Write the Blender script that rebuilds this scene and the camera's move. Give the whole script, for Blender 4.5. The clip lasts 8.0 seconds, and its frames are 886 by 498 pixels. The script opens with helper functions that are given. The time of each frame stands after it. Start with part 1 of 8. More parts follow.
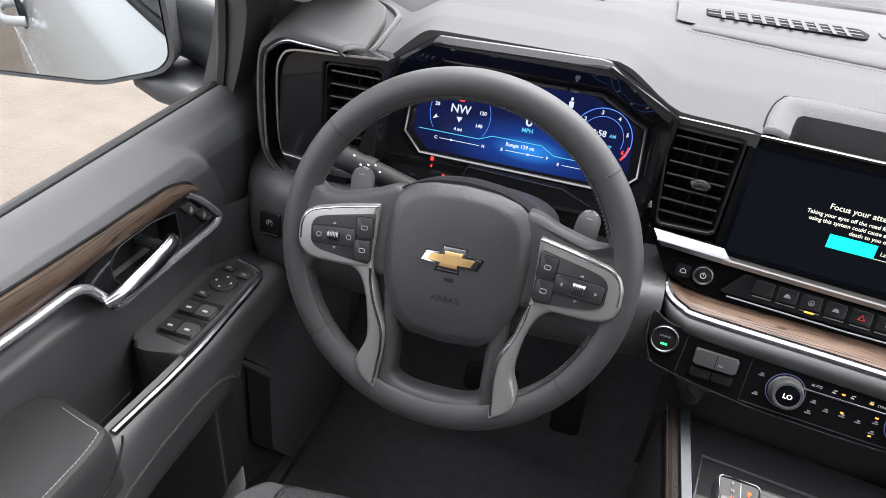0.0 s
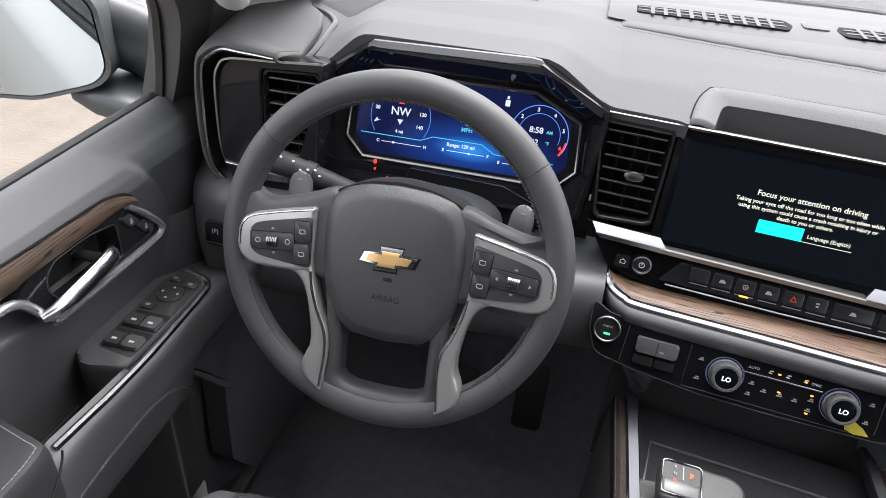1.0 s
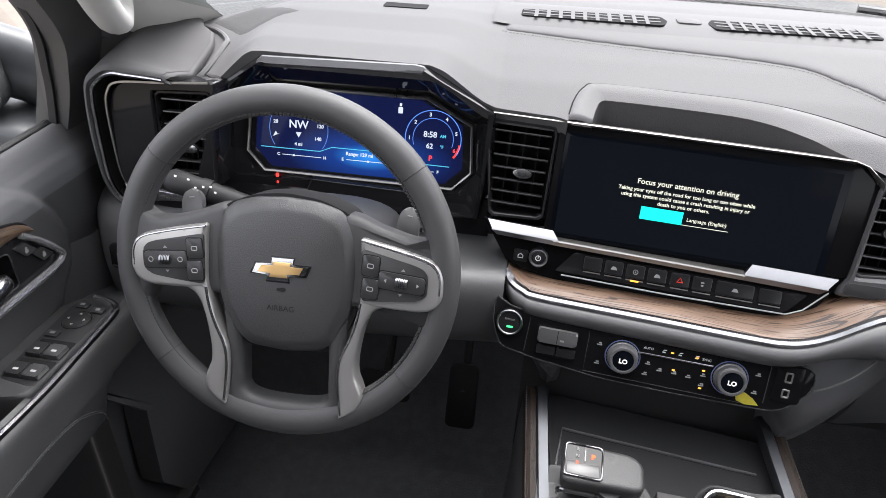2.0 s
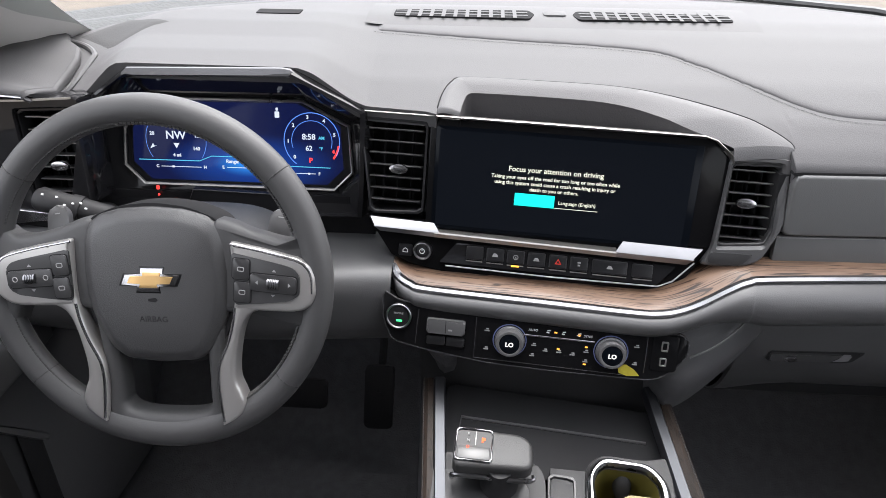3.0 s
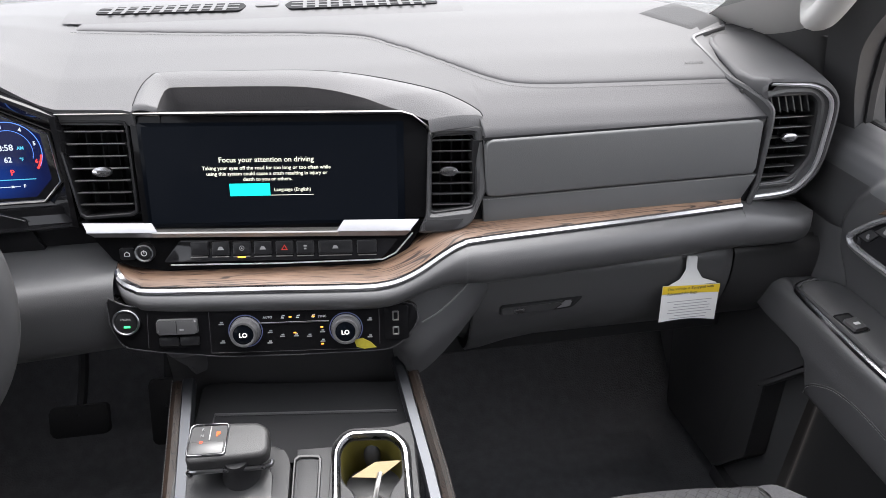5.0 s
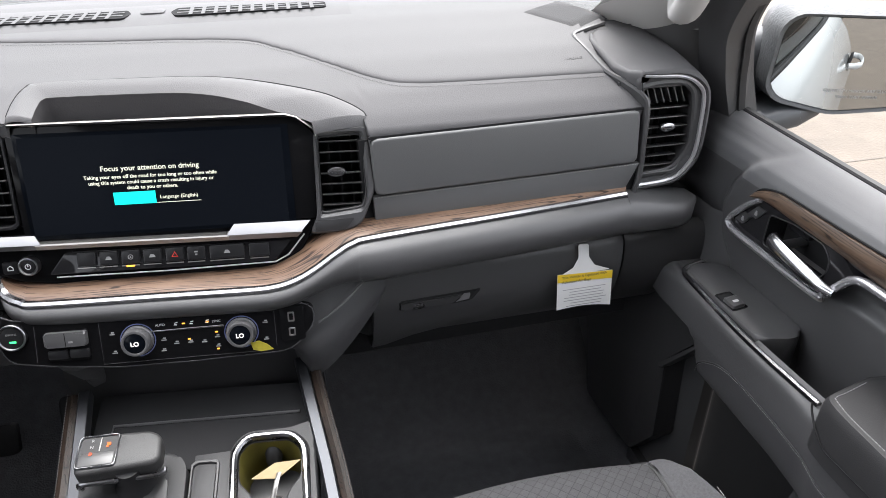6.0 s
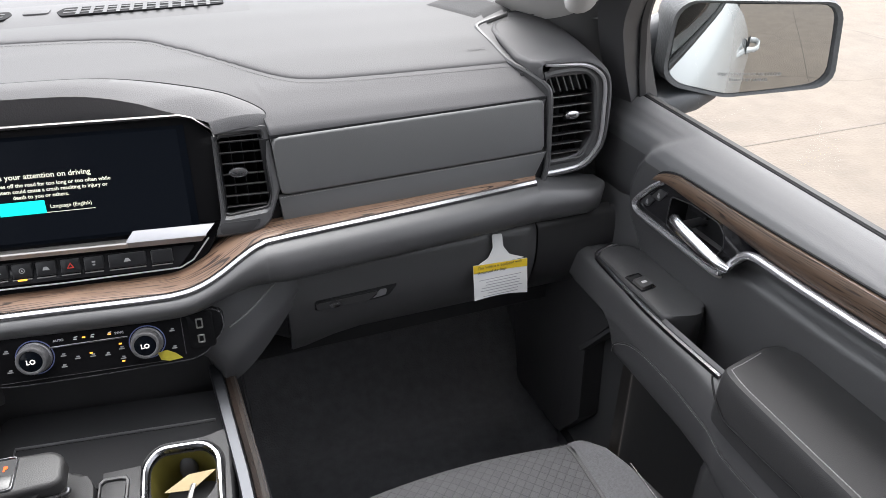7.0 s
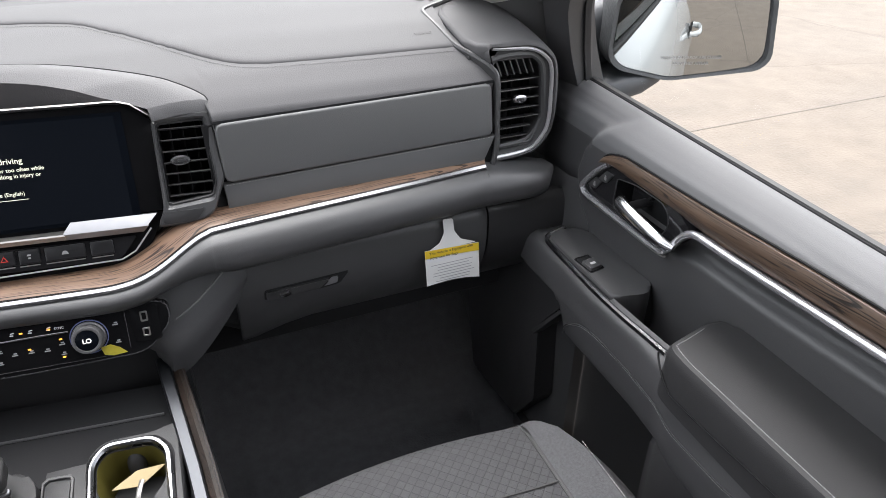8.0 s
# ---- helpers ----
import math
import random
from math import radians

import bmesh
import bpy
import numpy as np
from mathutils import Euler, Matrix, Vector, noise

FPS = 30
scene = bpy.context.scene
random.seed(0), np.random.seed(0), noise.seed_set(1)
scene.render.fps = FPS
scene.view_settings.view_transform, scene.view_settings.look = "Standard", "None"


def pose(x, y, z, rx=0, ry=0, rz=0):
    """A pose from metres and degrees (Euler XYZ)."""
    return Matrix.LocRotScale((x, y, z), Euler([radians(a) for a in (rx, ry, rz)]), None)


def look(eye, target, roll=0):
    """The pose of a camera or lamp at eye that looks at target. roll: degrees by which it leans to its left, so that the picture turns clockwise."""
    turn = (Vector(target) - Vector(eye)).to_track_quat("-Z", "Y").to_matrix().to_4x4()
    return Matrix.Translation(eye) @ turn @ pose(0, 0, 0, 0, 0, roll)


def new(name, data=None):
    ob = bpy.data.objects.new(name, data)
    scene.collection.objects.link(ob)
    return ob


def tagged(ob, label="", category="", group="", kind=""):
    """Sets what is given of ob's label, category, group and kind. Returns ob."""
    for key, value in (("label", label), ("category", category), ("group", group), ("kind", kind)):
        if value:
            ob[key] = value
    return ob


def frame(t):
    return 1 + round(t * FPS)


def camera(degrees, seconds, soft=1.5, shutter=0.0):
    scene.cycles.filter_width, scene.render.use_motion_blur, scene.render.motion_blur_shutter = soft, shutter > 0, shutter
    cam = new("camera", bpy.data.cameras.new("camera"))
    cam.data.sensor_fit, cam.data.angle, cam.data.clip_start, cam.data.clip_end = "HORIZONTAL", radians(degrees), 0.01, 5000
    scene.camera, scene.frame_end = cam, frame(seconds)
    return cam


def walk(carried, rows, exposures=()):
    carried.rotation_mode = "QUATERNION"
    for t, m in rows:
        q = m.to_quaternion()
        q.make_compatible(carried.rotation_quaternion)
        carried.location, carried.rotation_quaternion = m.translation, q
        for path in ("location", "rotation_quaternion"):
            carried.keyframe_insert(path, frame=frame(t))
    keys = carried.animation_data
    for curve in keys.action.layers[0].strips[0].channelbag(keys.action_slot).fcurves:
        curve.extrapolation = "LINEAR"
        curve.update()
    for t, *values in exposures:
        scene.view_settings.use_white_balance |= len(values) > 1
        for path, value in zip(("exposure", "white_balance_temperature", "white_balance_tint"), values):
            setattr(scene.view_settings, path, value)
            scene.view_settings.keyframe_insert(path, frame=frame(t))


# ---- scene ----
cam = camera(68.0, 8.0, soft=0.55)
PATH = [
    (0, (-0.308, -0.097, 1.157), (-0.718, 1.52, 0.053), 5.4),
    (0.5, (-0.297, -0.098, 1.157), (-0.678, 1.529, 0.058), 5.2),
    (1, (-0.265, -0.096, 1.16), (-0.613, 1.546, 0.073), 4.2),
    (2.3, (-0.162, -0.101, 1.169), (-0.365, 1.588, 0.118), 1.6),
    (2.5, (-0.148, -0.102, 1.168), (-0.318, 1.594, 0.121), 1.3),
    (3, (-0.099, -0.108, 1.163), (-0.197, 1.6, 0.128), 0.5),
    (3.5, (-0.052, -0.118, 1.163), (-0.073, 1.596, 0.132), 0.1),
    (4, (0.001, -0.129, 1.162), (0.083, 1.586, 0.136), -0.0),
    (4.5, (0.044, -0.134, 1.16), (0.215, 1.571, 0.128), -0.1),
    (5, (0.091, -0.142, 1.154), (0.362, 1.548, 0.118), -0.1),
    (5.2, (0.108, -0.145, 1.151), (0.416, 1.539, 0.118), -0.1),
    (6.5, (0.202, -0.188, 1.157), (0.658, 1.466, 0.129), -0.9),
    (7, (0.217, -0.187, 1.152), (0.767, 1.429, 0.11), -0.7),
    (7.5, (0.222, -0.193, 1.149), (0.837, 1.391, 0.095), -0.1),
    (8, (0.226, -0.192, 1.147), (0.888, 1.362, 0.076), 0.3),
]
walk(cam, [(t, look(eye, target, roll)) for t, eye, target, roll in PATH], [(0.0, 2.58, 6500, 14), (3.0, 2.60, 6500, 14), (5.0, 2.72, 6500, 14), (6.5, 2.63, 6500, 13), (8.0, 2.58, 6500, 13)])

# ---- sky and sun: bright overcast ----
world = bpy.data.worlds.new("overcast_sky")
scene.world = world
world.use_nodes = True
wn, wl = world.node_tree.nodes, world.node_tree.links
sky = wn.new("ShaderNodeTexSky")
sky.sky_type, sky.sun_disc = "NISHITA", False
sky.sun_elevation, sky.sun_rotation = radians(72), radians(10)
sky.dust_density, sky.air_density = 4.0, 1.0
dull = wn.new("ShaderNodeHueSaturation")
dull.inputs["Saturation"].default_value = 0.18
wl.new(sky.outputs["Color"], dull.inputs["Color"])
wl.new(dull.outputs["Color"], wn["Background"].inputs["Color"])
wn["Background"].inputs["Strength"].default_value = 0.185
sun = new("sun", bpy.data.lights.new("sun", "SUN"))
sun.data.energy, sun.data.angle, sun.data.color = 0.35, radians(35), (1.0, 0.97, 0.93)
sun.matrix_world = look((1.2, 1.7, 2.1), (0, 0, 0))

# ---- materials ----
def mat(name, color, rough=0.5, metal=0.0, grain=0.0, grain_size=0.002, vary=0.0, vary_size=0.05, spec=0.5, coat=0.0, leather=False):
    m = bpy.data.materials.new(name)
    m.use_nodes = True
    n, l = m.node_tree.nodes, m.node_tree.links
    b = n["Principled BSDF"]
    b.inputs["Base Color"].default_value = (*color, 1)
    b.inputs["Roughness"].default_value = rough
    b.inputs["Metallic"].default_value = metal
    b.inputs["Specular IOR Level"].default_value = spec
    b.inputs["Coat Weight"].default_value = coat
    b.inputs["Coat Roughness"].default_value = 0.03
    co = n.new("ShaderNodeTexCoord")
    if vary:
        t = n.new("ShaderNodeTexNoise")
        t.inputs["Scale"].default_value, t.inputs["Detail"].default_value = 1 / vary_size, 6
        l.new(co.outputs["Object"], t.inputs["Vector"])
        r = n.new("ShaderNodeMapRange")
        r.inputs["To Min"].default_value, r.inputs["To Max"].default_value = 1 - vary, 1 + vary
        l.new(t.outputs["Fac"], r.inputs["Value"])
        x = n.new("ShaderNodeVectorMath")
        x.operation = "SCALE"
        x.inputs[0].default_value = color
        l.new(r.outputs["Result"], x.inputs["Scale"])
        l.new(x.outputs["Vector"], b.inputs["Base Color"])
        q = n.new("ShaderNodeMapRange")
        q.inputs["To Min"].default_value, q.inputs["To Max"].default_value = max(rough * (1 - vary), 0.02), min(rough * (1 + vary), 1)
        l.new(t.outputs["Fac"], q.inputs["Value"])
        l.new(q.outputs["Result"], b.inputs["Roughness"])
    if grain:
        g = n.new("ShaderNodeTexVoronoi" if leather else "ShaderNodeTexNoise")
        g.inputs["Scale"].default_value = 1 / grain_size
        l.new(co.outputs["Object"], g.inputs["Vector"])
        u = n.new("ShaderNodeBump")
        u.inputs["Strength"].default_value, u.inputs["Distance"].default_value = grain, grain_size * 0.4
        l.new(g.outputs["Distance" if leather else "Fac"], u.inputs["Height"])
        l.new(u.outputs["Normal"], b.inputs["Normal"])
    return m


def wood_mat(name, dark, light, along="X", scale=1.0, coat=0.12, spec=0.4):
    """Open-pore oak: uneven tone, thin wavy broken growth lines and short pores."""
    m = mat(name, light, 0.46, coat=coat, spec=spec)
    n, l = m.node_tree.nodes, m.node_tree.links
    b = n["Principled BSDF"]
    co = n.new("ShaderNodeTexCoord")

    def noise(stretch, size, detail=4, distort=0.0):
        mp = n.new("ShaderNodeMapping")
        mp.inputs["Scale"].default_value = (stretch, 1, 1) if along == "X" else (1, stretch, 1)
        l.new(co.outputs["UV" if along == "X" else "Object"], mp.inputs["Vector"])
        t = n.new("ShaderNodeTexNoise")
        t.inputs["Scale"].default_value, t.inputs["Detail"].default_value = size * scale, detail
        t.inputs["Distortion"].default_value = distort
        l.new(mp.outputs["Vector"], t.inputs["Vector"])
        return t.outputs["Fac"]

    def calc(op, a, c, k=None):
        t = n.new("ShaderNodeMath")
        t.operation = op
        for i, q in enumerate((a, c, k)):
            if q is None:
                continue
            if isinstance(q, (int, float)):
                t.inputs[i].default_value = q
            else:
                l.new(q, t.inputs[i])
        return t.outputs["Value"]

    def ease(v, a, c):
        t = n.new("ShaderNodeMapRange")
        t.interpolation_type = "SMOOTHSTEP"
        t.inputs["From Min"].default_value, t.inputs["From Max"].default_value = a, c
        l.new(v, t.inputs["Value"])
        return t.outputs["Result"]

    broad = noise(0.12, 45, 3, 0.3)
    rings = calc("PINGPONG", calc("MULTIPLY", noise(0.050, 34, 2, 0.4), 22.0), 0.5)
    line = calc("SUBTRACT", 1.0, ease(rings, 0.03, 0.15))
    line = calc("MULTIPLY", line, ease(noise(0.12, 110, 3), 0.34, 0.52))
    pore = calc("SUBTRACT", 1.0, ease(noise(0.035, 900, 2), 0.30, 0.46))
    tone = calc("SUBTRACT", ease(broad, 0.05, 0.85), calc("MULTIPLY_ADD", line, 0.85, calc("MULTIPLY", pore, 0.45)))
    tone = calc("ADD", tone, calc("MULTIPLY", noise(0.05, 380, 3), 0.35))
    r = n.new("ShaderNodeValToRGB")
    e = r.color_ramp.elements
    e[0].position, e[0].color = 0.0, (*[c * 0.35 for c in dark], 1)
    e[1].position, e[1].color = 1.0, (*light, 1)
    k = e.new(0.30)
    k.color = (*dark, 1)
    k = e.new(0.55)
    k.color = (*[a * 0.45 + c * 0.55 for a, c in zip(dark, light)], 1)
    l.new(tone, r.inputs["Fac"])
    l.new(r.outputs["Color"], b.inputs["Base Color"])
    u = n.new("ShaderNodeBump")
    u.inputs["Strength"].default_value, u.inputs["Distance"].default_value = 0.35, 0.0006
    l.new(tone, u.inputs["Height"])
    l.new(u.outputs["Normal"], b.inputs["Normal"])
    return m


LAMP = 0.27  # strength of lit displays against daylight


def glow(name, color, strength=1.0, rough=0.3):
    m = mat(name, (0.004, 0.004, 0.005), rough, spec=0.08)
    b = m.node_tree.nodes["Principled BSDF"]
    b.inputs["Emission Color"].default_value = (*color, 1)
    b.inputs["Emission Strength"].default_value = strength * LAMP
    return m


def pane_mat(name, tint):
    m = bpy.data.materials.new(name)
    m.use_nodes = True
    n, l = m.node_tree.nodes, m.node_tree.links
    n.remove(n["Principled BSDF"])
    clear, gloss, mix, fres = (n.new("ShaderNode" + k) for k in ("BsdfTransparent", "BsdfGlossy", "MixShader", "Fresnel"))
    clear.inputs["Color"].default_value = (*tint, 1)
    gloss.inputs["Roughness"].default_value = 0.01
    fres.inputs["IOR"].default_value = 1.06
    l.new(fres.outputs["Fac"], mix.inputs["Fac"])
    l.new(clear.outputs["BSDF"], mix.inputs[1])
    l.new(gloss.outputs["BSDF"], mix.inputs[2])
    l.new(mix.outputs["Shader"], n["Material Output"].inputs["Surface"])
    return m


PAD = mat("soft_touch_charcoal", (0.084, 0.083, 0.085), 0.62, grain=0.26, grain_size=0.0011, vary=0.06, vary_size=0.12, spec=0.28, leather=True)
DOORLOW = mat("door_moulded_plastic", (0.058, 0.058, 0.060), 0.46, grain=0.5, grain_size=0.0010, vary=0.06, vary_size=0.1, spec=0.5)
# PAD's charcoal toned down: shade below the dash top is put into it.
PADLOW = mat("moulded_charcoal_plastic", (0.055, 0.055, 0.0565), 0.42, grain=0.5, grain_size=0.0010, vary=0.06, vary_size=0.1, spec=0.65)
PANEL = mat("grey_leatherette", (0.098, 0.099, 0.099), 0.44, spec=0.6, grain=0.3, grain_size=0.0010, vary=0.05, vary_size=0.15, leather=True)
DARK = mat("black_plastic", (0.028, 0.028, 0.029), 0.42, grain=0.25, grain_size=0.001, vary=0.1, vary_size=0.06)
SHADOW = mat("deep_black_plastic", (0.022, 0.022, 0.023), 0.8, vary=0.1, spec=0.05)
GLOSS = mat("piano_black", (0.012, 0.012, 0.013), 0.05, spec=0.27, vary=0.15, vary_size=0.03)
DEEPBLACK = mat("deep_gloss_black", (0.006, 0.006, 0.0065), 0.09, spec=0.09, vary=0.15, vary_size=0.03)
CHROME = mat("satin_chrome", (0.50, 0.50, 0.52), 0.20, 1.0, vary=0.12, vary_size=0.02)
DOORCHROME = mat("satin_door_chrome", (0.55, 0.55, 0.57), 0.24, 0.8, vary=0.1, vary_size=0.02)
SILVER = mat("satin_nickel_paint", (0.33, 0.32, 0.305), 0.28, 0.85, vary=0.06, vary_size=0.03)
LEATHER = mat("black_leather", (0.049, 0.049, 0.050), 0.48, spec=0.38, grain=0.24, grain_size=0.0008, vary=0.06, vary_size=0.05, leather=True)
BAGMAT = mat("airbag_cover_vinyl", (0.036, 0.036, 0.037), 0.40, spec=0.60, grain=0.5, grain_size=0.0009, vary=0.05, vary_size=0.05, leather=True)
# Same lining as DOORLOW, twice as pale: daylight from above is in the colour.
DOORMAT = mat("door_lining_daylit", (0.116, 0.117, 0.120), 0.58, grain=0.5, grain_size=0.0010, vary=0.06, vary_size=0.1, spec=0.5)
SWITCH = mat("satin_black_switch", (0.030, 0.030, 0.031), 0.38, vary=0.1, vary_size=0.02)
# Half-metal chrome: the bright reflection is put into its base colour.
BRIGHT = mat("bright_bezel", (0.60, 0.60, 0.61), 0.3, 0.6)
STITCH = mat("grey_thread", (0.30, 0.30, 0.30), 0.8)
THREAD = mat("charcoal_thread", (0.085, 0.085, 0.085), 0.7)
STITCHDARK = mat("dark_thread", (0.03, 0.03, 0.03), 0.8)
CARPET = mat("black_carpet", (0.050, 0.051, 0.055), 0.95, grain=1.0, grain_size=0.003, vary=0.35, vary_size=0.02, spec=0.1)
LINER = mat("light_grey_trim", (0.54, 0.535, 0.52), 0.8, grain=0.3, grain_size=0.001, vary=0.04)
RUBBER = mat("black_rubber", (0.015, 0.015, 0.016), 0.6, vary=0.1)
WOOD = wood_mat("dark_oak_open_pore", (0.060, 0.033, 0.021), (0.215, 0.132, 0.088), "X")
# The dash oak's figure again, at about half its tone.
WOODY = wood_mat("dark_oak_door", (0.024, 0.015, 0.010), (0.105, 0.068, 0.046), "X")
GLASSY = mat("display_glass", (0.003, 0.004, 0.006), 0.16, spec=0.08)
WHITEPAINT = mat("white_car_paint", (0.40, 0.413, 0.418), 0.25, coat=1.0, vary=0.02)
MIRROR = mat("mirror_silver", (0.40, 0.415, 0.415), 0.01, 1.0)
PANE = pane_mat("window_glass", (0.72, 0.745, 0.74))
SIDEPANE = pane_mat("side_glass", (0.86, 0.88, 0.875))
WHITEPRINT = mat("white_print", (0.62, 0.62, 0.62), 0.6)
GREYPRINT = mat("grey_print", (0.25, 0.25, 0.25), 0.6)
GOLD = mat("gold_badge", (0.62, 0.40, 0.17), 0.45, 0.55)


RINGM = mat("dull_chrome", (0.24, 0.24, 0.25), 0.28, 1.0, vary=0.15, vary_size=0.02)
# Metal for thin lines; along black bevels it paints their highlights.
EDGELINE = mat("bright_edge_line", (0.13, 0.13, 0.135), 0.2, 0.7, vary=0.4, vary_size=0.02)


# ---- building tools ----
def V(*a):
    return Vector(a)


def basis(o, u, v):
    """A pose with u to the right, v up and their normal towards the viewer."""
    u = Vector(u).normalized()
    v = Vector(v)
    v = (v - u * v.dot(u)).normalized()
    w = u.cross(v)
    m = Matrix((u, v, w)).transposed().to_4x4()
    m.translation = Vector(o)
    return m


def finish(bm, sharp=38):
    bmesh.ops.remove_doubles(bm, verts=bm.verts, dist=1e-6)
    bmesh.ops.recalc_face_normals(bm, faces=bm.faces)
    lim = radians(sharp)
    for f in bm.faces:
        f.smooth = True
    for e in bm.edges:
        if len(e.link_faces) == 2 and e.calc_face_angle(0) > lim:
            e.smooth = False


def thing(name, at, label, category, group="", kind=""):
    ob = new(name)
    ob.location = at
    return tagged(ob, label, category, group, kind)


def part(name, bm, material, parent=None, label="", sharp=38, done=False):
    if not done:
        finish(bm, sharp)
    me = bpy.data.meshes.new(name)
    bm.to_mesh(me)
    bm.free()
    me.materials.append(material)
    ob = new(name, me)
    if parent is not None:
        ob.parent = parent
        ob.matrix_parent_inverse = Matrix.Translation(-parent.location)
    return tagged(ob, label)


def grid(bm, rows, close_u=False, close_v=False):
    vs = [[bm.verts.new(p) for p in r] for r in rows]
    nu, nv = len(vs), len(vs[0])
    for i in range(nu if close_u else nu - 1):
        for j in range(nv if close_v else nv - 1):
            a, b, c, d = vs[i][j], vs[(i + 1) % nu][j], vs[(i + 1) % nu][(j + 1) % nv], vs[i][(j + 1) % nv]
            if len({a, b, c, d}) == 4:
                bm.faces.new((a, b, c, d))
    return vs


def strip(bm, rows):
    """A sheet whose grain runs along the rows' order, by its own length and breadth."""
    vs = grid(bm, rows)
    lay = bm.loops.layers.uv.new("grain")
    at, s = {}, 0.0
    for i, r in enumerate(vs):
        if i:
            s += (r[0].co - vs[i - 1][0].co).length
        b = 0.0
        for j, v in enumerate(r):
            if j:
                b += (v.co - r[j - 1].co).length
            at[v] = (s, b)
    for f in bm.faces:
        for c in f.loops:
            c[lay].uv = at[c.vert]


def rounded(pts, r, n=4):
    """A closed outline with its corners rounded."""
    out = []
    k = len(pts)
    for i in range(k):
        p, a, b = Vector(pts[i]), Vector(pts[i - 1]), Vector(pts[(i + 1) % k])
        rr = min(r, (a - p).length * 0.48, (b - p).length * 0.48)
        s, e = p + (a - p).normalized() * rr, p + (b - p).normalized() * rr
        for j in range(n + 1):
            t = j / n
            out.append(s * (1 - t) ** 2 + p * 2 * t * (1 - t) + e * t * t)
    return out


def rect(w, h, cx=0, cy=0):
    return [(cx - w / 2, cy - h / 2), (cx + w / 2, cy - h / 2), (cx + w / 2, cy + h / 2), (cx - w / 2, cy + h / 2)]


def ngon(r, n=32, cx=0, cy=0):
    return [V(cx + r * math.cos(2 * math.pi * i / n), cy + r * math.sin(2 * math.pi * i / n)) for i in range(n)]


def slab(bm, pts, m, z0, z1, bev=0.0, seg=2):
    """A plate with that outline in m's plane, from z0 up to z1, its upper rim bevelled."""
    lo = [bm.verts.new(m @ V(p[0], p[1], z0)) for p in pts]
    hi = [bm.verts.new(m @ V(p[0], p[1], z1)) for p in pts]
    k = len(pts)
    top = bm.faces.new(hi)
    bm.faces.new(lo[::-1])
    for i in range(k):
        bm.faces.new((lo[i], lo[(i + 1) % k], hi[(i + 1) % k], hi[i]))
    if bev:
        bmesh.ops.bevel(bm, geom=list(top.edges), offset=bev, segments=seg, profile=0.5, affect="EDGES")


def pebble(bm, pts, m, z0, z1, r, n=5, up=1.0):
    """A plate with softly rounded upper rim: each ring drawn in along the outline's own normal."""
    k = len(pts)
    p = [Vector(q[:2]) for q in pts]
    mid = sum(p, Vector((0, 0))) / k
    nrm = []
    for i in range(k):
        t = p[(i + 1) % k] - p[i - 1]
        v = Vector((-t.y, t.x)).normalized()
        nrm.append(v if v.dot(mid - p[i]) > 0 else -v)
    rows = [[m @ V(*q, z0) for q in p]]
    for j in range(n + 1):
        a = math.pi / 2 * j / n
        d, h = r * (1 - math.cos(a)), z1 - r * up * (1 - math.sin(a))
        rows.append([m @ V(*(q + v * d), h) for q, v in zip(p, nrm)])
    vs = grid(bm, rows, close_v=True)
    bm.faces.new(vs[-1])
    bm.faces.new(vs[0][::-1])


def loop(pts, n=64):
    """A closed outline walked in n even steps."""
    p = [Vector(q) for q in pts]
    d = [0]
    for i in range(len(p)):
        d.append(d[-1] + (p[(i + 1) % len(p)] - p[i]).length)
    out, i = [], 0
    for k in range(n):
        s = d[-1] * k / n
        while d[i + 1] < s:
            i += 1
        f = (s - d[i]) / max(d[i + 1] - d[i], 1e-9)
        out.append(p[i].lerp(p[(i + 1) % len(p)], f))
    return out


def ring(bm, outer, inner, m, z0, z1, lip=0.0015, deep=None):
    """A frame between two outlines of equal count, with softened rims; deep: how far its inner wall goes down."""
    deep = z0 if deep is None else deep
    rows = []
    for (a, b, za, zb) in ((0, 0, z0, 0), (0, 0, z1 - lip, 0), (0, lip, z1, 0), (1, -lip, z1, 0), (1, 0, z1 - lip, 0), (1, 0, deep, 0)):
        base, other = (outer, inner) if a == 0 else (inner, outer)
        rows.append([m @ V(*(Vector(p).lerp(Vector(q), min(abs(b) / max((Vector(p) - Vector(q)).length, 1e-6), 0.5))), za) for p, q in zip(base, other)])
    grid(bm, rows, close_v=True)


def curve(pts, n=8, closed=False):
    """A smooth way through points (Catmull-Rom)."""
    p = [Vector(q) for q in pts]
    k = len(p)
    out = []
    for i in range(k if closed else k - 1):
        a, b, c, d = (p[(i + j) % k] if closed else p[min(max(i + j, 0), k - 1)] for j in (-1, 0, 1, 2))
        for s in range(n):
            t = s / n
            out.append(0.5 * (2 * b + (c - a) * t + (2 * a - 5 * b + 4 * c - d) * t * t + (3 * b - a - 3 * c + d) * t ** 3))
    if not closed:
        out.append(p[-1])
    return out


def sweep(bm, path, section, up=(0, 0, 1), closed=False, cap=True, scale=None):
    """Draws a section (side, up) along a path."""
    k = len(path)
    rows = []
    for i, p in enumerate(path):
        a = path[(i - 1) % k] if closed or i else path[0]
        b = path[(i + 1) % k] if closed or i < k - 1 else path[-1]
        t = (b - a).normalized()
        side = t.cross(Vector(up)).normalized()
        top = side.cross(t)
        f = scale(i / max(k - 1, 1)) if scale else 1
        rows.append([p + side * (q[0] * f) + top * (q[1] * f) for q in section])
    vs = grid(bm, rows, close_u=closed, close_v=True)
    if cap and not closed:
        bm.faces.new(vs[0][::-1])
        bm.faces.new(vs[-1])


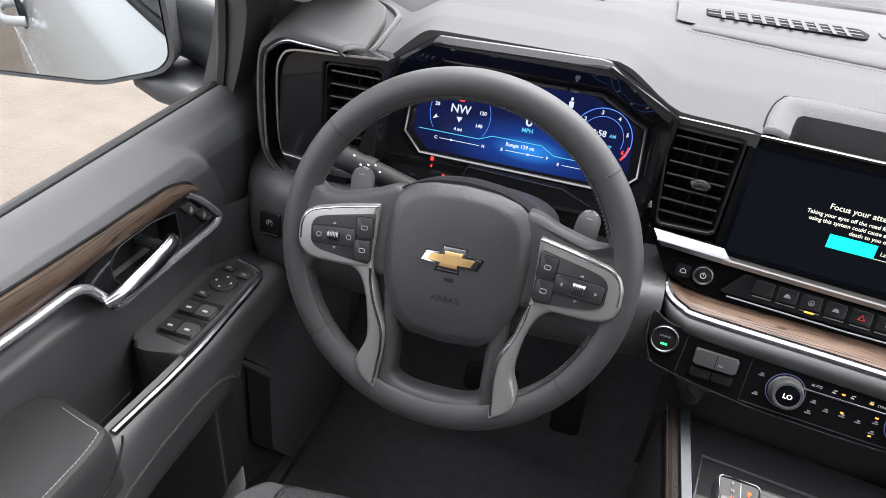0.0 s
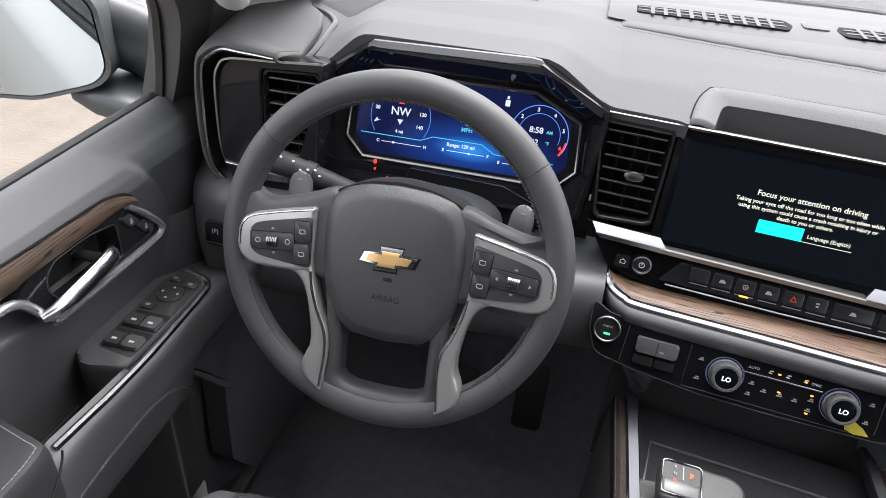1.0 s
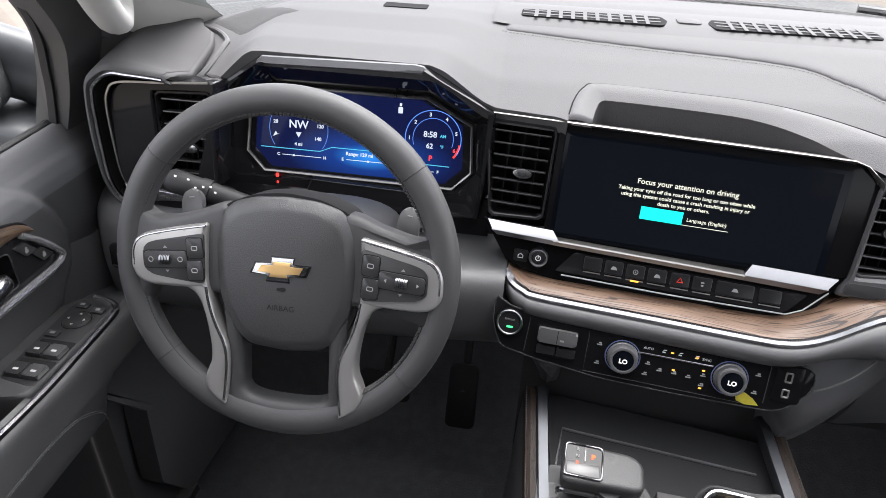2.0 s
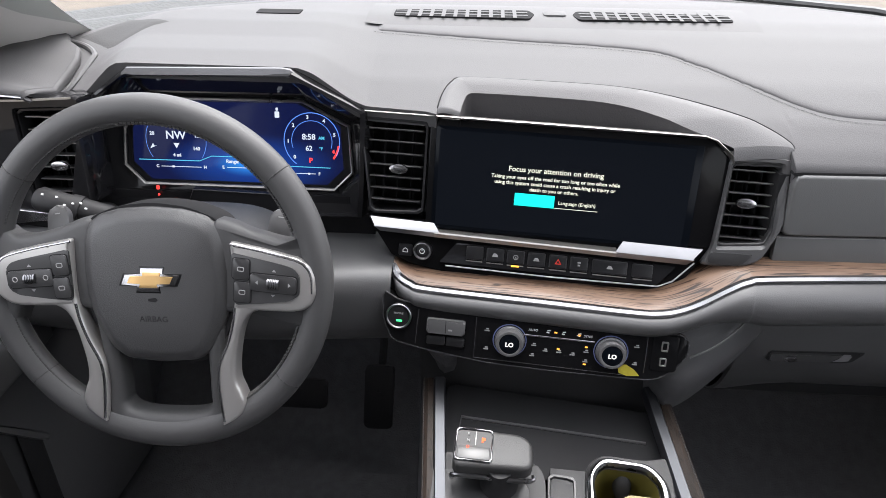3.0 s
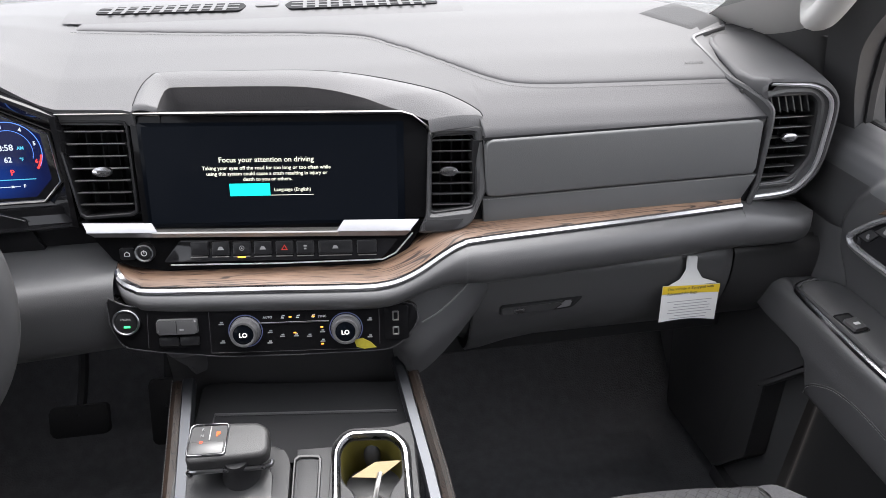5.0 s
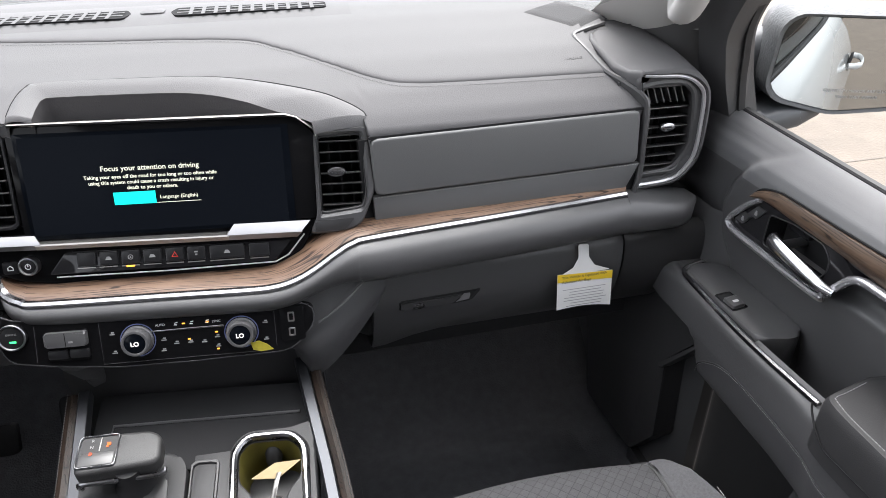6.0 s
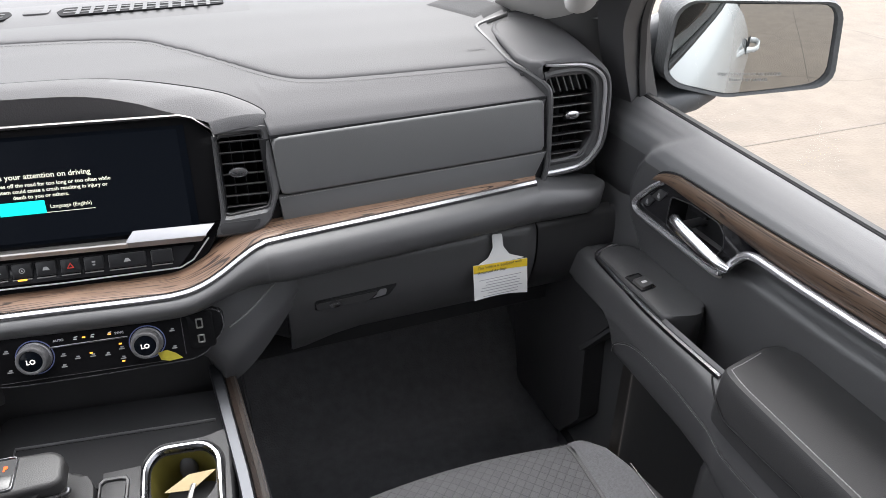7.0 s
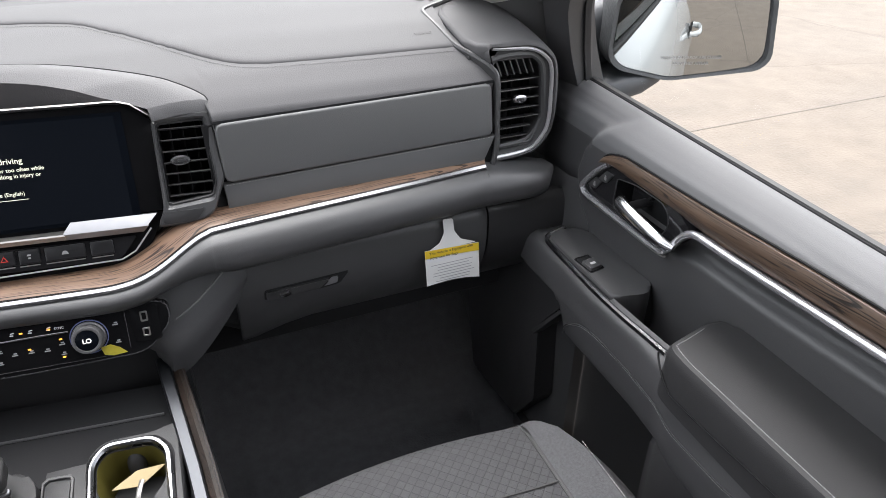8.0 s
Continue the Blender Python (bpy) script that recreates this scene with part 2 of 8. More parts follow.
def oval(a, b, n=10):
    return [(a * math.cos(2 * math.pi * i / n), b * math.sin(2 * math.pi * i / n)) for i in range(n)]


def lathe(bm, m, prof, n=36, cap=True):
    """Turns a profile of (radius, height) round m's normal."""
    rows = [[m @ V(r * math.cos(2 * math.pi * i / n), r * math.sin(2 * math.pi * i / n), h) for i in range(n)] for r, h in prof]
    vs = grid(bm, rows, close_v=True)
    if cap:
        bm.faces.new(vs[-1])
        bm.faces.new(vs[0][::-1])


def text(name, words, m, size, material, parent, align="CENTER", lift=0.0004, shear=0.0, bold=0.0):
    c = bpy.data.curves.new(name, "FONT")
    c.body, c.size, c.align_x, c.align_y, c.resolution_u = words, size, align, "CENTER", 3
    c.shear, c.offset = shear, bold
    c.extrude = 0.0001
    ob = new(name, c)
    me = bpy.data.meshes.new_from_object(ob.evaluated_get(bpy.context.evaluated_depsgraph_get()))
    bpy.data.objects.remove(ob)
    bm = bmesh.new()
    bm.from_mesh(me)
    bpy.data.meshes.remove(me)
    bm.transform(m @ Matrix.Translation((0, 0, lift)))
    return part(name, bm, material, parent, done=True)


def bar(name, m, x, y, w, h, material, parent, z=0.0003, r=0.0):
    bm = bmesh.new()
    slab(bm, rounded(rect(w, h, x, y), r) if r else rect(w, h, x, y), m, z - 0.0002, z)
    return part(name, bm, material, parent)


def stitches(path, normal, parent, material, step=0.0045, length=0.0028, r=0.0005, name="stitching"):
    bm = bmesh.new()
    acc = 0.0
    for a, b in zip(path, path[1:]):
        d = (b - a).length
        if d < 1e-9:
            continue
        t = (b - a) / d
        while acc < d:
            c = a + t * acc
            sweep(bm, [c - t * length / 2, c, c + t * length / 2], oval(r, r * 0.8, 5), up=normal)
            acc += step
        acc -= d
    ob = part(name, bm, material, parent, done=True)
    return tagged(ob, kind="stuff")


def smooth01(a, b, x):
    t = min(max((x - a) / (b - a), 0), 1)
    return t * t * (3 - 2 * t)


def lerp1(x, xs, ys):
    return float(np.interp(x, xs, ys))

# ---- ground, body shell and closing surfaces ----
def ground_mat():
    m = mat("sun_bleached_concrete", (0.106, 0.087, 0.069), 0.85, grain=0.5, grain_size=0.02, vary=0.16, vary_size=1.2)
    n, l = m.node_tree.nodes, m.node_tree.links
    b = n["Principled BSDF"]
    old = b.inputs["Base Color"].links[0].from_socket
    co = n.new("ShaderNodeTexCoord")
    wob = n.new("ShaderNodeTexNoise")
    wob.inputs["Scale"].default_value, wob.inputs["Detail"].default_value = 1.3, 8
    l.new(co.outputs["Object"], wob.inputs["Vector"])
    mixv = n.new("ShaderNodeMix")
    mixv.data_type = "VECTOR"
    mixv.inputs["Factor"].default_value = 0.22
    l.new(co.outputs["Object"], mixv.inputs["A"])
    l.new(wob.outputs["Color"], mixv.inputs["B"])
    vor = n.new("ShaderNodeTexVoronoi")
    vor.feature = "DISTANCE_TO_EDGE"
    vor.inputs["Scale"].default_value = 0.55
    l.new(mixv.outputs["Result"], vor.inputs["Vector"])
    ramp = n.new("ShaderNodeMapRange")
    ramp.inputs["From Max"].default_value = 0.006
    ramp.inputs["To Min"].default_value = 0.72
    l.new(vor.outputs["Distance"], ramp.inputs["Value"])
    stain = n.new("ShaderNodeTexNoise")
    stain.inputs["Scale"].default_value, stain.inputs["Detail"].default_value = 5, 9
    l.new(co.outputs["Object"], stain.inputs["Vector"])
    sr = n.new("ShaderNodeMapRange")
    sr.inputs["From Min"].default_value, sr.inputs["From Max"].default_value = 0.3, 0.7
    sr.inputs["To Min"].default_value, sr.inputs["To Max"].default_value = 0.86, 1.1
    l.new(stain.outputs["Fac"], sr.inputs["Value"])
    mul = n.new("ShaderNodeMath")
    mul.operation = "MULTIPLY"
    l.new(ramp.outputs["Result"], mul.inputs[0])
    l.new(sr.outputs["Result"], mul.inputs[1])
    x = n.new("ShaderNodeVectorMath")
    x.operation = "SCALE"
    l.new(old, x.inputs[0])
    l.new(mul.outputs["Value"], x.inputs["Scale"])
    l.new(x.outputs["Vector"], b.inputs["Base Color"])
    return m


GROUND_Z = -0.50
bm = bmesh.new()
slab(bm, rect(800, 800), Matrix.Translation((0, 0, GROUND_Z)), -0.2, 0)
tagged(part("ground", bm, ground_mat()), "pale beige weathered concrete lot with fine cracks", "ground", kind="structure")
JOINT = mat("joint_sealant", (0.070, 0.058, 0.047), 0.9, vary=0.3, vary_size=0.1)
for a, b in (((1.9, -30), (1.9, -0.2)), ((1.5, 2.9), (30, 2.9)), ((1.5, -2.4), (30, -2.4))):
    bm = bmesh.new()
    sweep(bm, [V(*a, GROUND_Z + 0.001), V(*b, GROUND_Z + 0.001)], [(-0.006, -0.002), (0.006, -0.002), (0.006, 0.001), (-0.006, 0.001)])
    tagged(part("pavement_joint", bm, JOINT), "dark sawn joint across the concrete", "joint", kind="structure")
PAINT = mat("white_road_paint", (0.72, 0.72, 0.70), 0.7, vary=0.15, vary_size=0.05)
for x in (-1.75,):
    bm = bmesh.new()
    slab(bm, rect(0.1, 5.2, x, -2.6), Matrix.Translation((0, 0, GROUND_Z)), 0.0, 0.003)
    tagged(part("parking_line", bm, PAINT), "white painted parking line on the concrete", "road marking", group="parking lines", kind="structure")

FLOOR_Z = 0.13
bm = bmesh.new()
slab(bm, rect(1.6, 2.5, 0, -0.05), Matrix.Translation((0, 0, FLOOR_Z)), -0.04, 0)
tagged(part("floor", bm, CARPET), "black carpeted cabin floor", "floor", kind="structure")
# toe board rising to the firewall
bm = bmesh.new()
sec = curve([V(0, 0.62, FLOOR_Z), V(0, 0.80, FLOOR_Z + 0.03), V(0, 0.95, FLOOR_Z + 0.16), V(0, 1.03, 0.45), V(0, 1.05, 0.90)], 6)
grid(bm, [[V(x, p.y, p.z) for p in sec] for x in np.linspace(-0.80, 0.80, 9)])
tagged(part("firewall", bm, CARPET), "black carpeted toe board under the dashboard", "firewall", kind="structure")
for s in (-1, 1):
    bm = bmesh.new()
    slab(bm, rounded(rect(0.44, 0.52, s * 0.43, 0.62), 0.06), Matrix.Translation((0, 0, FLOOR_Z)), 0.0, 0.012, 0.005)
    tagged(part("floor_mat", bm, CARPET), "black carpet floor mat in the footwell", "floor mat", group="floor mats")
# headliner; unseen rear wall, raised and dark to keep reflections off the display
bm = bmesh.new()
rows = []
for y in np.linspace(0.08, -1.35, 12):
    rows.append([V(x, y, 1.43 - 0.05 * (abs(x) / 0.68) ** 3 - 0.03 * smooth01(-0.1, 0.08, y)) for x in np.linspace(-0.68, 0.68, 13)])
grid(bm, rows)
grid(bm, [[p + V(0, 0, 0.04) for p in r] for r in rows])
tagged(part("ceiling", bm, LINER), "light grey fabric headliner", "headliner", kind="structure")
bm = bmesh.new()
slab(bm, rect(1.66, 0.95, 0, 0.57), basis((0, -1.32, 0), (1, 0, 0), (0, 0, 1)), -0.05, 0.0)
tagged(part("wall_rear", bm, DARK), "unseen dark rear wall added to close the cab", "wall", kind="structure")
bm = bmesh.new()
wo, wi = loop(rounded([(-0.80, 1.045), (0.80, 1.045), (0.68, 1.40), (-0.68, 1.40)], 0.03), 48), loop(rounded([(-0.66, 1.08), (0.66, 1.08), (0.60, 1.34), (-0.60, 1.34)], 0.05), 48)
ring(bm, wo, wi, basis((0, -1.32, 0), (1, 0, 0), (0, 0, 1)), -0.05, 0.0)
tagged(part("window_rear", bm, LINER), "grey frame round the rear window", "window frame", kind="structure")

# Unseen panes, added to hold back daylight from the rear.
TINT = pane_mat("rear_dimming_pane", (0.10, 0.105, 0.11))
bm = bmesh.new()
slab(bm, rounded([(-0.665, 1.075), (0.665, 1.075), (0.605, 1.345), (-0.605, 1.345)], 0.05), basis((0, -1.34, 0), (1, 0, 0), (0, 0, 1)), -0.004, 0.0)
tagged(part("window_2", bm, TINT), "unseen dark pane added in the rear window to cut light", "window", kind="structure").visible_shadow = False
for s, nm in ((-1, "window_3"), (1, "window_4")):
    bm = bmesh.new()
    grid(bm, [[V(s * (0.816 - 0.118 * k ** 1.15), y, 0.842 + 0.565 * k) for y in np.linspace(-0.44, -1.30, 7)] for k in np.linspace(0, 1, 6)])
    tagged(part(nm, bm, TINT), "unseen dark pane added at the rear side to cut light", "window", kind="structure").visible_shadow = False

# windscreen
def screen_foot(x):
    return 1.06 - 0.66 * x * x


bm = bmesh.new()
rows = []
for k in np.linspace(0, 1, 10):
    rows.append([V(x * (1 - 0.12 * k), (screen_foot(x) + 0.01) * (1 - k) + (0.10 - 0.12 * x * x) * k, 0.945 + 0.485 * (k ** 0.93)) for x in np.linspace(-0.74, 0.74, 17)])
grid(bm, rows)
ob = tagged(part("window_1", bm, PANE), "large raked clear glass windscreen", "windscreen", kind="structure")
ob.visible_shadow = False

# outside ahead of the glass: cowl, bonnet, wiper
bm = bmesh.new()
rows = []
for k in np.linspace(0, 1, 18):
    rows.append([V(x, screen_foot(x) + 0.006 + 0.30 * k, 0.935 + 0.006 * math.sin(k * 16)) for x in np.linspace(-0.80, 0.80, 33)])
grid(bm, rows)
tagged(part("cowl_panel", bm, mat("grey_cowl_plastic", (0.040, 0.042, 0.043), 0.6, grain=0.6, grain_size=0.006, vary=0.2, vary_size=0.02)), "grey plastic cowl below the windscreen", "cowl", kind="structure")
bm = bmesh.new()
rows = []
for k in np.linspace(0, 1, 10):
    y = 1.36 + 1.0 * k
    rows.append([V(x, y - 0.45 * x * x * (1 - k), 0.95 - 0.07 * k - 0.05 * (abs(x) / 0.86) ** 4 + 0.02 * smooth01(0.2, 0.32, abs(x))) for x in np.linspace(-0.86, 0.86, 33)])
grid(bm, rows)
tagged(part("bonnet", bm, WHITEPAINT), "white painted truck bonnet ahead of the windscreen", "bonnet")
wiper = thing("wiper", (0.2, 1.08, 0.945), "black windscreen wiper resting on the cowl", "wiper")
bm = bmesh.new()
sweep(bm, [V(x, screen_foot(x) + 0.03, 0.952) for x in np.linspace(-0.05, 0.55, 12)], oval(0.006, 0.009, 8))
part("blade", bm, RUBBER, wiper)
bm = bmesh.new()
sweep(bm, [V(0.62, 0.98, 0.94), V(0.5, 0.99, 0.958), V(0.28, 1.05, 0.966)], oval(0.009, 0.006, 8))
part("arm", bm, DARK, wiper)

# pillars beside the windscreen
for s in (-1, 1):
    pil = thing("pillar_trim", (s * 0.70, 0.74, 0.95), "light grey moulded windscreen pillar trim with grab handle", "pillar trim", group="pillar trims", kind="structure")
    bm = bmesh.new()
    a = curve([V(0.640, 0.85, 0.935), V(0.640, 0.795, 0.948), V(0.648, 0.70, 1.025), V(0.640, 0.49, 1.20), V(0.600, 0.10, 1.43)], 8)
    b = curve([V(0.692, 0.82, 0.895), V(0.690, 0.752, 0.930), V(0.686, 0.655, 1.02), V(0.668, 0.44, 1.19), V(0.635, 0.06, 1.41)], 8)
    c = curve([V(0.740, 0.80, 0.870), V(0.735, 0.735, 0.915), V(0.725, 0.640, 1.00), V(0.690, 0.425, 1.18), V(0.660, 0.05, 1.395)], 8)
    d = curve([V(0.785, 0.80, 0.850), V(0.770, 0.745, 0.905), V(0.755, 0.665, 0.99), V(0.715, 0.46, 1.17), V(0.685, 0.08, 1.39)], 8)
    grid(bm, [[V(s * q.x, q.y, q.z) for q in curve(p, 5)] for p in zip(a, b, c, d)])
    part("cover", bm, LINER, pil, sharp=70)
    bm = bmesh.new()
    grid(bm, [[V(s * x, y, z) for x, y in ((0.700, 0.745), (0.735, 0.700), (0.760, 0.690), (0.785, 0.684), (0.806, 0.682))] for z in (0.60, 0.72, 0.82, 0.90, 0.96)])
    part("lower_cover", bm, PADLOW, pil, "charcoal lower pillar cover")
    bm = bmesh.new()
    path = curve([V(s * 0.710, 0.665, 1.015), V(s * 0.700, 0.640, 0.980), V(s * 0.684, 0.605, 0.988), V(s * 0.668, 0.53, 1.07), V(s * 0.645, 0.40, 1.16), V(s * 0.650, 0.36, 1.21), V(s * 0.665, 0.37, 1.235)], 8)
    sweep(bm, path, oval(0.017, 0.022, 14), up=(s, 0, 0.2))
    part("grab_handle", bm, LINER, pil, "light grey moulded grab handle")

# ---- dashboard ----
PY = (0.55, 0.60, 0.62, 0.65, 0.70, 0.75, 0.80, 0.85, 0.95, 1.1)
PZ = (0.80, 0.850, 0.872, 0.895, 0.920, 0.938, 0.953, 0.962, 0.965, 0.955)


def dash_z(x, y):
    over = smooth01(-0.605, -0.535, x) * (1 - smooth01(-0.325, -0.232, x))
    return lerp1(y, PY, PZ) + over * lerp1(y, (0.62, 0.66, 0.75, 0.85, 0.95), (0.044, 0.042, 0.018, 0.006, 0))


EDGE_X = (-0.66, -0.60, -0.55, -0.30, -0.236, -0.165, -0.152, -0.146, -0.134, -0.115, 0.0, 0.08, 0.123, 0.19, 0.24, 0.258, 0.264, 0.66)
EDGE_Y = (0.662, 0.655, 0.662, 0.660, 0.656, 0.651, 0.648, 0.674, 0.692, 0.699, 0.695, 0.688, 0.680, 0.659, 0.637, 0.624, 0.604, 0.604)
SEAM_X = (-0.246, -0.1, 0.101, 0.167, 0.235, 0.282, 0.323, 0.40, 0.60)
SEAM_Y = (0.805, 0.789, 0.771, 0.743, 0.699, 0.673, 0.660, 0.655, 0.651)

dash = thing("dashboard", (0, 0.75, 0.55), "charcoal soft-touch truck dashboard with oak and chrome trim", "dashboard")
bm = bmesh.new()
rows = []
for x in sorted(set(np.linspace(-0.66, 0.64, 100)) | set(EDGE_X[1:-1])):
    a, b = screen_foot(x) - 0.005, lerp1(x, EDGE_X, EDGE_Y)
    ys = [a + (b - a) * k ** 0.75 for k in np.linspace(0, 1, 46)]
    rows.append([V(x, y, dash_z(x, y)) for y in ys] + [V(x, ys[-1] + 0.004, dash_z(x, ys[-1]) - 0.02)])
grid(bm, rows)
part("top_pad", bm, PAD, dash, sharp=60)


seam = curve([V(x, y, 0) for x, y in zip(SEAM_X, SEAM_Y)], 10)
# raised upper pad ahead of the stitched seam, with a rolled edge
bm = bmesh.new()
rows = []
for x in sorted({p.x for p in seam} | set(np.linspace(-0.246, 0.60, 70))):
    sy = min(seam, key=lambda p: abs(p.x - x)).y
    side = smooth01(-0.249, -0.240, x)
    a = screen_foot(x) - 0.012
    ys = [sy - 0.0005, sy, sy + 0.002, sy + 0.005] + list(np.linspace(sy + 0.009, a, 26))
    hs = [-0.003, 0.0004, 0.0020, 0.0027] + [0.003] * 26
    rows.append([V(x, y, dash_z(x, y) - 0.003 + (h + 0.003) * side) for y, h in zip(ys, hs)])
grid(bm, rows)
part("upper_pad", bm, PAD, dash, "charcoal pad with a stitched edge", sharp=60)
fine = [V(p.x, p.y - 0.006, dash_z(p.x, p.y - 0.006) + 0.0006) for p in seam]
stitches(fine, (0, 0, 1), dash, PANEL, 0.005, 0.0034, 0.0003)

# pale corner covers at both ends
PERF = mat("perforated_grey", (0.074, 0.074, 0.075), 0.9, spec=0.1, grain=0.3, grain_size=0.0022, vary=0.08, leather=True)
for s in (-1, 1):
    bm = bmesh.new()
    a, b, c, d = V(s * 0.511, 0.792, 0), V(s * 0.588, 0.733, 0), V(s * 0.655, 0.768, 0), V(s * 0.596, 0.830, 0)
    lift = 0.0012 if s < 0 else 0.0042
    rows = []
    for i in range(9):
        row = []
        for j in range(9):
            p = a.lerp(b, i / 8).lerp(d.lerp(c, i / 8), j / 8)
            row.append(V(p.x, p.y, dash_z(p.x, p.y) + (lift if 0 < i < 8 and 0 < j < 8 else -0.003)))
        rows.append(row)
    grid(bm, rows)
    part("corner_cover", bm, PERF, dash, "grey perforated corner cover")


def on_dash(x, y, lift=0.0):
    """A pose on the dashboard's top with its normal up and v ahead."""
    z = dash_z(x, y) + 0.003 + lift
    d = (dash_z(x, y + 0.01) - dash_z(x, y - 0.01)) / 0.02
    return basis((x, y, z), (1, 0, 0), (0, 1, d))


# raised defroster bar with two grilles, a cover and a slot
bm = bmesh.new()
rows = []
for x in np.linspace(-0.262, 0.275, 40):
    row = []
    for k in np.linspace(0, 1, 9):
        y = 0.818 + 0.103 * k
        row.append(V(x, y, dash_z(x, y) + 0.003 + 0.0022 * math.sin(math.pi * k) ** 0.5))
    rows.append(row)
grid(bm, rows)
part("defroster_bar", bm, PAD, dash)
for x0, x1, lean in ((-0.222, -0.040, 1), (0.036, 0.238, -1)):
    cx, w = (x0 + x1) / 2, x1 - x0
    m = on_dash(cx, 0.860, 0.0020)
    g = bmesh.new()
    tip = lean * (w / 2 + 0.004)
    out = [(-tip, -0.018), (tip, -0.023), (tip + 0.008 * lean, 0.0), (tip, 0.024), (-tip, 0.017)]
    slab(g, rounded(out if lean > 0 else out[::-1], 0.006, 4), m, -0.002, 0.0004)
    grille = part("defroster_grille", g, SHADOW, dash, "dark slotted defroster outlet")
    k = 12 if w > 0.19 else 11
    for i in range(1, k):
        bar("slat", m, -w / 2 + w * i / k, 0.0, 0.0052, 0.050, PAD, grille, 0.0016)
    for y in (-0.0085, 0.0075):
        bar("rib", m, 0, y, w * 1.02, 0.0046, PAD, grille, 0.0012)
bm = bmesh.new()
slab(bm, rounded(rect(0.032, 0.026), 0.006), on_dash(0.0, 0.866, 0.0025), -0.004, 0.0014, 0.001)
part("sensor_cover", bm, PAD, dash, "small square sensor cover")
bm = bmesh.new()
slab(bm, rounded(rect(0.062, 0.022), 0.002), on_dash(-0.388, 0.845, -0.003), -0.003, 0.001)
part("slot_grille", bm, SHADOW, dash, "small dark rectangular slot")
text("lettering", "AIRBAG", on_dash(0.563, 0.676, -0.0001), 0.0080, PAD, dash)

# centre surround behind the display: grey ring with a dark tray
outer = curve([V(x, y, 0) for x, y in ((-0.1515, 0.6505), (-0.1465, 0.676), (-0.1365, 0.6955), (-0.118, 0.7035), (-0.03, 0.700), (0.06, 0.695), (0.1228, 0.684), (0.1914, 0.6625), (0.2374, 0.6415), (0.2592, 0.6275), (0.2632, 0.6200))], 8)
inner = curve([V(x, y, 0) for x, y in ((-0.1235, 0.6505), (-0.120, 0.668), (-0.1138, 0.680), (-0.096, 0.6813), (-0.02, 0.678), (0.043, 0.6733), (0.081, 0.6655), (0.1115, 0.6545), (0.1466, 0.640), (0.172, 0.6310), (0.197, 0.6205))], 8)
bm = bmesh.new()
rows = [[], [], [], [], [], []]
for i, (a, b) in enumerate(zip(outer, inner)):
    for r, (p, h) in zip(rows, ((a, -0.012), (a, 0.0008), (a.lerp(b, 0.10), 0.0034), (a.lerp(b, 0.35), 0.0038), (a.lerp(b, 0.62), 0.0026), (b, -0.0010))):
        r.append(V(p.x, p.y - (0.003 if i == len(outer) - 1 else 0), lerp1(p.y, PY, PZ) + h - (0.014 if i == len(outer) - 1 else 0.005 if i == 0 else 0)))
grid(bm, rows)
part("centre_surround", bm, mat("pale_surround", (0.088, 0.087, 0.089), 0.55, grain=0.4, grain_size=0.0011, vary=0.05, vary_size=0.1, spec=0.35, leather=True), dash, "grey moulded surround behind the display", sharp=50)
bm = bmesh.new()
sweep(bm, [V(p.x, p.y + 0.0012, lerp1(p.y, PY, PZ) + 0.0006) for p in outer[2:-2]], oval(0.0014, 0.0012, 6))
part("surround_gap", bm, SHADOW, dash, "dark gap round the surround")
TRAY = mat("black_tray_rubber", (0.052, 0.050, 0.051), 0.9, grain=0.4, grain_size=0.002, spec=0.1)
bm = bmesh.new()
grid(bm, [[V(p.x, p.y, lerp1(p.y, PY, PZ) - 0.0008) for p in inner if p.x < 0.168 and p.y > 0.6495 or p.x > 0 and p.x < 0.168], [V(p.x * 0.995, p.y - 0.002, lerp1(p.y, PY, PZ) - 0.06) for p in inner if p.x < 0.168 and p.y > 0.6495 or p.x > 0 and p.x < 0.168]])
part("tray_wall", bm, TRAY, dash, "dark wall of the tray behind the display")
bm = bmesh.new()
bmt = [bm.verts.new(V(p.x, p.y, lerp1(p.y, PY, PZ) - 0.045)) for p in inner if p.y > 0.652 or p.x > 0]
bm.faces.new(bmt + [bm.verts.new(V(0.185, 0.662, 0.845)), bm.verts.new(V(-0.126, 0.668, 0.855))])
part("tray_mat", bm, TRAY, dash, "dark rubber tray behind the display")

# passenger side face: leatherette panel, band below, oak shelf
FACE = basis((0.45, 0.603, 0.81), (1, 0, 0), (0, 0.06, 1))
bm = bmesh.new()
pebble(bm, loop(rounded([(-0.1865, 0.0395), (-0.1850, -0.0375), (0.1895, -0.0310), (0.1860, 0.0448)], 0.010, 6), 120), FACE, -0.02, 0.006, 0.004)
part("passenger_panel", bm, PANEL, dash, "grey leatherette panel with stitched lower edge")
bm = bmesh.new()
slab(bm, [(-0.188, 0.0385), (0.190, 0.0440), (0.190, 0.0475), (-0.188, 0.0420)], FACE, -0.01, 0.0028)
part("panel_gap", bm, SHADOW, dash)
bm = bmesh.new()
slab(bm, [(-0.1885, -0.0395), (-0.1865, -0.084), (0.176, -0.073), (0.196, -0.033)], FACE, -0.03, 0.002, 0.003, 2)
part("lower_band", bm, PANEL, dash)
stitches([FACE @ V(-0.184, -0.0410, 0.0026), FACE @ V(0.189, -0.0345, 0.0026)], FACE.col[2].xyz, dash, STITCH, 0.004, 0.0026, 0.0004)
bm = bmesh.new()
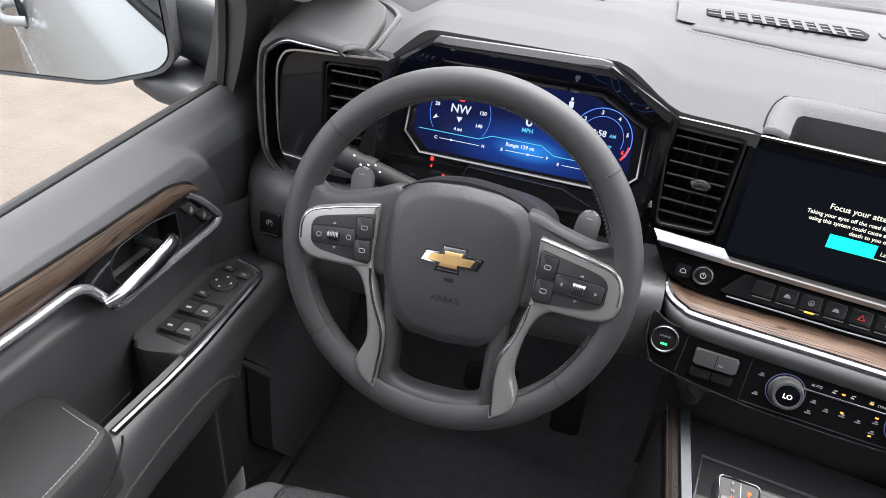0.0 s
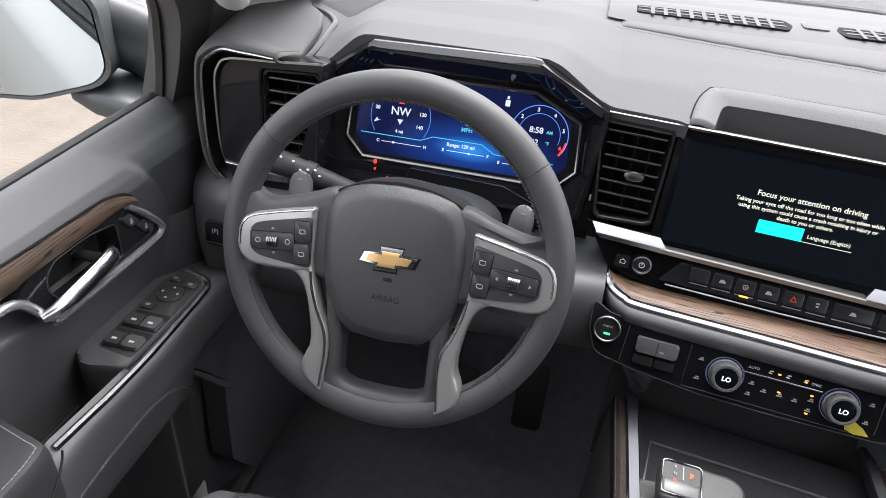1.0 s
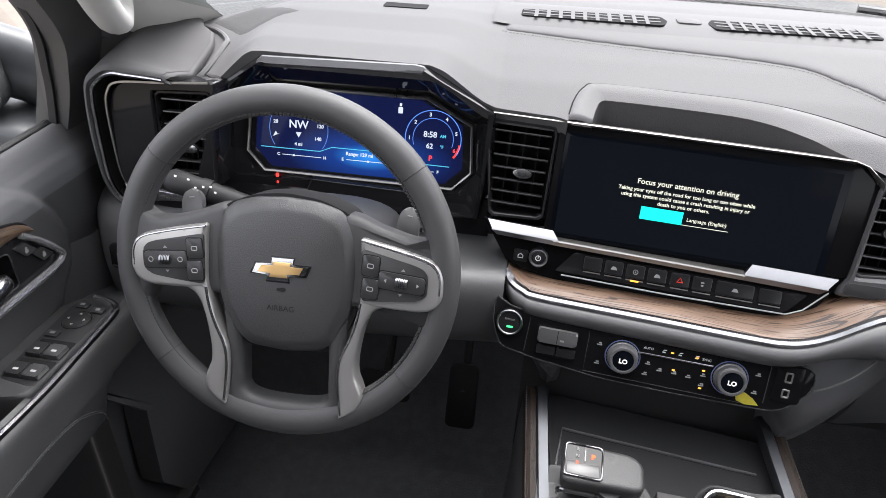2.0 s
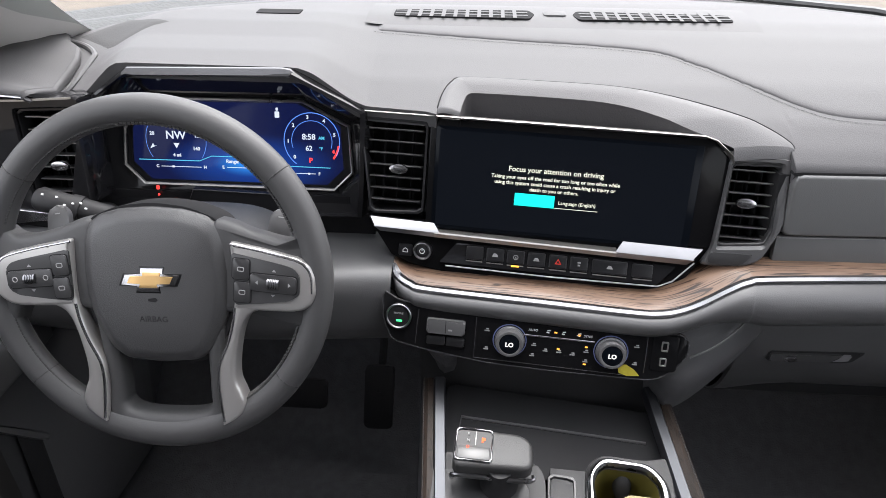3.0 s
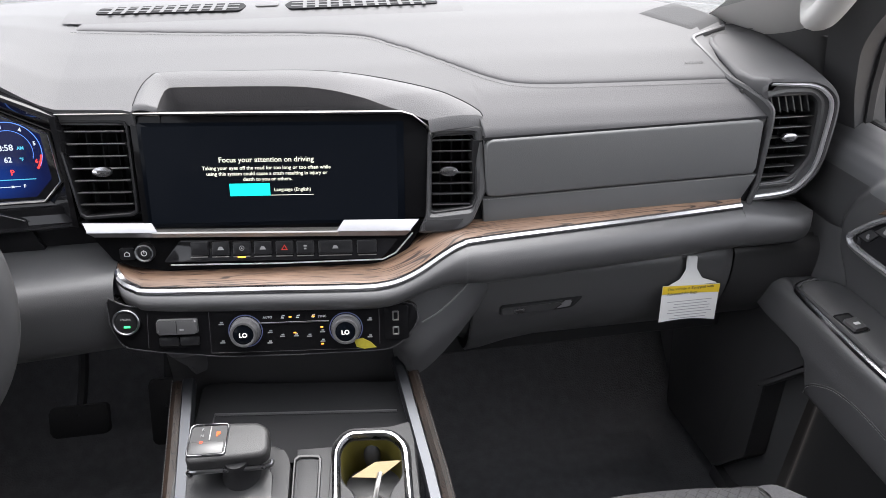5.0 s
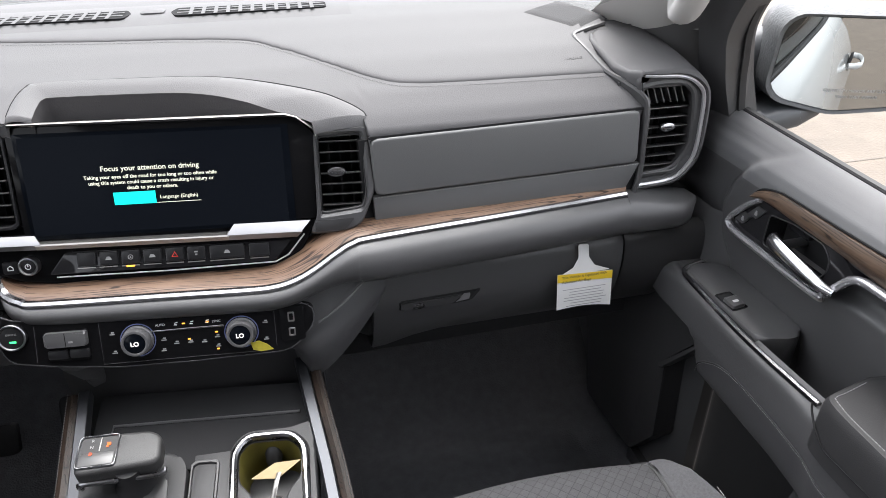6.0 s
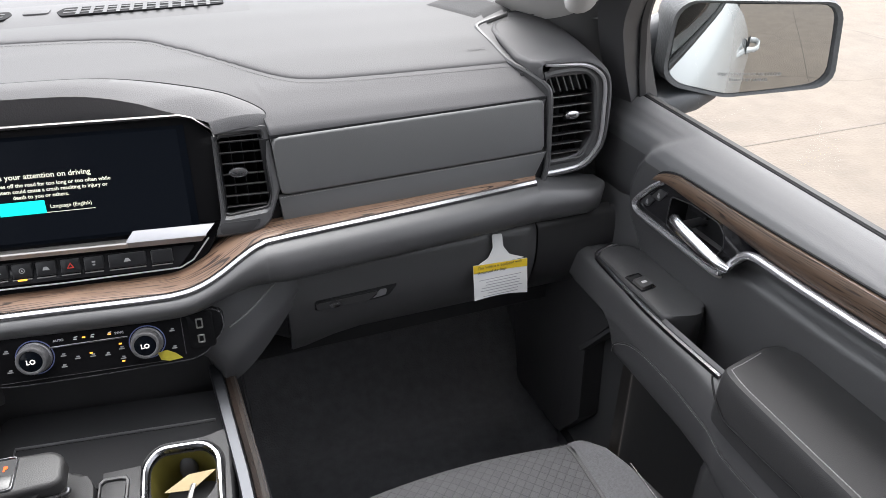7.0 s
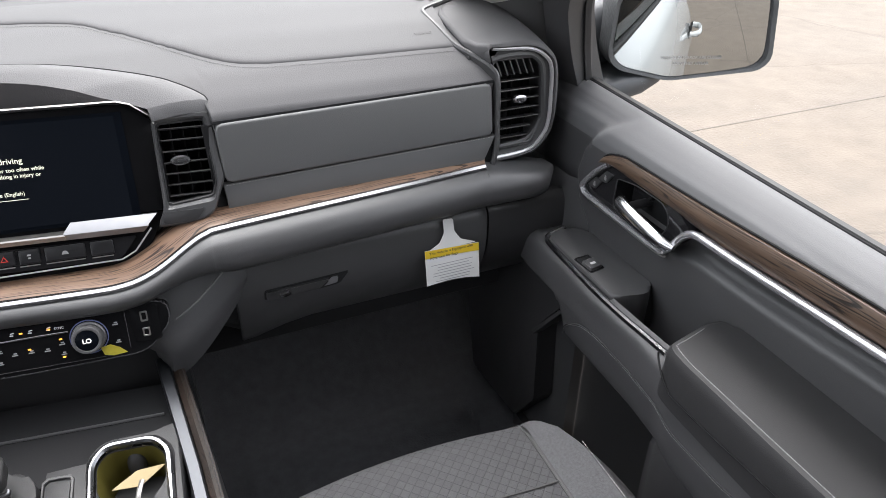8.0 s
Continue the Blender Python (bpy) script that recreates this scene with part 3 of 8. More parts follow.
slab(bm, [(-0.20, 0.036), (-0.20, -0.09), (0.20, -0.09), (0.20, 0.05)], FACE, -0.06, -0.006)
part("face_backing", bm, SHADOW, dash)

# oak shelf with its chrome strip, from the column side across to the passenger's end
STRIP = curve([V(-0.203, 0.606, 0.706), V(-0.196, 0.592, 0.697), V(-0.180, 0.582, 0.691), V(-0.155, 0.576, 0.688), V(-0.02, 0.561, 0.6865), V(0.090, 0.549, 0.6850), V(0.125, 0.546, 0.6865), V(0.150, 0.547, 0.6915), V(0.175, 0.551, 0.7015), V(0.205, 0.558, 0.717), V(0.228, 0.563, 0.726), V(0.26, 0.567, 0.7285), V(0.45, 0.577, 0.732), V(0.624, 0.588, 0.7355)], 8)
BACK = curve([V(-0.203, 0.617, 0.708), V(-0.197, 0.612, 0.702), V(-0.18, 0.610, 0.698), V(-0.155, 0.608, 0.697), V(-0.02, 0.597, 0.695), V(0.090, 0.591, 0.6925), V(0.125, 0.589, 0.6945), V(0.150, 0.591, 0.7040), V(0.175, 0.596, 0.718), V(0.205, 0.602, 0.733), V(0.228, 0.604, 0.737), V(0.26, 0.606, 0.738), V(0.45, 0.609, 0.741), V(0.634, 0.612, 0.745)], 8)
bm = bmesh.new()
strip(bm, [[a.lerp(b, k) + V(0, 0, 0.003 * math.sin(math.pi * k)) for k in (0, 0.15, 0.4, 0.7, 1)] + [b + V(0, 0.02, -0.004)] for a, b in zip(STRIP, BACK)])
part("oak_trim", bm, WOOD, dash, "open-pore dark oak trim")
bm = bmesh.new()
sweep(bm, STRIP, [(-0.004, 0.0035), (0.0015, 0.0042), (0.0050, 0.0015), (0.0055, -0.0022), (0.0025, -0.0042), (-0.004, -0.0035)], scale=lambda k: 0.45 + 0.55 * smooth01(0.0, 0.06, k))
part("chrome_strip", bm, mat("polished_strip_chrome", (0.44, 0.44, 0.455), 0.24, 1.0, vary=0.2, vary_size=0.03), dash, "bright chrome strip along the oak")

# lower pad: rolls out under the chrome strip, then tucks back in
bm = bmesh.new()
rows = []
for i, p in enumerate(STRIP):
    side = smooth01(0.16, 0.26, p.x)
    c = [(0.0, 0.0), (-0.008, -0.003), (-0.014, -0.010), (-0.012, -0.021), (-0.003, -0.030), (0.012, -0.036)]
    d = [(0.0, 0.0), (-0.010, -0.003), (-0.022, -0.012), (-0.028, -0.030), (-0.022, -0.050), (0.004, -0.066)]
    q = [V(p.x, p.y + (a[0] * (1 - side) + b[0] * side), p.z - 0.002 + (a[1] * (1 - side) + b[1] * side)) for a, b in zip(c, d)]
    rows.append(curve(q, 4) + [q[-1] + V(0, 0.04, -0.012 * side)])
grid(bm, rows)
part("lower_pad", bm, PADLOW, dash, "charcoal rolled lower pad", sharp=60)
# end of the pad towards the passenger's door
bm = bmesh.new()
p = STRIP[-1]
rows = []
for k in np.linspace(0, 1, 7):
    x = p.x + 0.123 * k
    f = smooth01(0.75, 1.0, k)
    rows.append(curve([V(x, 0.63, 0.740 - 0.03 * k), V(x, p.y - 0.006 + 0.02 * f, 0.7325 - 0.02 * k), V(x, p.y - 0.0215 + 0.03 * f, 0.721 - 0.01 * k), V(x, p.y - 0.028 + 0.035 * f, 0.703), V(x, p.y - 0.022 + 0.035 * f, 0.683), V(x, p.y + 0.004 + 0.02 * f, 0.667)], 4))
grid(bm, rows)
part("pad_end", bm, PADLOW, dash, sharp=60)

# centre fascia below the oak, holding the climate panel, and its flared foot
CF = basis((0, 0.553, 0.655), (1, -0.075, -0.02), (0, 0.342, 0.94))
bm = bmesh.new()
rows = []
for k, (xl, xr, y, z) in enumerate(((-0.215, 0.186, 0.570, 0.674), (-0.215, 0.184, 0.567, 0.665), (-0.212, 0.182, 0.5565, 0.64), (-0.200, 0.180, 0.5465, 0.612), (-0.180, 0.176, 0.5415, 0.595), (-0.160, 0.171, 0.544, 0.575), (-0.150, 0.168, 0.548, 0.555), (-0.148, 0.166, 0.553, 0.538))):
    row = []
    for t in np.linspace(0, 1, 25):
        x = xl + (xr - xl) * t
        e = smooth01(0.0, 0.10, t)
        back = 0.055 * smooth01(-0.132, -0.112, x) * smooth01(0.150, 0.130, x) * smooth01(0.600, 0.580, z)
        row.append(V(x, y + back - 0.075 * x + 0.035 * (1 - e) + 0.004 * smooth01(0.93, 1.0, t), z - 0.02 * x))
    p = row[-1]
    rise = lerp1(z, (0.538, 0.60, 0.674), (0.085, 0.045, 0.012))
    tail = [V(p.x + 0.096 * q, p.y + (lerp1(p.z + rise, (0.532, 0.562, 0.59, 0.615, 0.64, 0.66, 0.69), (0.612, 0.593, 0.582, 0.577, 0.5765, 0.580, 0.597)) + 0.003 - p.y) * q ** 1.25, p.z + rise * q ** 1.3) for q in (0.12, 0.25, 0.4, 0.55, 0.7, 0.85, 1.0)]
    rows.append([V(xl - 0.004, y + 0.16, z + 0.01)] + row + tail + [tail[-1] + V(0.012, 0.1, 0.01)])
grid(bm, rows)
part("centre_fascia", bm, DOORLOW, dash, sharp=55)
bm = bmesh.new()
sweep(bm, curve([V(0.172, 0.5375, 0.628), V(0.195, 0.5400, 0.641), V(0.218, 0.5490, 0.655), V(0.240, 0.5640, 0.668)], 6), oval(0.0012, 0.0012, 6))
part("crease", bm, PANEL, dash)
# glove box door: a rounded sheet below the pad, with its latch
GPROF = curve([V(0, 0.590, 0.672), V(0, 0.580, 0.660), V(0, 0.5765, 0.640), V(0, 0.577, 0.615), V(0, 0.582, 0.590), V(0, 0.593, 0.562), V(0, 0.612, 0.532), V(0, 0.645, 0.505), V(0, 0.70, 0.490)], 5)
bm = bmesh.new()
grid(bm, [[V(x, p.y + (0.004 if x in (0.2475, 0.6285) else 0), p.z - 0.02 * smooth01(0.35, 0.247, x) * smooth01(0.60, 0.50, p.z)) for p in GPROF] for x in [0.2475, 0.2495] + list(np.linspace(0.27, 0.61, 9)) + [0.6260, 0.6285]])
gl = part("glove_box_door", bm, PADLOW, dash, "closed charcoal glove box door", sharp=60)
GB = basis((0.34, 0.5775, 0.605), (1, 0, 0), (0, -0.02, 1))
bm = bmesh.new()
ring(bm, loop(rounded([(-0.0535, 0.0085), (-0.0545, -0.0085), (0.030, -0.0080), (0.053, -0.0060), (0.068, 0.0120)], 0.003), 48), loop(rounded([(-0.0515, 0.0068), (-0.0525, -0.0068), (0.029, -0.0064), (0.049, -0.0045), (0.062, 0.0105)], 0.003), 48), GB, -0.006, 0.0012, 0.0005)
part("latch_recess", bm, SHADOW, gl, "slim rim of the latch recess")
bm = bmesh.new()
slab(bm, rounded([(-0.0515, 0.0068), (-0.0525, -0.0068), (0.029, -0.0064), (0.049, -0.0045), (0.062, 0.0105)], 0.003), GB, -0.008, 0.0004)
part("latch_floor", bm, SHADOW, gl)
bm = bmesh.new()
slab(bm, rounded([(-0.051, 0.0062), (-0.052, -0.0062), (0.022, -0.0058), (0.038, 0.0072)], 0.002), GB, -0.004, 0.0042, 0.0015)
part("latch", bm, SWITCH, gl, "black pull latch")
bm = bmesh.new()
grid(bm, [[GB @ V(0.029, -0.0062, 0.0006), GB @ V(0.049, -0.0043, 0.0006)], [GB @ V(0.041, 0.0070, 0.0036), GB @ V(0.050, 0.0070, 0.0036)]])
grid(bm, [[GB @ V(0.029, -0.0062, 0.0002), GB @ V(0.049, -0.0043, 0.0002)], [GB @ V(0.041, 0.0070, 0.0006), GB @ V(0.050, 0.0070, 0.0006)]])
part("latch_ramp", bm, mat("pale_latch_ramp", (0.20, 0.20, 0.205), 0.4, vary=0.1, vary_size=0.01), gl, "pale sloping finger ramp")
bm = bmesh.new()
lathe(bm, GB @ Matrix.Translation((-0.026, -0.001, 0.0042)) @ Matrix.Diagonal((1.3, 0.8, 1, 1)), [(0.006, 0), (0.006, 0.001), (0.0045, 0.0015)], 20)
part("key_cylinder", bm, RINGM, gl)
bm = bmesh.new()
grid(bm, [[V(x, p.y + 0.003, p.z) for p in GPROF] for x in np.linspace(0.631, 0.80, 5)])
grid(bm, [[V(x, p.y + dy, p.z) for p in GPROF] for x, dy in ((0.205, 0.06), (0.225, 0.024), (0.2465, 0.006), (0.26, 0.014), (0.5, 0.014), (0.80, 0.014))])
slab(bm, rect(0.60, 0.10, 0.45, 0.48), basis((0, 0.70, 0), (1, 0, 0), (0, 0, 1)), -0.1, 0.0, 0.004)
part("under_panel", bm, DARK, dash, "black panel below the dashboard's end", sharp=60)

# driver's knee panel and the end cap by the door
bm = bmesh.new()
rows = []
for x in np.linspace(-0.775, -0.205, 20):
    e = smooth01(-0.775, -0.745, x)
    f = 0.02 * math.sin(math.pi * (x + 0.775) / 0.57)
    d = smooth01(-0.62, -0.50, x)
    rows.append(curve([V(x, 0.675, 0.755 - 0.042 * d), V(x, 0.615 - f + 0.02 * (1 - e), 0.738 - 0.030 * d), V(x, 0.582 - f + 0.03 * (1 - e), 0.715 - 0.020 * d), V(x, 0.572 - f + 0.03 * (1 - e), 0.66), V(x, 0.585 - f + 0.03 * (1 - e), 0.60), V(x, 0.66, 0.56)], 4))
grid(bm, rows)
part("knee_panel", bm, PADLOW, dash, "charcoal knee panel below the column", sharp=60)
brake = bmesh.new()
PB = basis((-0.716, 0.567, 0.680), (1, -0.04, 0), (0, 0.12, 1))
slab(brake, rounded(rect(0.030, 0.034), 0.004), PB, -0.01, 0.006, 0.0015)
pb = part("parking_brake_switch", brake, GLOSS, dash, "black parking brake switch")
text("symbol", "(P)", PB @ Matrix.Translation((0, 0.004, 0.006)), 0.009, WHITEPRINT, pb)
bar("chrome_lip", PB, 0, -0.013, 0.026, 0.003, CHROME, pb, 0.0075)

# ---- air vents ----
def vent(name, m, outline, slats, lever, label, frame_mat, v0, v1, us, fan=None):
    """An outlet in m's plane: frame, dark throat, slats from v0 to v1 and a lever. us: the half span of the slats at a height."""
    o = thing(name, m.translation, label, "air vent", group="air vents")
    bm = bmesh.new()
    n = 48
    out = loop(outline, n)
    c = sum(out, Vector((0, 0))) / n
    inn = [c + (p - c) * 0.93 for p in out]
    ring(bm, out, inn, m, -0.012, 0.001, 0.001, -0.04)
    part("frame", bm, frame_mat, o)
    bm = bmesh.new()
    slab(bm, inn, m, -0.045, -0.038)
    part("throat", bm, SHADOW, o)
    for i in range(slats):
        v = v0 + (v1 - v0) * (i + 0.5) / slats
        a, b = us(v)
        bm = bmesh.new()
        slab(bm, rounded([(-0.014, -0.0012), (0.004, -0.0012), (0.004, 0.0012), (-0.014, 0.0012)], 0.001, 2), m @ Matrix.Translation((a, v, -0.009)) @ Matrix(((0, 0, 1, 0), (0.12, 1, 0, 0), (1, 0, 0, 0), (0, 0, 0, 1))), 0.0, b - a)
        slat = part("slat", bm, DARK, o)
        bm = bmesh.new()
        slab(bm, rect(b - a, 0.0009, (a + b) / 2, v + 0.0009), m, -0.0055, -0.0042)
        part("edge", bm, SILVER, slat, "thin bright slat edge")
    for k in (-0.5, 0.0, 0.5):
        a, b = us((v0 + v1) / 2)
        bm = bmesh.new()
        slab(bm, rect(0.0015, abs(v1 - v0) * 0.94, (a + b) / 2 + k * (b - a) * 0.55, (v0 + v1) / 2), m, -0.032, -0.020)
        part("vane", bm, SHADOW, o)
    if fan:
        fan(o, m)
    if lever:
        bm = bmesh.new()
        lathe(bm, m @ Matrix.Translation((*lever, -0.012)) @ Matrix.Diagonal((1.0, 0.52, 1, 1)), [(0.005, 0), (0.007, 0.006), (0.0110, 0.012), (0.0120, 0.016), (0.0112, 0.019), (0.0090, 0.0195)], 24)
        lv = part("lever", bm, CHROME, o, "chrome vent lever")
        bm = bmesh.new()
        slab(bm, rounded(rect(0.011, 0.0022, lever[0], lever[1] + 0.0006), 0.0008), m, 0.0065, 0.0082, 0.0006)
        part("grip", bm, DARK, lv)
    return o


# ---- infotainment stack ----
FS = basis((0, 0.622, 0.80), (1, -0.07, -0.025), (0, 0.2588, 0.966))
stack = thing("infotainment_display", (0, 0.64, 0.70), "wide dark touch display with chrome bar and button row", "display")
bm = bmesh.new()
slab(bm, [(-0.163, 0.085), (0.173, 0.085), (0.195, 0.062), (0.189, -0.046), (-0.163, -0.046)], FS, -0.03, -0.0005, 0.002)
part("housing", bm, DEEPBLACK, stack, "piano black display housing")
bm = bmesh.new()
slab(bm, [(-0.240, -0.044), (0.191, -0.046), (0.163, -0.098), (0.147, -0.1125), (-0.118, -0.1135), (-0.180, -0.105), (-0.205, -0.094)], FS, -0.05, -0.003, 0.003)
part("lower_housing", bm, DEEPBLACK, stack, "piano black lower housing")
# fine chrome line along the top
bm = bmesh.new()
line = [FS @ V(x, y, 0.0065) for x, y in ((-0.256, 0.088), (0.0, 0.0885), (0.160, 0.0885), (0.174, 0.0845), (0.194, 0.069), (0.196, 0.060))]
sweep(bm, line, [(-0.0010, -0.016), (0.0010, -0.016), (0.0010, -0.001), (0.0, 0.0006), (-0.0010, -0.0004)], up=FS.col[2].xyz)
part("top_line", bm, SILVER, stack, "fine chrome edge")
bm = bmesh.new()
slab(bm, rounded(rect(0.318, 0.128, 0.004, 0.013), 0.002), FS, -0.004, 0.0006, 0.0004)
part("glass", bm, GLASSY, stack, "dark glass cover")
bm = bmesh.new()
slab(bm, rect(0.304, 0.119, 0.002, 0.013), FS, 0.0, 0.0009)
scr = part("screen", bm, glow("screen_glow", (0.0010, 0.0020, 0.0033), 1.0, 0.08), stack, "dark lit screen with a driving notice")
TXT = glow("screen_text", (0.85, 0.88, 0.72), 1.0)
TEAL = glow("screen_teal", (0.0, 0.80, 0.72), 1.0)
for w, v, size, mt in (("Focus your attention on driving", 0.0315, 0.0090, TXT), ("Taking your eyes off the road for too long or too often while", 0.0215, 0.00625, TXT),
                       ("using this system could cause a crash resulting in injury or", 0.0145, 0.00625, TXT), ("death to you or others.", 0.0075, 0.00625, TXT)):
    text("lettering", w, FS @ Matrix.Translation((-0.006, v, 0.001)), size, mt, scr, bold=0.00006)
bar("ok_button", FS, -0.0285, -0.0055, 0.049, 0.0155, TEAL, scr, 0.0014)
text("lettering", "OK", FS @ Matrix.Translation((-0.0285, -0.0055, 0.0015)), 0.0065, glow("dim_teal", (0.0, 0.55, 0.5), 1.0), scr)
text("lettering", "Language (English)", FS @ Matrix.Translation((0.0235, -0.006, 0.001)), 0.0062, TXT, scr)
bar("underline", FS, 0.0225, -0.0128, 0.053, 0.0006, TXT, scr, 0.0014)
# chrome bar below the glass: raised wings, thin middle
def wedge(bm, top, crest, foot, h):
    """A bar whose upper face slopes up and out to a crest, then turns under."""
    rows = [[FS @ V(x, y, -0.004) for x, y in top], [FS @ V(x, y, 0.002) for x, y in top], [FS @ V(x, y + 0.0012, h - 0.001) for x, y in crest],
            [FS @ V(x, y - 0.0006, h) for x, y in crest], [FS @ V(x, y, h * 0.62) for x, y in foot], [FS @ V(x, y, -0.004) for x, y in foot]]
    vs = grid(bm, rows)
    for k in (0, -1):
        bm.faces.new([r[k] for r in vs])


bm = bmesh.new()
wedge(bm, [(-0.233, -0.0435), (-0.151, -0.0455)], [(-0.226, -0.0535), (-0.143, -0.0550)], [(-0.219, -0.0605), (-0.143, -0.0625)], 0.011)
WINGM = mat("brushed_wing_chrome", (0.25, 0.25, 0.26), 0.30, 1.0, vary=0.12, vary_size=0.02)
cb = part("chrome_bar", bm, WINGM, stack, "bright chrome wing under the screen", sharp=20)
bm = bmesh.new()
wedge(bm, [(0.085, -0.0465), (0.181, -0.0475)], [(0.077, -0.0580), (0.170, -0.0595)], [(0.077, -0.0660), (0.163, -0.0675)], 0.011)
part("chrome_bar", bm, WINGM, stack, "bright chrome wing under the screen", sharp=20)
bm = bmesh.new()
wedge(bm, [(-0.149, -0.0535), (0.078, -0.0565)], [(-0.149, -0.0560), (0.078, -0.0595)], [(-0.149, -0.0625), (0.078, -0.0660)], 0.0110)
part("bar_middle", bm, SILVER, cb, "slim satin middle of the bar", sharp=20)
# fine bright line under the row, turning up at its end
bm = bmesh.new()
sweep(bm, [FS @ V(x, y, 0.0075) for x, y in ((-0.132, -0.0985), (0.0, -0.1000), (0.133, -0.0985), (0.150, -0.090), (0.172, -0.064))], oval(0.0010, 0.0010, 6), up=FS.col[2].xyz)
part("row_line", bm, BRIGHT, stack, "fine bright line")
# the row of switches below it
KEYBLACK = mat("matt_black_key", (0.013, 0.013, 0.014), 0.35, spec=0.3, vary=0.1, vary_size=0.02)
ROW = FS @ Matrix.Translation((0.004, -0.0785, 0.0005)) @ Matrix.Rotation(radians(-12), 4, "X")
bm = bmesh.new()
slab(bm, rounded([(-0.124, 0.010), (0.150, 0.006), (0.128, -0.0195), (-0.145, -0.0175)], 0.003), ROW, -0.004, 0.001, 0.001)
rowp = part("switch_bar", bm, GLOSS, stack, "black row of function switches")
for i, (x, w) in enumerate(((-0.100, 0.022), (-0.074, 0.022), (-0.048, 0.022), (-0.022, 0.022), (0.005, 0.022), (0.031, 0.022), (0.069, 0.043), (0.109, 0.025))):
    y = -0.0025 - 0.012 * x
    bm = bmesh.new()
    slab(bm, rounded(rect(w, 0.0170, x, y), 0.002, 3), ROW, 0.0, 0.004, 0.0012)
    b = part("button", bm, KEYBLACK, rowp)
    bar("chrome_lip", ROW, x, y - 0.0104, w - 0.001, 0.0013, SILVER, rowp, 0.0056)
    if i == 4:
        tri = bmesh.new()
        mt = mat("hazard_red", (0.5, 0.03, 0.02), 0.5)
        ring(tri, loop([(x - 0.0042, y - 0.003), (x + 0.0042, y - 0.003), (x, y + 0.004)], 12), loop([(x - 0.0025, y - 0.002), (x + 0.0025, y - 0.002), (x, y + 0.0022)], 12), ROW, 0.0036, 0.0044, 0.0001)
        part("hazard_triangle", tri, mt, b, "red warning triangle")
    elif i in (1, 2, 3, 5, 6):
        icon = bmesh.new()
        if i in (1, 3, 6):
            slab(icon, rounded([(x - 0.004, y - 0.002), (x + 0.004, y - 0.002), (x + 0.0025, y + 0.001), (x + 0.001, y + 0.0022), (x - 0.002, y + 0.0022)], 0.0005, 2), ROW, 0.0036, 0.0043)
        elif i == 2:
            ring(icon, ngon(0.0032, 20, x, y), ngon(0.0024, 20, x, y), ROW, 0.0036, 0.0043, 0.0001)
            slab(icon, [(x - 0.0012, y - 0.0012), (x + 0.0012, y - 0.0012), (x, y + 0.0016)], ROW, 0.0036, 0.0043)
        else:
            slab(icon, rounded(rect(0.004, 0.002, x, y + 0.002), 0.0005, 2), ROW, 0.0036, 0.0043)
            slab(icon, rounded(rect(0.003, 0.002, x, y - 0.0015), 0.0005, 2), ROW, 0.0036, 0.0043)
        part("symbol", icon, GREYPRINT, b)
bar("indicator_light", ROW, -0.048, -0.0130, 0.010, 0.0020, glow("amber_lamp", (1.0, 0.45, 0.05), 1.6), rowp, 0.0064)
# power knob and home key
bm = bmesh.new()
KN = FS @ Matrix.Translation((-0.1635, -0.083, -0.003))
lathe(bm, KN, [(0.0120, 0), (0.0120, 0.006), (0.0113, 0.009), (0.0100, 0.0095), (0.0084, 0.0070)], 32)
kn = part("power_knob", bm, mat("knurled_chrome", (0.34, 0.34, 0.35), 0.3, 1.0, grain=0.7, grain_size=0.0012), stack, "round knurled power knob")
bm = bmesh.new()
lathe(bm, KN, [(0.0082, 0.006), (0.0082, 0.0080), (0.0076, 0.0084)], 28)
part("knob_face", bm, KEYBLACK, kn)
bm = bmesh.new()
ring(bm, ngon(0.0036, 24), ngon(0.0027, 24), KN, 0.0084, 0.0089, 0.0001)
slab(bm, rect(0.0009, 0.004, 0, 0.002), KN, 0.0084, 0.0090)
part("symbol", bm, WHITEPRINT, kn)
bm = bmesh.new()
slab(bm, rounded(rect(0.018, 0.0155, -0.186, -0.085), 0.003), FS, -0.004, 0.0, 0.001)
hk = part("home_key", bm, KEYBLACK, stack)
bm = bmesh.new()
ring(bm, loop([(-0.1895, -0.088), (-0.1825, -0.088), (-0.1825, -0.084), (-0.186, -0.0815), (-0.1895, -0.084)], 20), loop([(-0.1885, -0.0872), (-0.1835, -0.0872), (-0.1835, -0.0844), (-0.186, -0.0827), (-0.1885, -0.0844)], 20), FS, 0.0, 0.0006, 0.0001)
part("symbol", bm, WHITEPRINT, hk)

# the vents that flank the display
vent("air_vent", FS @ Matrix.Translation((0, 0, 0.0)), rounded([(-0.252, 0.082), (-0.165, 0.081), (-0.166, -0.036), (-0.234, -0.040)], 0.006), 7, (-0.199, 0.020), "black vent with thin bright slats and chrome lever beside the display", KEYBLACK, -0.030, 0.074, lambda v: (-0.236 - 0.06 * v, -0.172))
bm = bmesh.new()
hous = loop(rounded([(0.193, 0.0675), (0.2625, 0.0725), (0.2680, -0.010), (0.2490, -0.055), (0.2315, -0.0650), (0.178, -0.067), (0.190, -0.045)], 0.008), 60)
hin = loop(rounded([(0.1970, 0.0600), (0.2525, 0.0620), (0.2565, -0.019), (0.2505, -0.036), (0.1955, -0.042)], 0.004), 60)
k = min(range(60), key=lambda i: (hin[i] - hous[0]).length)
hin = hin[k:] + hin[:k]
ring(bm, hous, hin, FS, -0.05, 0.006, 0.004, -0.045)
part("vent_surround", bm, PADLOW, dash, "grey moulded surround of the centre vent")
bm = bmesh.new()
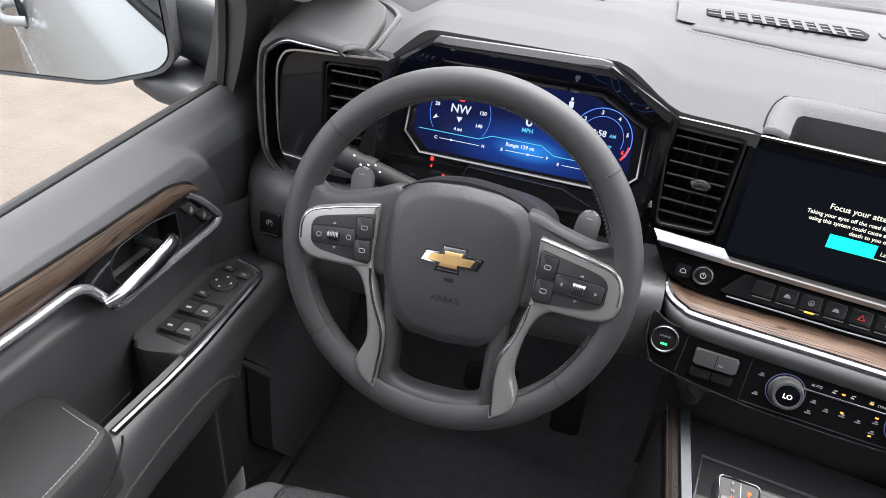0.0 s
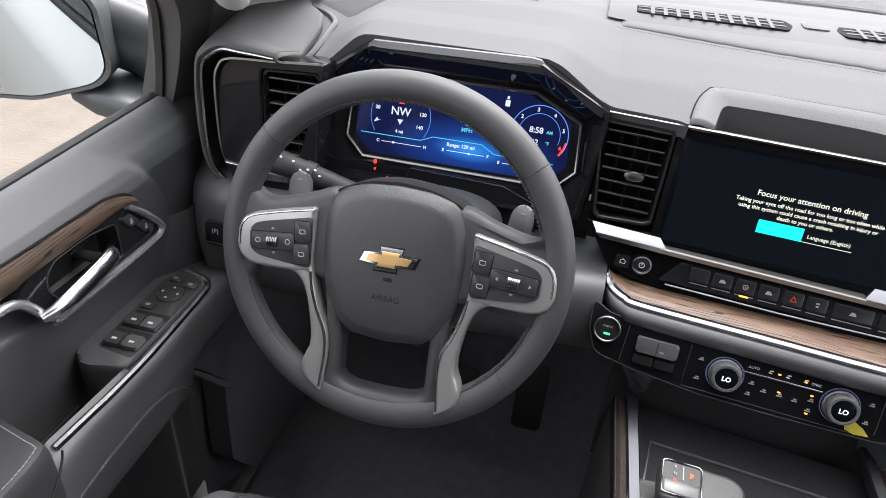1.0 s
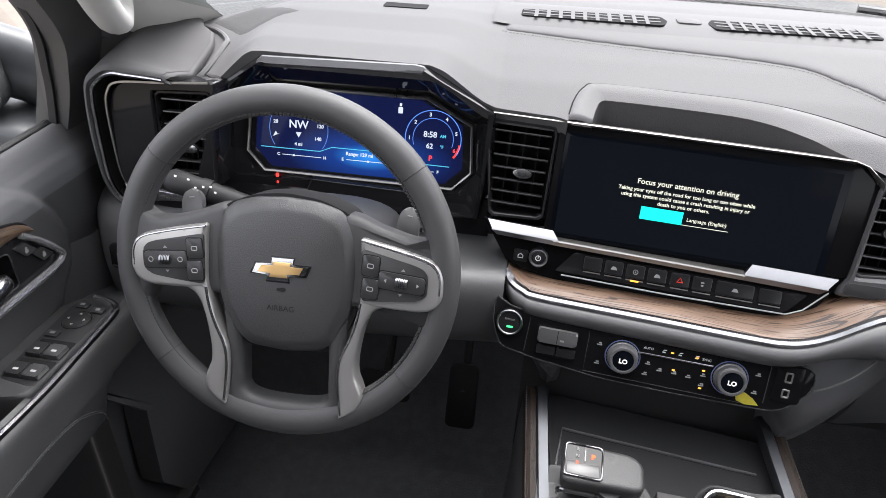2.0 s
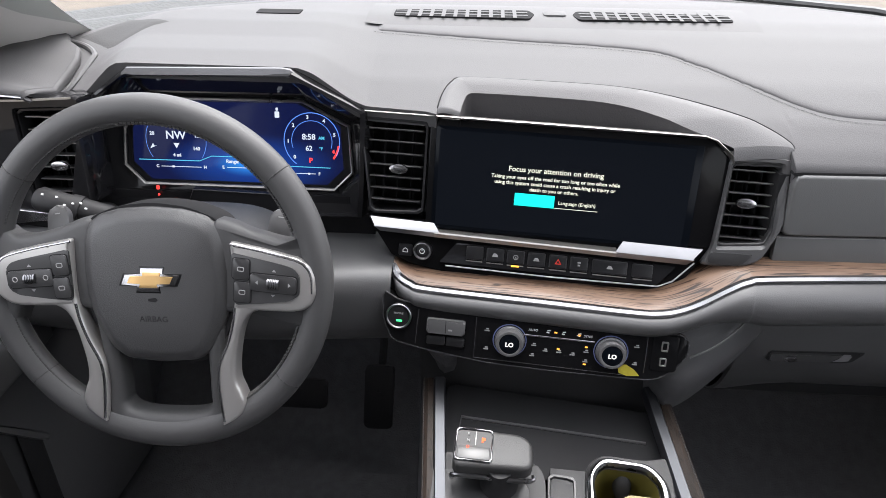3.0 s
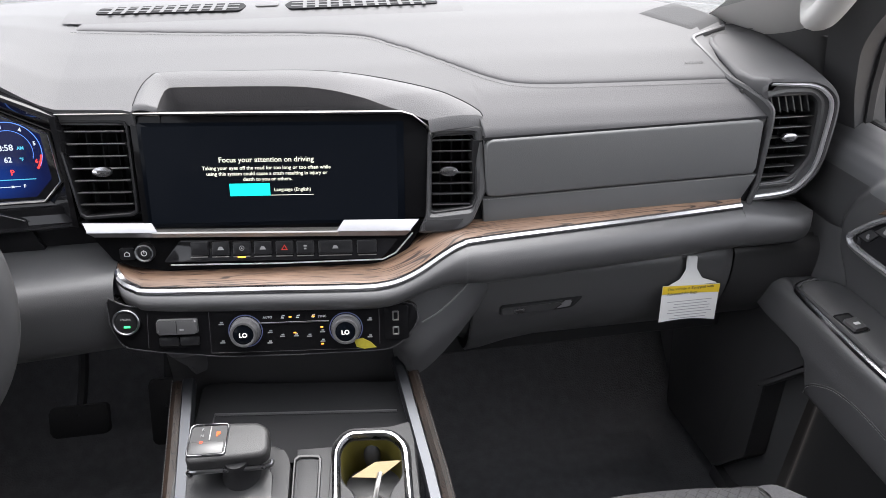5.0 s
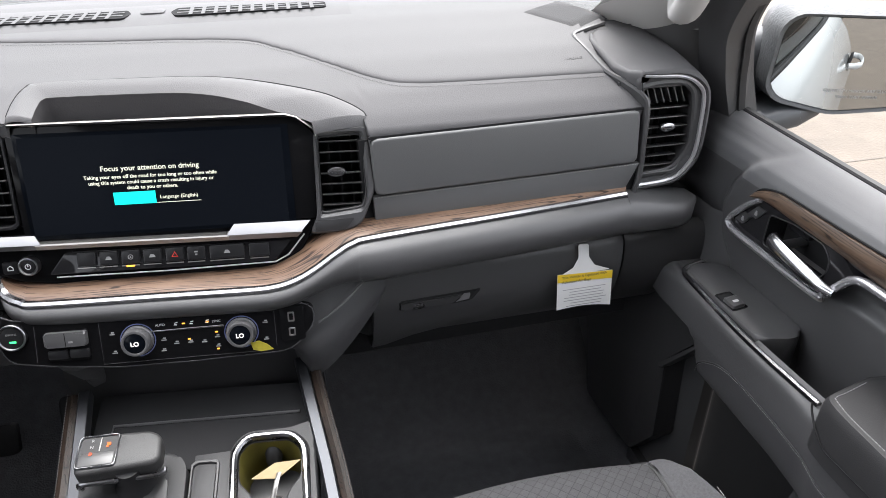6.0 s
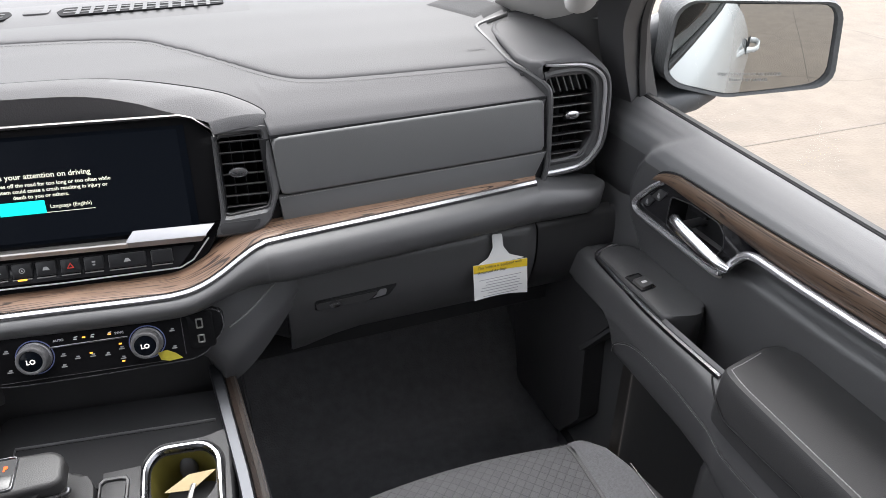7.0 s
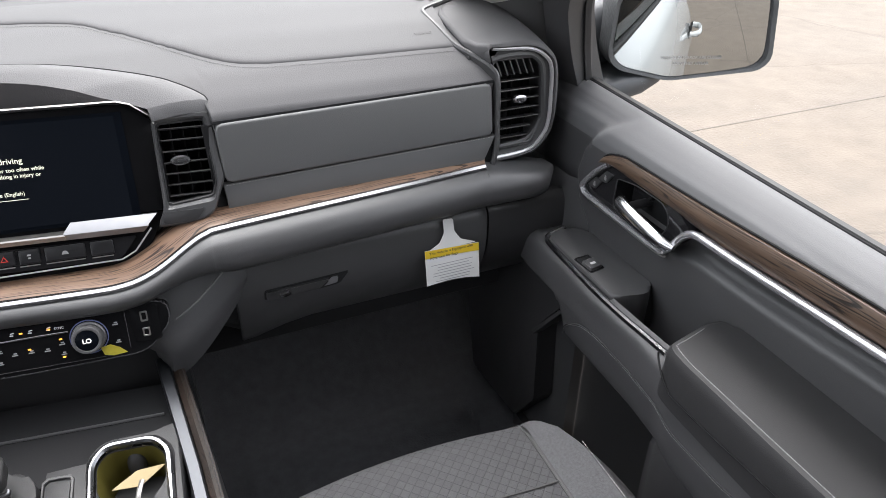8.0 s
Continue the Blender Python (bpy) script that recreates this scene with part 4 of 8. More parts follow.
slab(bm, rounded([(0.188, -0.048), (0.238, -0.047), (0.226, -0.062), (0.187, -0.062)], 0.003), FS, 0.0, 0.008, 0.0015)
part("blank_plate", bm, DARK, dash, "small blank plate below the vent")
vent("air_vent", FS @ Matrix.Translation((0, 0, 0.0)), rounded([(0.1965, 0.0605), (0.253, 0.0625), (0.257, -0.019), (0.251, -0.036), (0.195, -0.0425)], 0.003), 7, (0.219, 0.014), "black vent with bright slats and chrome lever beside the passenger panel", DARK, -0.038, 0.058, lambda v: (0.199, 0.2515 if v > -0.02 else 0.2475))

# ---- climate panel ----
clim = thing("climate_panel", (0, 0.56, 0.61), "piano black control panel with two temperature dials", "control panel")
bm = bmesh.new()
slab(bm, rounded([(-0.2160, 0.0275), (-0.1946, 0.0150), (-0.12, 0.0085), (0.02, 0.0085), (0.150, 0.0085), (0.1675, 0.003), (0.1675, -0.021), (0.143, -0.048), (0.127, -0.0545), (0.0126, -0.0565), (-0.075, -0.0555), (-0.156, -0.0465), (-0.201, -0.0385), (-0.2135, -0.01)], 0.008), CF, -0.02, 0.004, 0.003)
part("panel", bm, DEEPBLACK, clim)
# Line round the panel draws the highlight of its bevel.
bm = bmesh.new()
sweep(bm, [CF @ V(*p, 0.0030) for p in loop(rounded([(-0.2160, 0.0275), (-0.1946, 0.0150), (-0.12, 0.0085), (0.02, 0.0085), (0.150, 0.0085), (0.1675, 0.003), (0.1675, -0.021), (0.143, -0.048), (0.127, -0.0545), (0.0126, -0.0565), (-0.075, -0.0555), (-0.156, -0.0465), (-0.201, -0.0385), (-0.2135, -0.01)], 0.008), 120)], oval(0.0011, 0.0013, 6), up=CF.col[2].xyz, closed=True)
part("rim_highlight", bm, EDGELINE, clim, "thin metal line standing in for the bevel's highlight")
# start button
ST = CF @ Matrix.Translation((-0.193, -0.005, 0.003))
bm = bmesh.new()
lathe(bm, ST, [(0.0178, 0), (0.0178, 0.003), (0.0168, 0.0052), (0.0162, 0.0056), (0.0158, 0.0056), (0.0150, 0.004)], 36)
st = part("start_button", bm, DEEPBLACK, clim, "round start button with a metal ring")
bm = bmesh.new()
ring(bm, ngon(0.0166, 40), ngon(0.0140, 40), ST, 0.003, 0.0064, 0.0008)
part("metal_ring", bm, RINGM, st, "thin satin metal ring")
bm = bmesh.new()
lathe(bm, ST, [(0.0140, 0.002), (0.0140, 0.0042), (0.011, 0.0048)], 32)
part("button_face", bm, KEYBLACK, st)
bar("green_lamp", ST, 0.001, -0.0055, 0.0075, 0.0026, glow("green_lamp", (0.05, 0.9, 0.25), 1.5), st, 0.0054)
text("lettering", "ENGINE", ST @ Matrix.Translation((0, 0.004, 0.0050)), 0.0035, GREYPRINT, st)
# trailer brake control
bm = bmesh.new()
slab(bm, rounded(rect(0.051, 0.040, -0.132, -0.021), 0.004), CF, 0.0, 0.0058, 0.001)
tb = part("brake_controller", bm, DEEPBLACK, clim, "black trailer brake control with grey slider")
bm = bmesh.new()
slab(bm, rounded(rect(0.0485, 0.0185, -0.1315, -0.0117), 0.003), CF, 0.004, 0.013, 0.003, 3)
part("slider", bm, mat("mid_grey_plastic", (0.10, 0.10, 0.102), 0.36, 0.3, vary=0.08, vary_size=0.02), tb)
bar("slider_split", CF, -0.1315, -0.0117, 0.0009, 0.0165, SHADOW, tb, 0.0133)
bar("slider_mark", CF, -0.1255, -0.0150, 0.0050, 0.0022, GREYPRINT, tb, 0.0133)
for dx in (-0.0125, 0.0125):
    bm = bmesh.new()
    slab(bm, rounded(rect(0.0232, 0.0110, -0.131 + dx, -0.0315), 0.002), CF, 0.004, 0.0085, 0.001)
    part("button", bm, KEYBLACK, tb)
# dials
DIAL = glow("dial_digits", (0.9, 0.9, 0.85), 1.2)
for x, y in ((-0.0503, -0.0225), (0.0755, -0.0235)):
    M = CF @ Matrix.Translation((x, y, 0.003)) @ Matrix.Scale(0.92, 4)
    bm = bmesh.new()
    lathe(bm, M, [(0.0205, 0), (0.0205, 0.004), (0.0192, 0.005), (0.0184, 0.016), (0.0176, 0.0182), (0.0155, 0.0188), (0.0140, 0.0182), (0.0136, 0.0150)], 44)
    d = part("dial", bm, mat("grey_knurl", (0.15, 0.15, 0.153), 0.35, 0.6, grain=0.8, grain_size=0.0012), clim, "grey temperature dial with a lit readout")
    bm = bmesh.new()
    lathe(bm, M, [(0.0137, 0.014), (0.0137, 0.0172), (0.0130, 0.0176)], 36)
    part("dial_face", bm, GLASSY, d)
    text("lettering", "LO", M @ Matrix.Translation((0, -0.001, 0.0178)), 0.0085, DIAL, d, bold=0.0002)
    bm = bmesh.new()
    ring(bm, ngon(0.0232, 44), ngon(0.0218, 44), M, 0.0, 0.0016, 0.0002)
    part("colour_ring", bm, mat("blue_red_ring", (0.10, 0.12, 0.24), 0.3), d, "thin blue to red ring")
for line in ([(-0.094, 0.004), (-0.094, -0.050), (0.108, -0.0515)], [(0.1180, 0.0045), (0.1180, -0.046)], [(-0.168, 0.006), (-0.170, -0.040)]):
    bm = bmesh.new()
    sweep(bm, [CF @ V(x, y, 0.0042) for x, y in line], oval(0.0005, 0.0005, 5), up=CF.col[2].xyz)
    part("module_joint", bm, EDGELINE, clim, "fine polished joint")
bm = bmesh.new()
slab(bm, rect(0.088, 0.0022, 0.0105, -0.0128), CF, 0.003, 0.0056, 0.0005)
part("divider", bm, CHROME, clim, "thin chrome divider")
AMBER = glow("amber_dot", (1.0, 0.42, 0.06), 1.4)
for i in range(4):
    x = -0.022 + 0.019 * i
    if i == 0:
        text("lettering", "AUTO", CF @ Matrix.Translation((x, -0.0055, 0.0045)), 0.0042, WHITEPRINT, clim)
    else:
        bm = bmesh.new()
        slab(bm, rounded([(x - 0.003, -0.0072), (x + 0.001, -0.0078), (x + 0.0012, -0.0066), (x - 0.002, -0.0060)], 0.0004, 2), CF, 0.004, 0.0047)
        slab(bm, rounded([(x - 0.002, -0.0052), (x + 0.0025, -0.0044), (x + 0.002, -0.0034), (x - 0.0015, -0.0040)], 0.0004, 2), CF, 0.004, 0.0047)
        part("symbol", bm, WHITEPRINT, clim)
text("lettering", "SYNC", CF @ Matrix.Translation((0.046, -0.0065, 0.0045)), 0.0042, WHITEPRINT, clim)
for x, y in ((0.001, -0.0058), (0.030, -0.0062), (0.006, -0.0268), (0.040, -0.0205), (0.040, -0.0430)):
    bar("indicator", CF, x + 0.005, y, 0.0035, 0.0018, AMBER, clim, 0.0048)
for x, y in ((-0.0197, -0.0243), (-0.021, -0.0381), (-0.0049, -0.030), (0.0123, -0.0300), (0.029, -0.0312), (0.0455, -0.0260), (0.0455, -0.0385), (-0.0797, -0.0114), (-0.0794, -0.0357), (0.1059, -0.0125), (0.1057, -0.0351)):
    bm = bmesh.new()
    slab(bm, rounded(rect(0.0062, 0.0013, x, y - 0.0012), 0.0004, 2), CF, 0.004, 0.0047)
    slab(bm, rounded(rect(0.0036, 0.0016, x + 0.0006, y + 0.0011), 0.0005, 2), CF, 0.004, 0.0047)
    part("symbol", bm, GREYPRINT, clim)
bm = bmesh.new()
slab(bm, rounded(rect(0.032, 0.046, 0.140, -0.018), 0.005), CF, 0.002, 0.0052, 0.001)
usb = part("port_block", bm, DEEPBLACK, clim, "black block with two charging ports")
for y, h in ((-0.009, 0.013), (-0.029, 0.011)):
    bm = bmesh.new()
    ring(bm, loop(rounded(rect(0.0085, h, 0.139, y), 0.001), 24), loop(rounded(rect(0.005, h - 0.004, 0.139, y), 0.001), 24), CF, 0.003, 0.0062, 0.0003)
    part("port", bm, SILVER, usb)
bm = bmesh.new()
slab(bm, [(0.085, -0.0395), (0.096, -0.0375), (0.106, -0.043), (0.1135, -0.0505), (0.098, -0.0520), (0.088, -0.049)], CF, 0.003, 0.0047)
part("yellow_sticker", bm, mat("yellow_film", (0.38, 0.32, 0.03), 0.5, vary=0.3, vary_size=0.005), clim, "torn scrap of yellow film")

# ---- instrument cluster ----
clus = thing("instrument_cluster", (-0.42, 0.68, 0.75), "digital instrument cluster under a piano black hood", "instrument cluster")
lip = [V(-0.640, 0.655, 0.862), V(-0.600, 0.652, 0.893), V(-0.535, 0.650, 0.936), V(-0.320, 0.646, 0.940), V(-0.232, 0.648, 0.893), V(-0.238, 0.645, 0.80), V(-0.245, 0.650, 0.742), V(-0.62, 0.650, 0.738), V(-0.648, 0.652, 0.80)]
eye = [V(-0.575, 0.700, 0.845), V(-0.563, 0.703, 0.866), V(-0.535, 0.708, 0.886), V(-0.326, 0.708, 0.887), V(-0.264, 0.700, 0.857), V(-0.260, 0.683, 0.797), V(-0.285, 0.678, 0.773), V(-0.552, 0.678, 0.774), V(-0.577, 0.684, 0.799)]
mid = sum(lip, Vector()) / 9
bm = bmesh.new()
rim0 = [p + V(0, 0.030, 0.002) for p in lip]
rim1 = [p.lerp(mid, 0.03) + V(0, 0.003, 0.0) for p in lip]
rim2 = [p.lerp(mid, 0.055) + V(0, 0.001, 0) for p in lip]
rim3 = [p.lerp(mid, 0.065) + V(0, 0.012, 0) for p in lip]
grid(bm, [[p + V(0, 0.05, -0.02) for p in lip], rim0, rim1, rim2, rim3, [a.lerp(b, 0.85) for a, b in zip(rim3, eye)], eye], close_v=True)
part("hood", bm, GLOSS, clus, "faceted piano black hood", sharp=15)
# Added strip: the sky's reflection in the black lip, given its own colour.
bm = bmesh.new()
rows = []
for x, k in ((-0.536, 0.15), (-0.526, 0.8), (-0.518, 1.0), (-0.42, 1.0), (-0.336, 1.0), (-0.326, 0.9), (-0.312, 0.3)):
    z = 0.9375 + 0.004 * (x + 0.525) / 0.2 - 0.014 * smooth01(-0.330, -0.312, x) - 0.008 * smooth01(-0.526, -0.536, x)
    rows.append([V(x, 0.662, z - 0.004), V(x, 0.657, z + 0.0015), V(x, 0.653, z + 0.0010), V(x, 0.653 - 0.0045 * k, z - 0.0058 * k), V(x, 0.653 - 0.0042 * k, z - 0.0064 * k), V(x, 0.660, z - 0.0070 * k - 0.004)])
grid(bm, rows)
part("lip_band", bm, mat("lip_sky_reflection", (0.12, 0.12, 0.125), 0.34, 0.75, vary=0.06, vary_size=0.03), clus, "grey strip standing in for sky reflected in the hood's lip", sharp=30)
bm = bmesh.new()
c2 = sum(eye, Vector()) / 9
be = [p.lerp(c2, 0.030) + V(0, -0.004, 0) for p in eye]
sweep(bm, be, [(-0.0018, -0.002), (0.0018, -0.002), (0.0018, 0.001), (0.0, 0.0025), (-0.0018, 0.001)], up=(0, -1, 0), closed=True)
part("bezel", bm, SILVER, clus, "slim silver bezel")
bm = bmesh.new()
grid(bm, [[p for p in eye], [p.lerp(c2, 0.10) + V(0, 0.0005, 0) for p in eye]], close_v=True)
part("display_border", bm, GLOSS, clus, "black display border")
bm = bmesh.new()
bm.faces.new([bm.verts.new(p + V(0, 0.001, 0)) for p in [q.lerp(c2, 0.085) for q in eye]])


def cluster_mat():
    m = glow("cluster_glow", (0.01, 0.02, 0.1), 1.0, 0.08)
    n, l = m.node_tree.nodes, m.node_tree.links
    co = n.new("ShaderNodeTexCoord")
    ln = n.new("ShaderNodeVectorMath")
    ln.operation = "LENGTH"
    sub = n.new("ShaderNodeVectorMath")
    sub.operation = "SUBTRACT"
    sub.inputs[1].default_value = (-0.405, 0, 0.803)
    sc = n.new("ShaderNodeVectorMath")
    sc.operation = "MULTIPLY"
    sc.inputs[1].default_value = (1.0, 0.0, 3.0)
    l.new(co.outputs["Object"], sub.inputs[0])
    l.new(sub.outputs["Vector"], sc.inputs[0])
    l.new(sc.outputs["Vector"], ln.inputs[0])
    r = n.new("ShaderNodeValToRGB")
    e = r.color_ramp.elements
    e[0].position, e[0].color = 0.0, (0.02, 0.20, 0.62, 1)
    e[1].position, e[1].color = 0.12, (0.0034, 0.0062, 0.036, 1)
    k = e.new(0.05)
    k.color = (0.006, 0.030, 0.170, 1)
    l.new(ln.outputs["Value"], r.inputs["Fac"])
    l.new(r.outputs["Color"], n["Principled BSDF"].inputs["Emission Color"])
    return m


cs = part("display", bm, cluster_mat(), clus, "lit blue gauge display")
FK = basis((-0.42, 0.6905, 0.82), (1, 0, 0), (0, 0.2588, 0.966)) @ Matrix.Translation((0, 0, 0.002))
CW = glow("gauge_white", (0.50, 0.56, 0.64), 1.0)
CB = glow("gauge_blue", (0.10, 0.25, 0.75), 1.0)
CR = glow("gauge_red", (0.95, 0.05, 0.04), 1.2)
CC = glow("gauge_cyan", (0.07, 0.40, 0.56), 1.0)


def say(words, u, v, size, m=CW):
    text("lettering", words, FK @ Matrix.Translation((u, v, 0)), size, m, cs, bold=0.0002)


def arc(u, v, r, a0, a1, w, m, n=24):
    bm = bmesh.new()
    rows = []
    for k in range(n + 1):
        a = radians(a0 + (a1 - a0) * k / n)
        rows.append([FK @ V(u + q * math.cos(a), v + q * math.sin(a), 0.0002) for q in (r, r + w)])
    grid(bm, rows)
    part("gauge_arc", bm, m, cs)


say("NW", -0.082, 0.018, 0.0150)
say("4 mi", -0.082, -0.008, 0.0062)
for w, u, v in (("20", -0.114, 0.020), ("40", -0.112, 0.035), ("120", -0.052, 0.018), ("140", -0.055, 0.001), ("100", -0.056, 0.034)):
    say(w, u, v, 0.0065)
for v, m, f in ((0.0315, CR, 1), (0.005, CW, -1)):
    bm = bmesh.new()
    slab(bm, [(-0.086, v - 0.003 * f), (-0.078, v - 0.003 * f), (-0.082, v + 0.004 * f)], FK, 0, 0.0004)
    part("pointer", bm, m, cs)
arc(-0.082, 0.012, 0.0405, 25, -35, 0.0006, CB)
arc(-0.082, 0.012, 0.0405, 155, 215, 0.0006, CB)
bm = bmesh.new()
slab(bm, [(-0.118, 0.000), (-0.114, 0.007), (-0.112, 0.0035), (-0.109, 0.004)], FK, 0, 0.0004)
part("symbol", bm, CW, cs)
say("0", 0.009, 0.0195, 0.0210)
say("MPH", 0.0085, 0.0072, 0.0074, CC)
arc(0.101, 0.0155, 0.0365, -30, 235, 0.0010, CB, 40)
arc(0.101, 0.0155, 0.0265, -20, 200, 0.0007, CB, 32)
arc(0.101, 0.0155, 0.0345, -38, -8, 0.0026, CR, 10)
for k in range(7):
    a = radians(222 - 41 * k)
    say(str(k), 0.101 + 0.0315 * math.cos(a), 0.0155 + 0.0315 * math.sin(a), 0.0068, CR if k == 6 else CW)
say("8:58", 0.097, 0.021, 0.0105)
say("AM", 0.114, 0.020, 0.0055, CC)
say("62", 0.097, 0.006, 0.0092)
say("°F", 0.113, 0.006, 0.0055, CC)
say("P", 0.099, -0.010, 0.0095, CR)
say("Range: 129 mi", 0.003, -0.0145, 0.0066)
for u0, u1, v, knob in ((-0.105, -0.050, -0.0235, 0.3), (-0.015, 0.035, -0.0225, 0.6), (0.060, 0.105, -0.0275, 0.8)):
    bar("gauge_line", FK, (u0 + u1) / 2, v, u1 - u0, 0.0008, CW, cs)
    bar("gauge_fill", FK, u0 + (u1 - u0) * knob, v, 0.003, 0.0026, CW, cs, 0.0005)
    say("C" if u0 < -0.05 else "E", u0 - 0.005, v, 0.0055)
    say("H" if u0 < -0.05 else "F", u1 + 0.005, v, 0.0055)
bm = bmesh.new()
sweep(bm, [FK @ V(u, v, 0.0004) for u, v in ((-0.135, -0.015), (-0.052, -0.015), (-0.035, -0.008), (0.030, -0.008), (0.048, -0.018), (0.125, -0.019))], [(-0.0005, 0), (0.0005, 0), (0.0005, 0.0003), (-0.0005, 0.0003)], up=FK.col[2].xyz)
part("gauge_line", bm, CC, cs)
bm = bmesh.new()
slab(bm, rounded(rect(0.006, 0.008, 0.056, 0.049), 0.001), FK, 0, 0.0004)
slab(bm, rounded(rect(0.003, 0.004, 0.056, 0.056), 0.001), FK, 0, 0.0004)
part("symbol", bm, CW, cs)
# warning lamps on the black lower panel
LW = basis((-0.522, 0.665, 0.762), (1, 0, 0), (0, 0.15, 1))
for x, y, s in ((-0.006, 0.012, 0.0048), (-0.006, 0.002, 0.0028), (0.012, -0.008, 0.0030)):
    bm = bmesh.new()
    slab(bm, rounded(rect(s * 0.8, s * 1.1, x, y), 0.001), LW, 0, 0.002)
    part("warning_lamp", bm, CR, clus, "small red warning lamp")
# panel below the display
bm = bmesh.new()
slab(bm, [(-0.605, 0.690), (-0.235, 0.690), (-0.240, 0.768), (-0.60, 0.768)], basis((0, 0.668, 0), (1, 0, 0), (0, 0.0, 1)), -0.02, 0.0)
part("lower_panel", bm, GLOSS, clus, "piano black lower panel")
bm = bmesh.new()
slab(bm, [(-0.515, 0.700), (-0.478, 0.775), (-0.352, 0.771), (-0.315, 0.755), (-0.300, 0.700)], basis((0, 0.664, 0), (1, 0, 0), (0, 0.0, 1)), -0.01, 0.004, 0.002)
part("column_tongue", bm, GLOSS, clus, "raised black tongue over the steering column")
# Highlight along the tongue's edge, laid on as a metal line.
bm = bmesh.new()
sweep(bm, [V(x, 0.6598, z) for x, z in ((-0.508, 0.714), (-0.477, 0.7755), (-0.352, 0.7715), (-0.314, 0.7555))], oval(0.0009, 0.0009, 6), up=(0, -1, 0))
part("tongue_edge", bm, EDGELINE, clus, "thin metal line standing in for the tongue's highlight")
bm = bmesh.new()
slab(bm, rounded([(-0.625, 0.744), (-0.520, 0.740), (-0.512, 0.7325), (-0.625, 0.735)], 0.002), basis((0, 0.666, 0), (1, 0, 0), (0, 0.0, 1)), -0.01, 0.002, 0.001)
part("chrome_strip", bm, CHROME, clus, "slim chrome strip")
# six-sided blank panel on the hood's inner side
quad = (lip[4], lip[5], eye[5], eye[4])


def on_side(a, b):
    return quad[0].lerp(quad[1], a).lerp(quad[3].lerp(quad[2], a), b)


out = V(-1, -0.5, 0).normalized()
hexa = [on_side(a, b) + out * 0.0012 for a, b in ((0.22, 0.62), (0.38, 0.88), (0.88, 0.84), (0.98, 0.62), (0.92, 0.26), (0.34, 0.26))]
bm = bmesh.new()
sweep(bm, hexa, oval(0.0009, 0.0009, 6), up=out, closed=True)
part("side_panel_edge", bm, EDGELINE, clus, "six-sided polished outline")

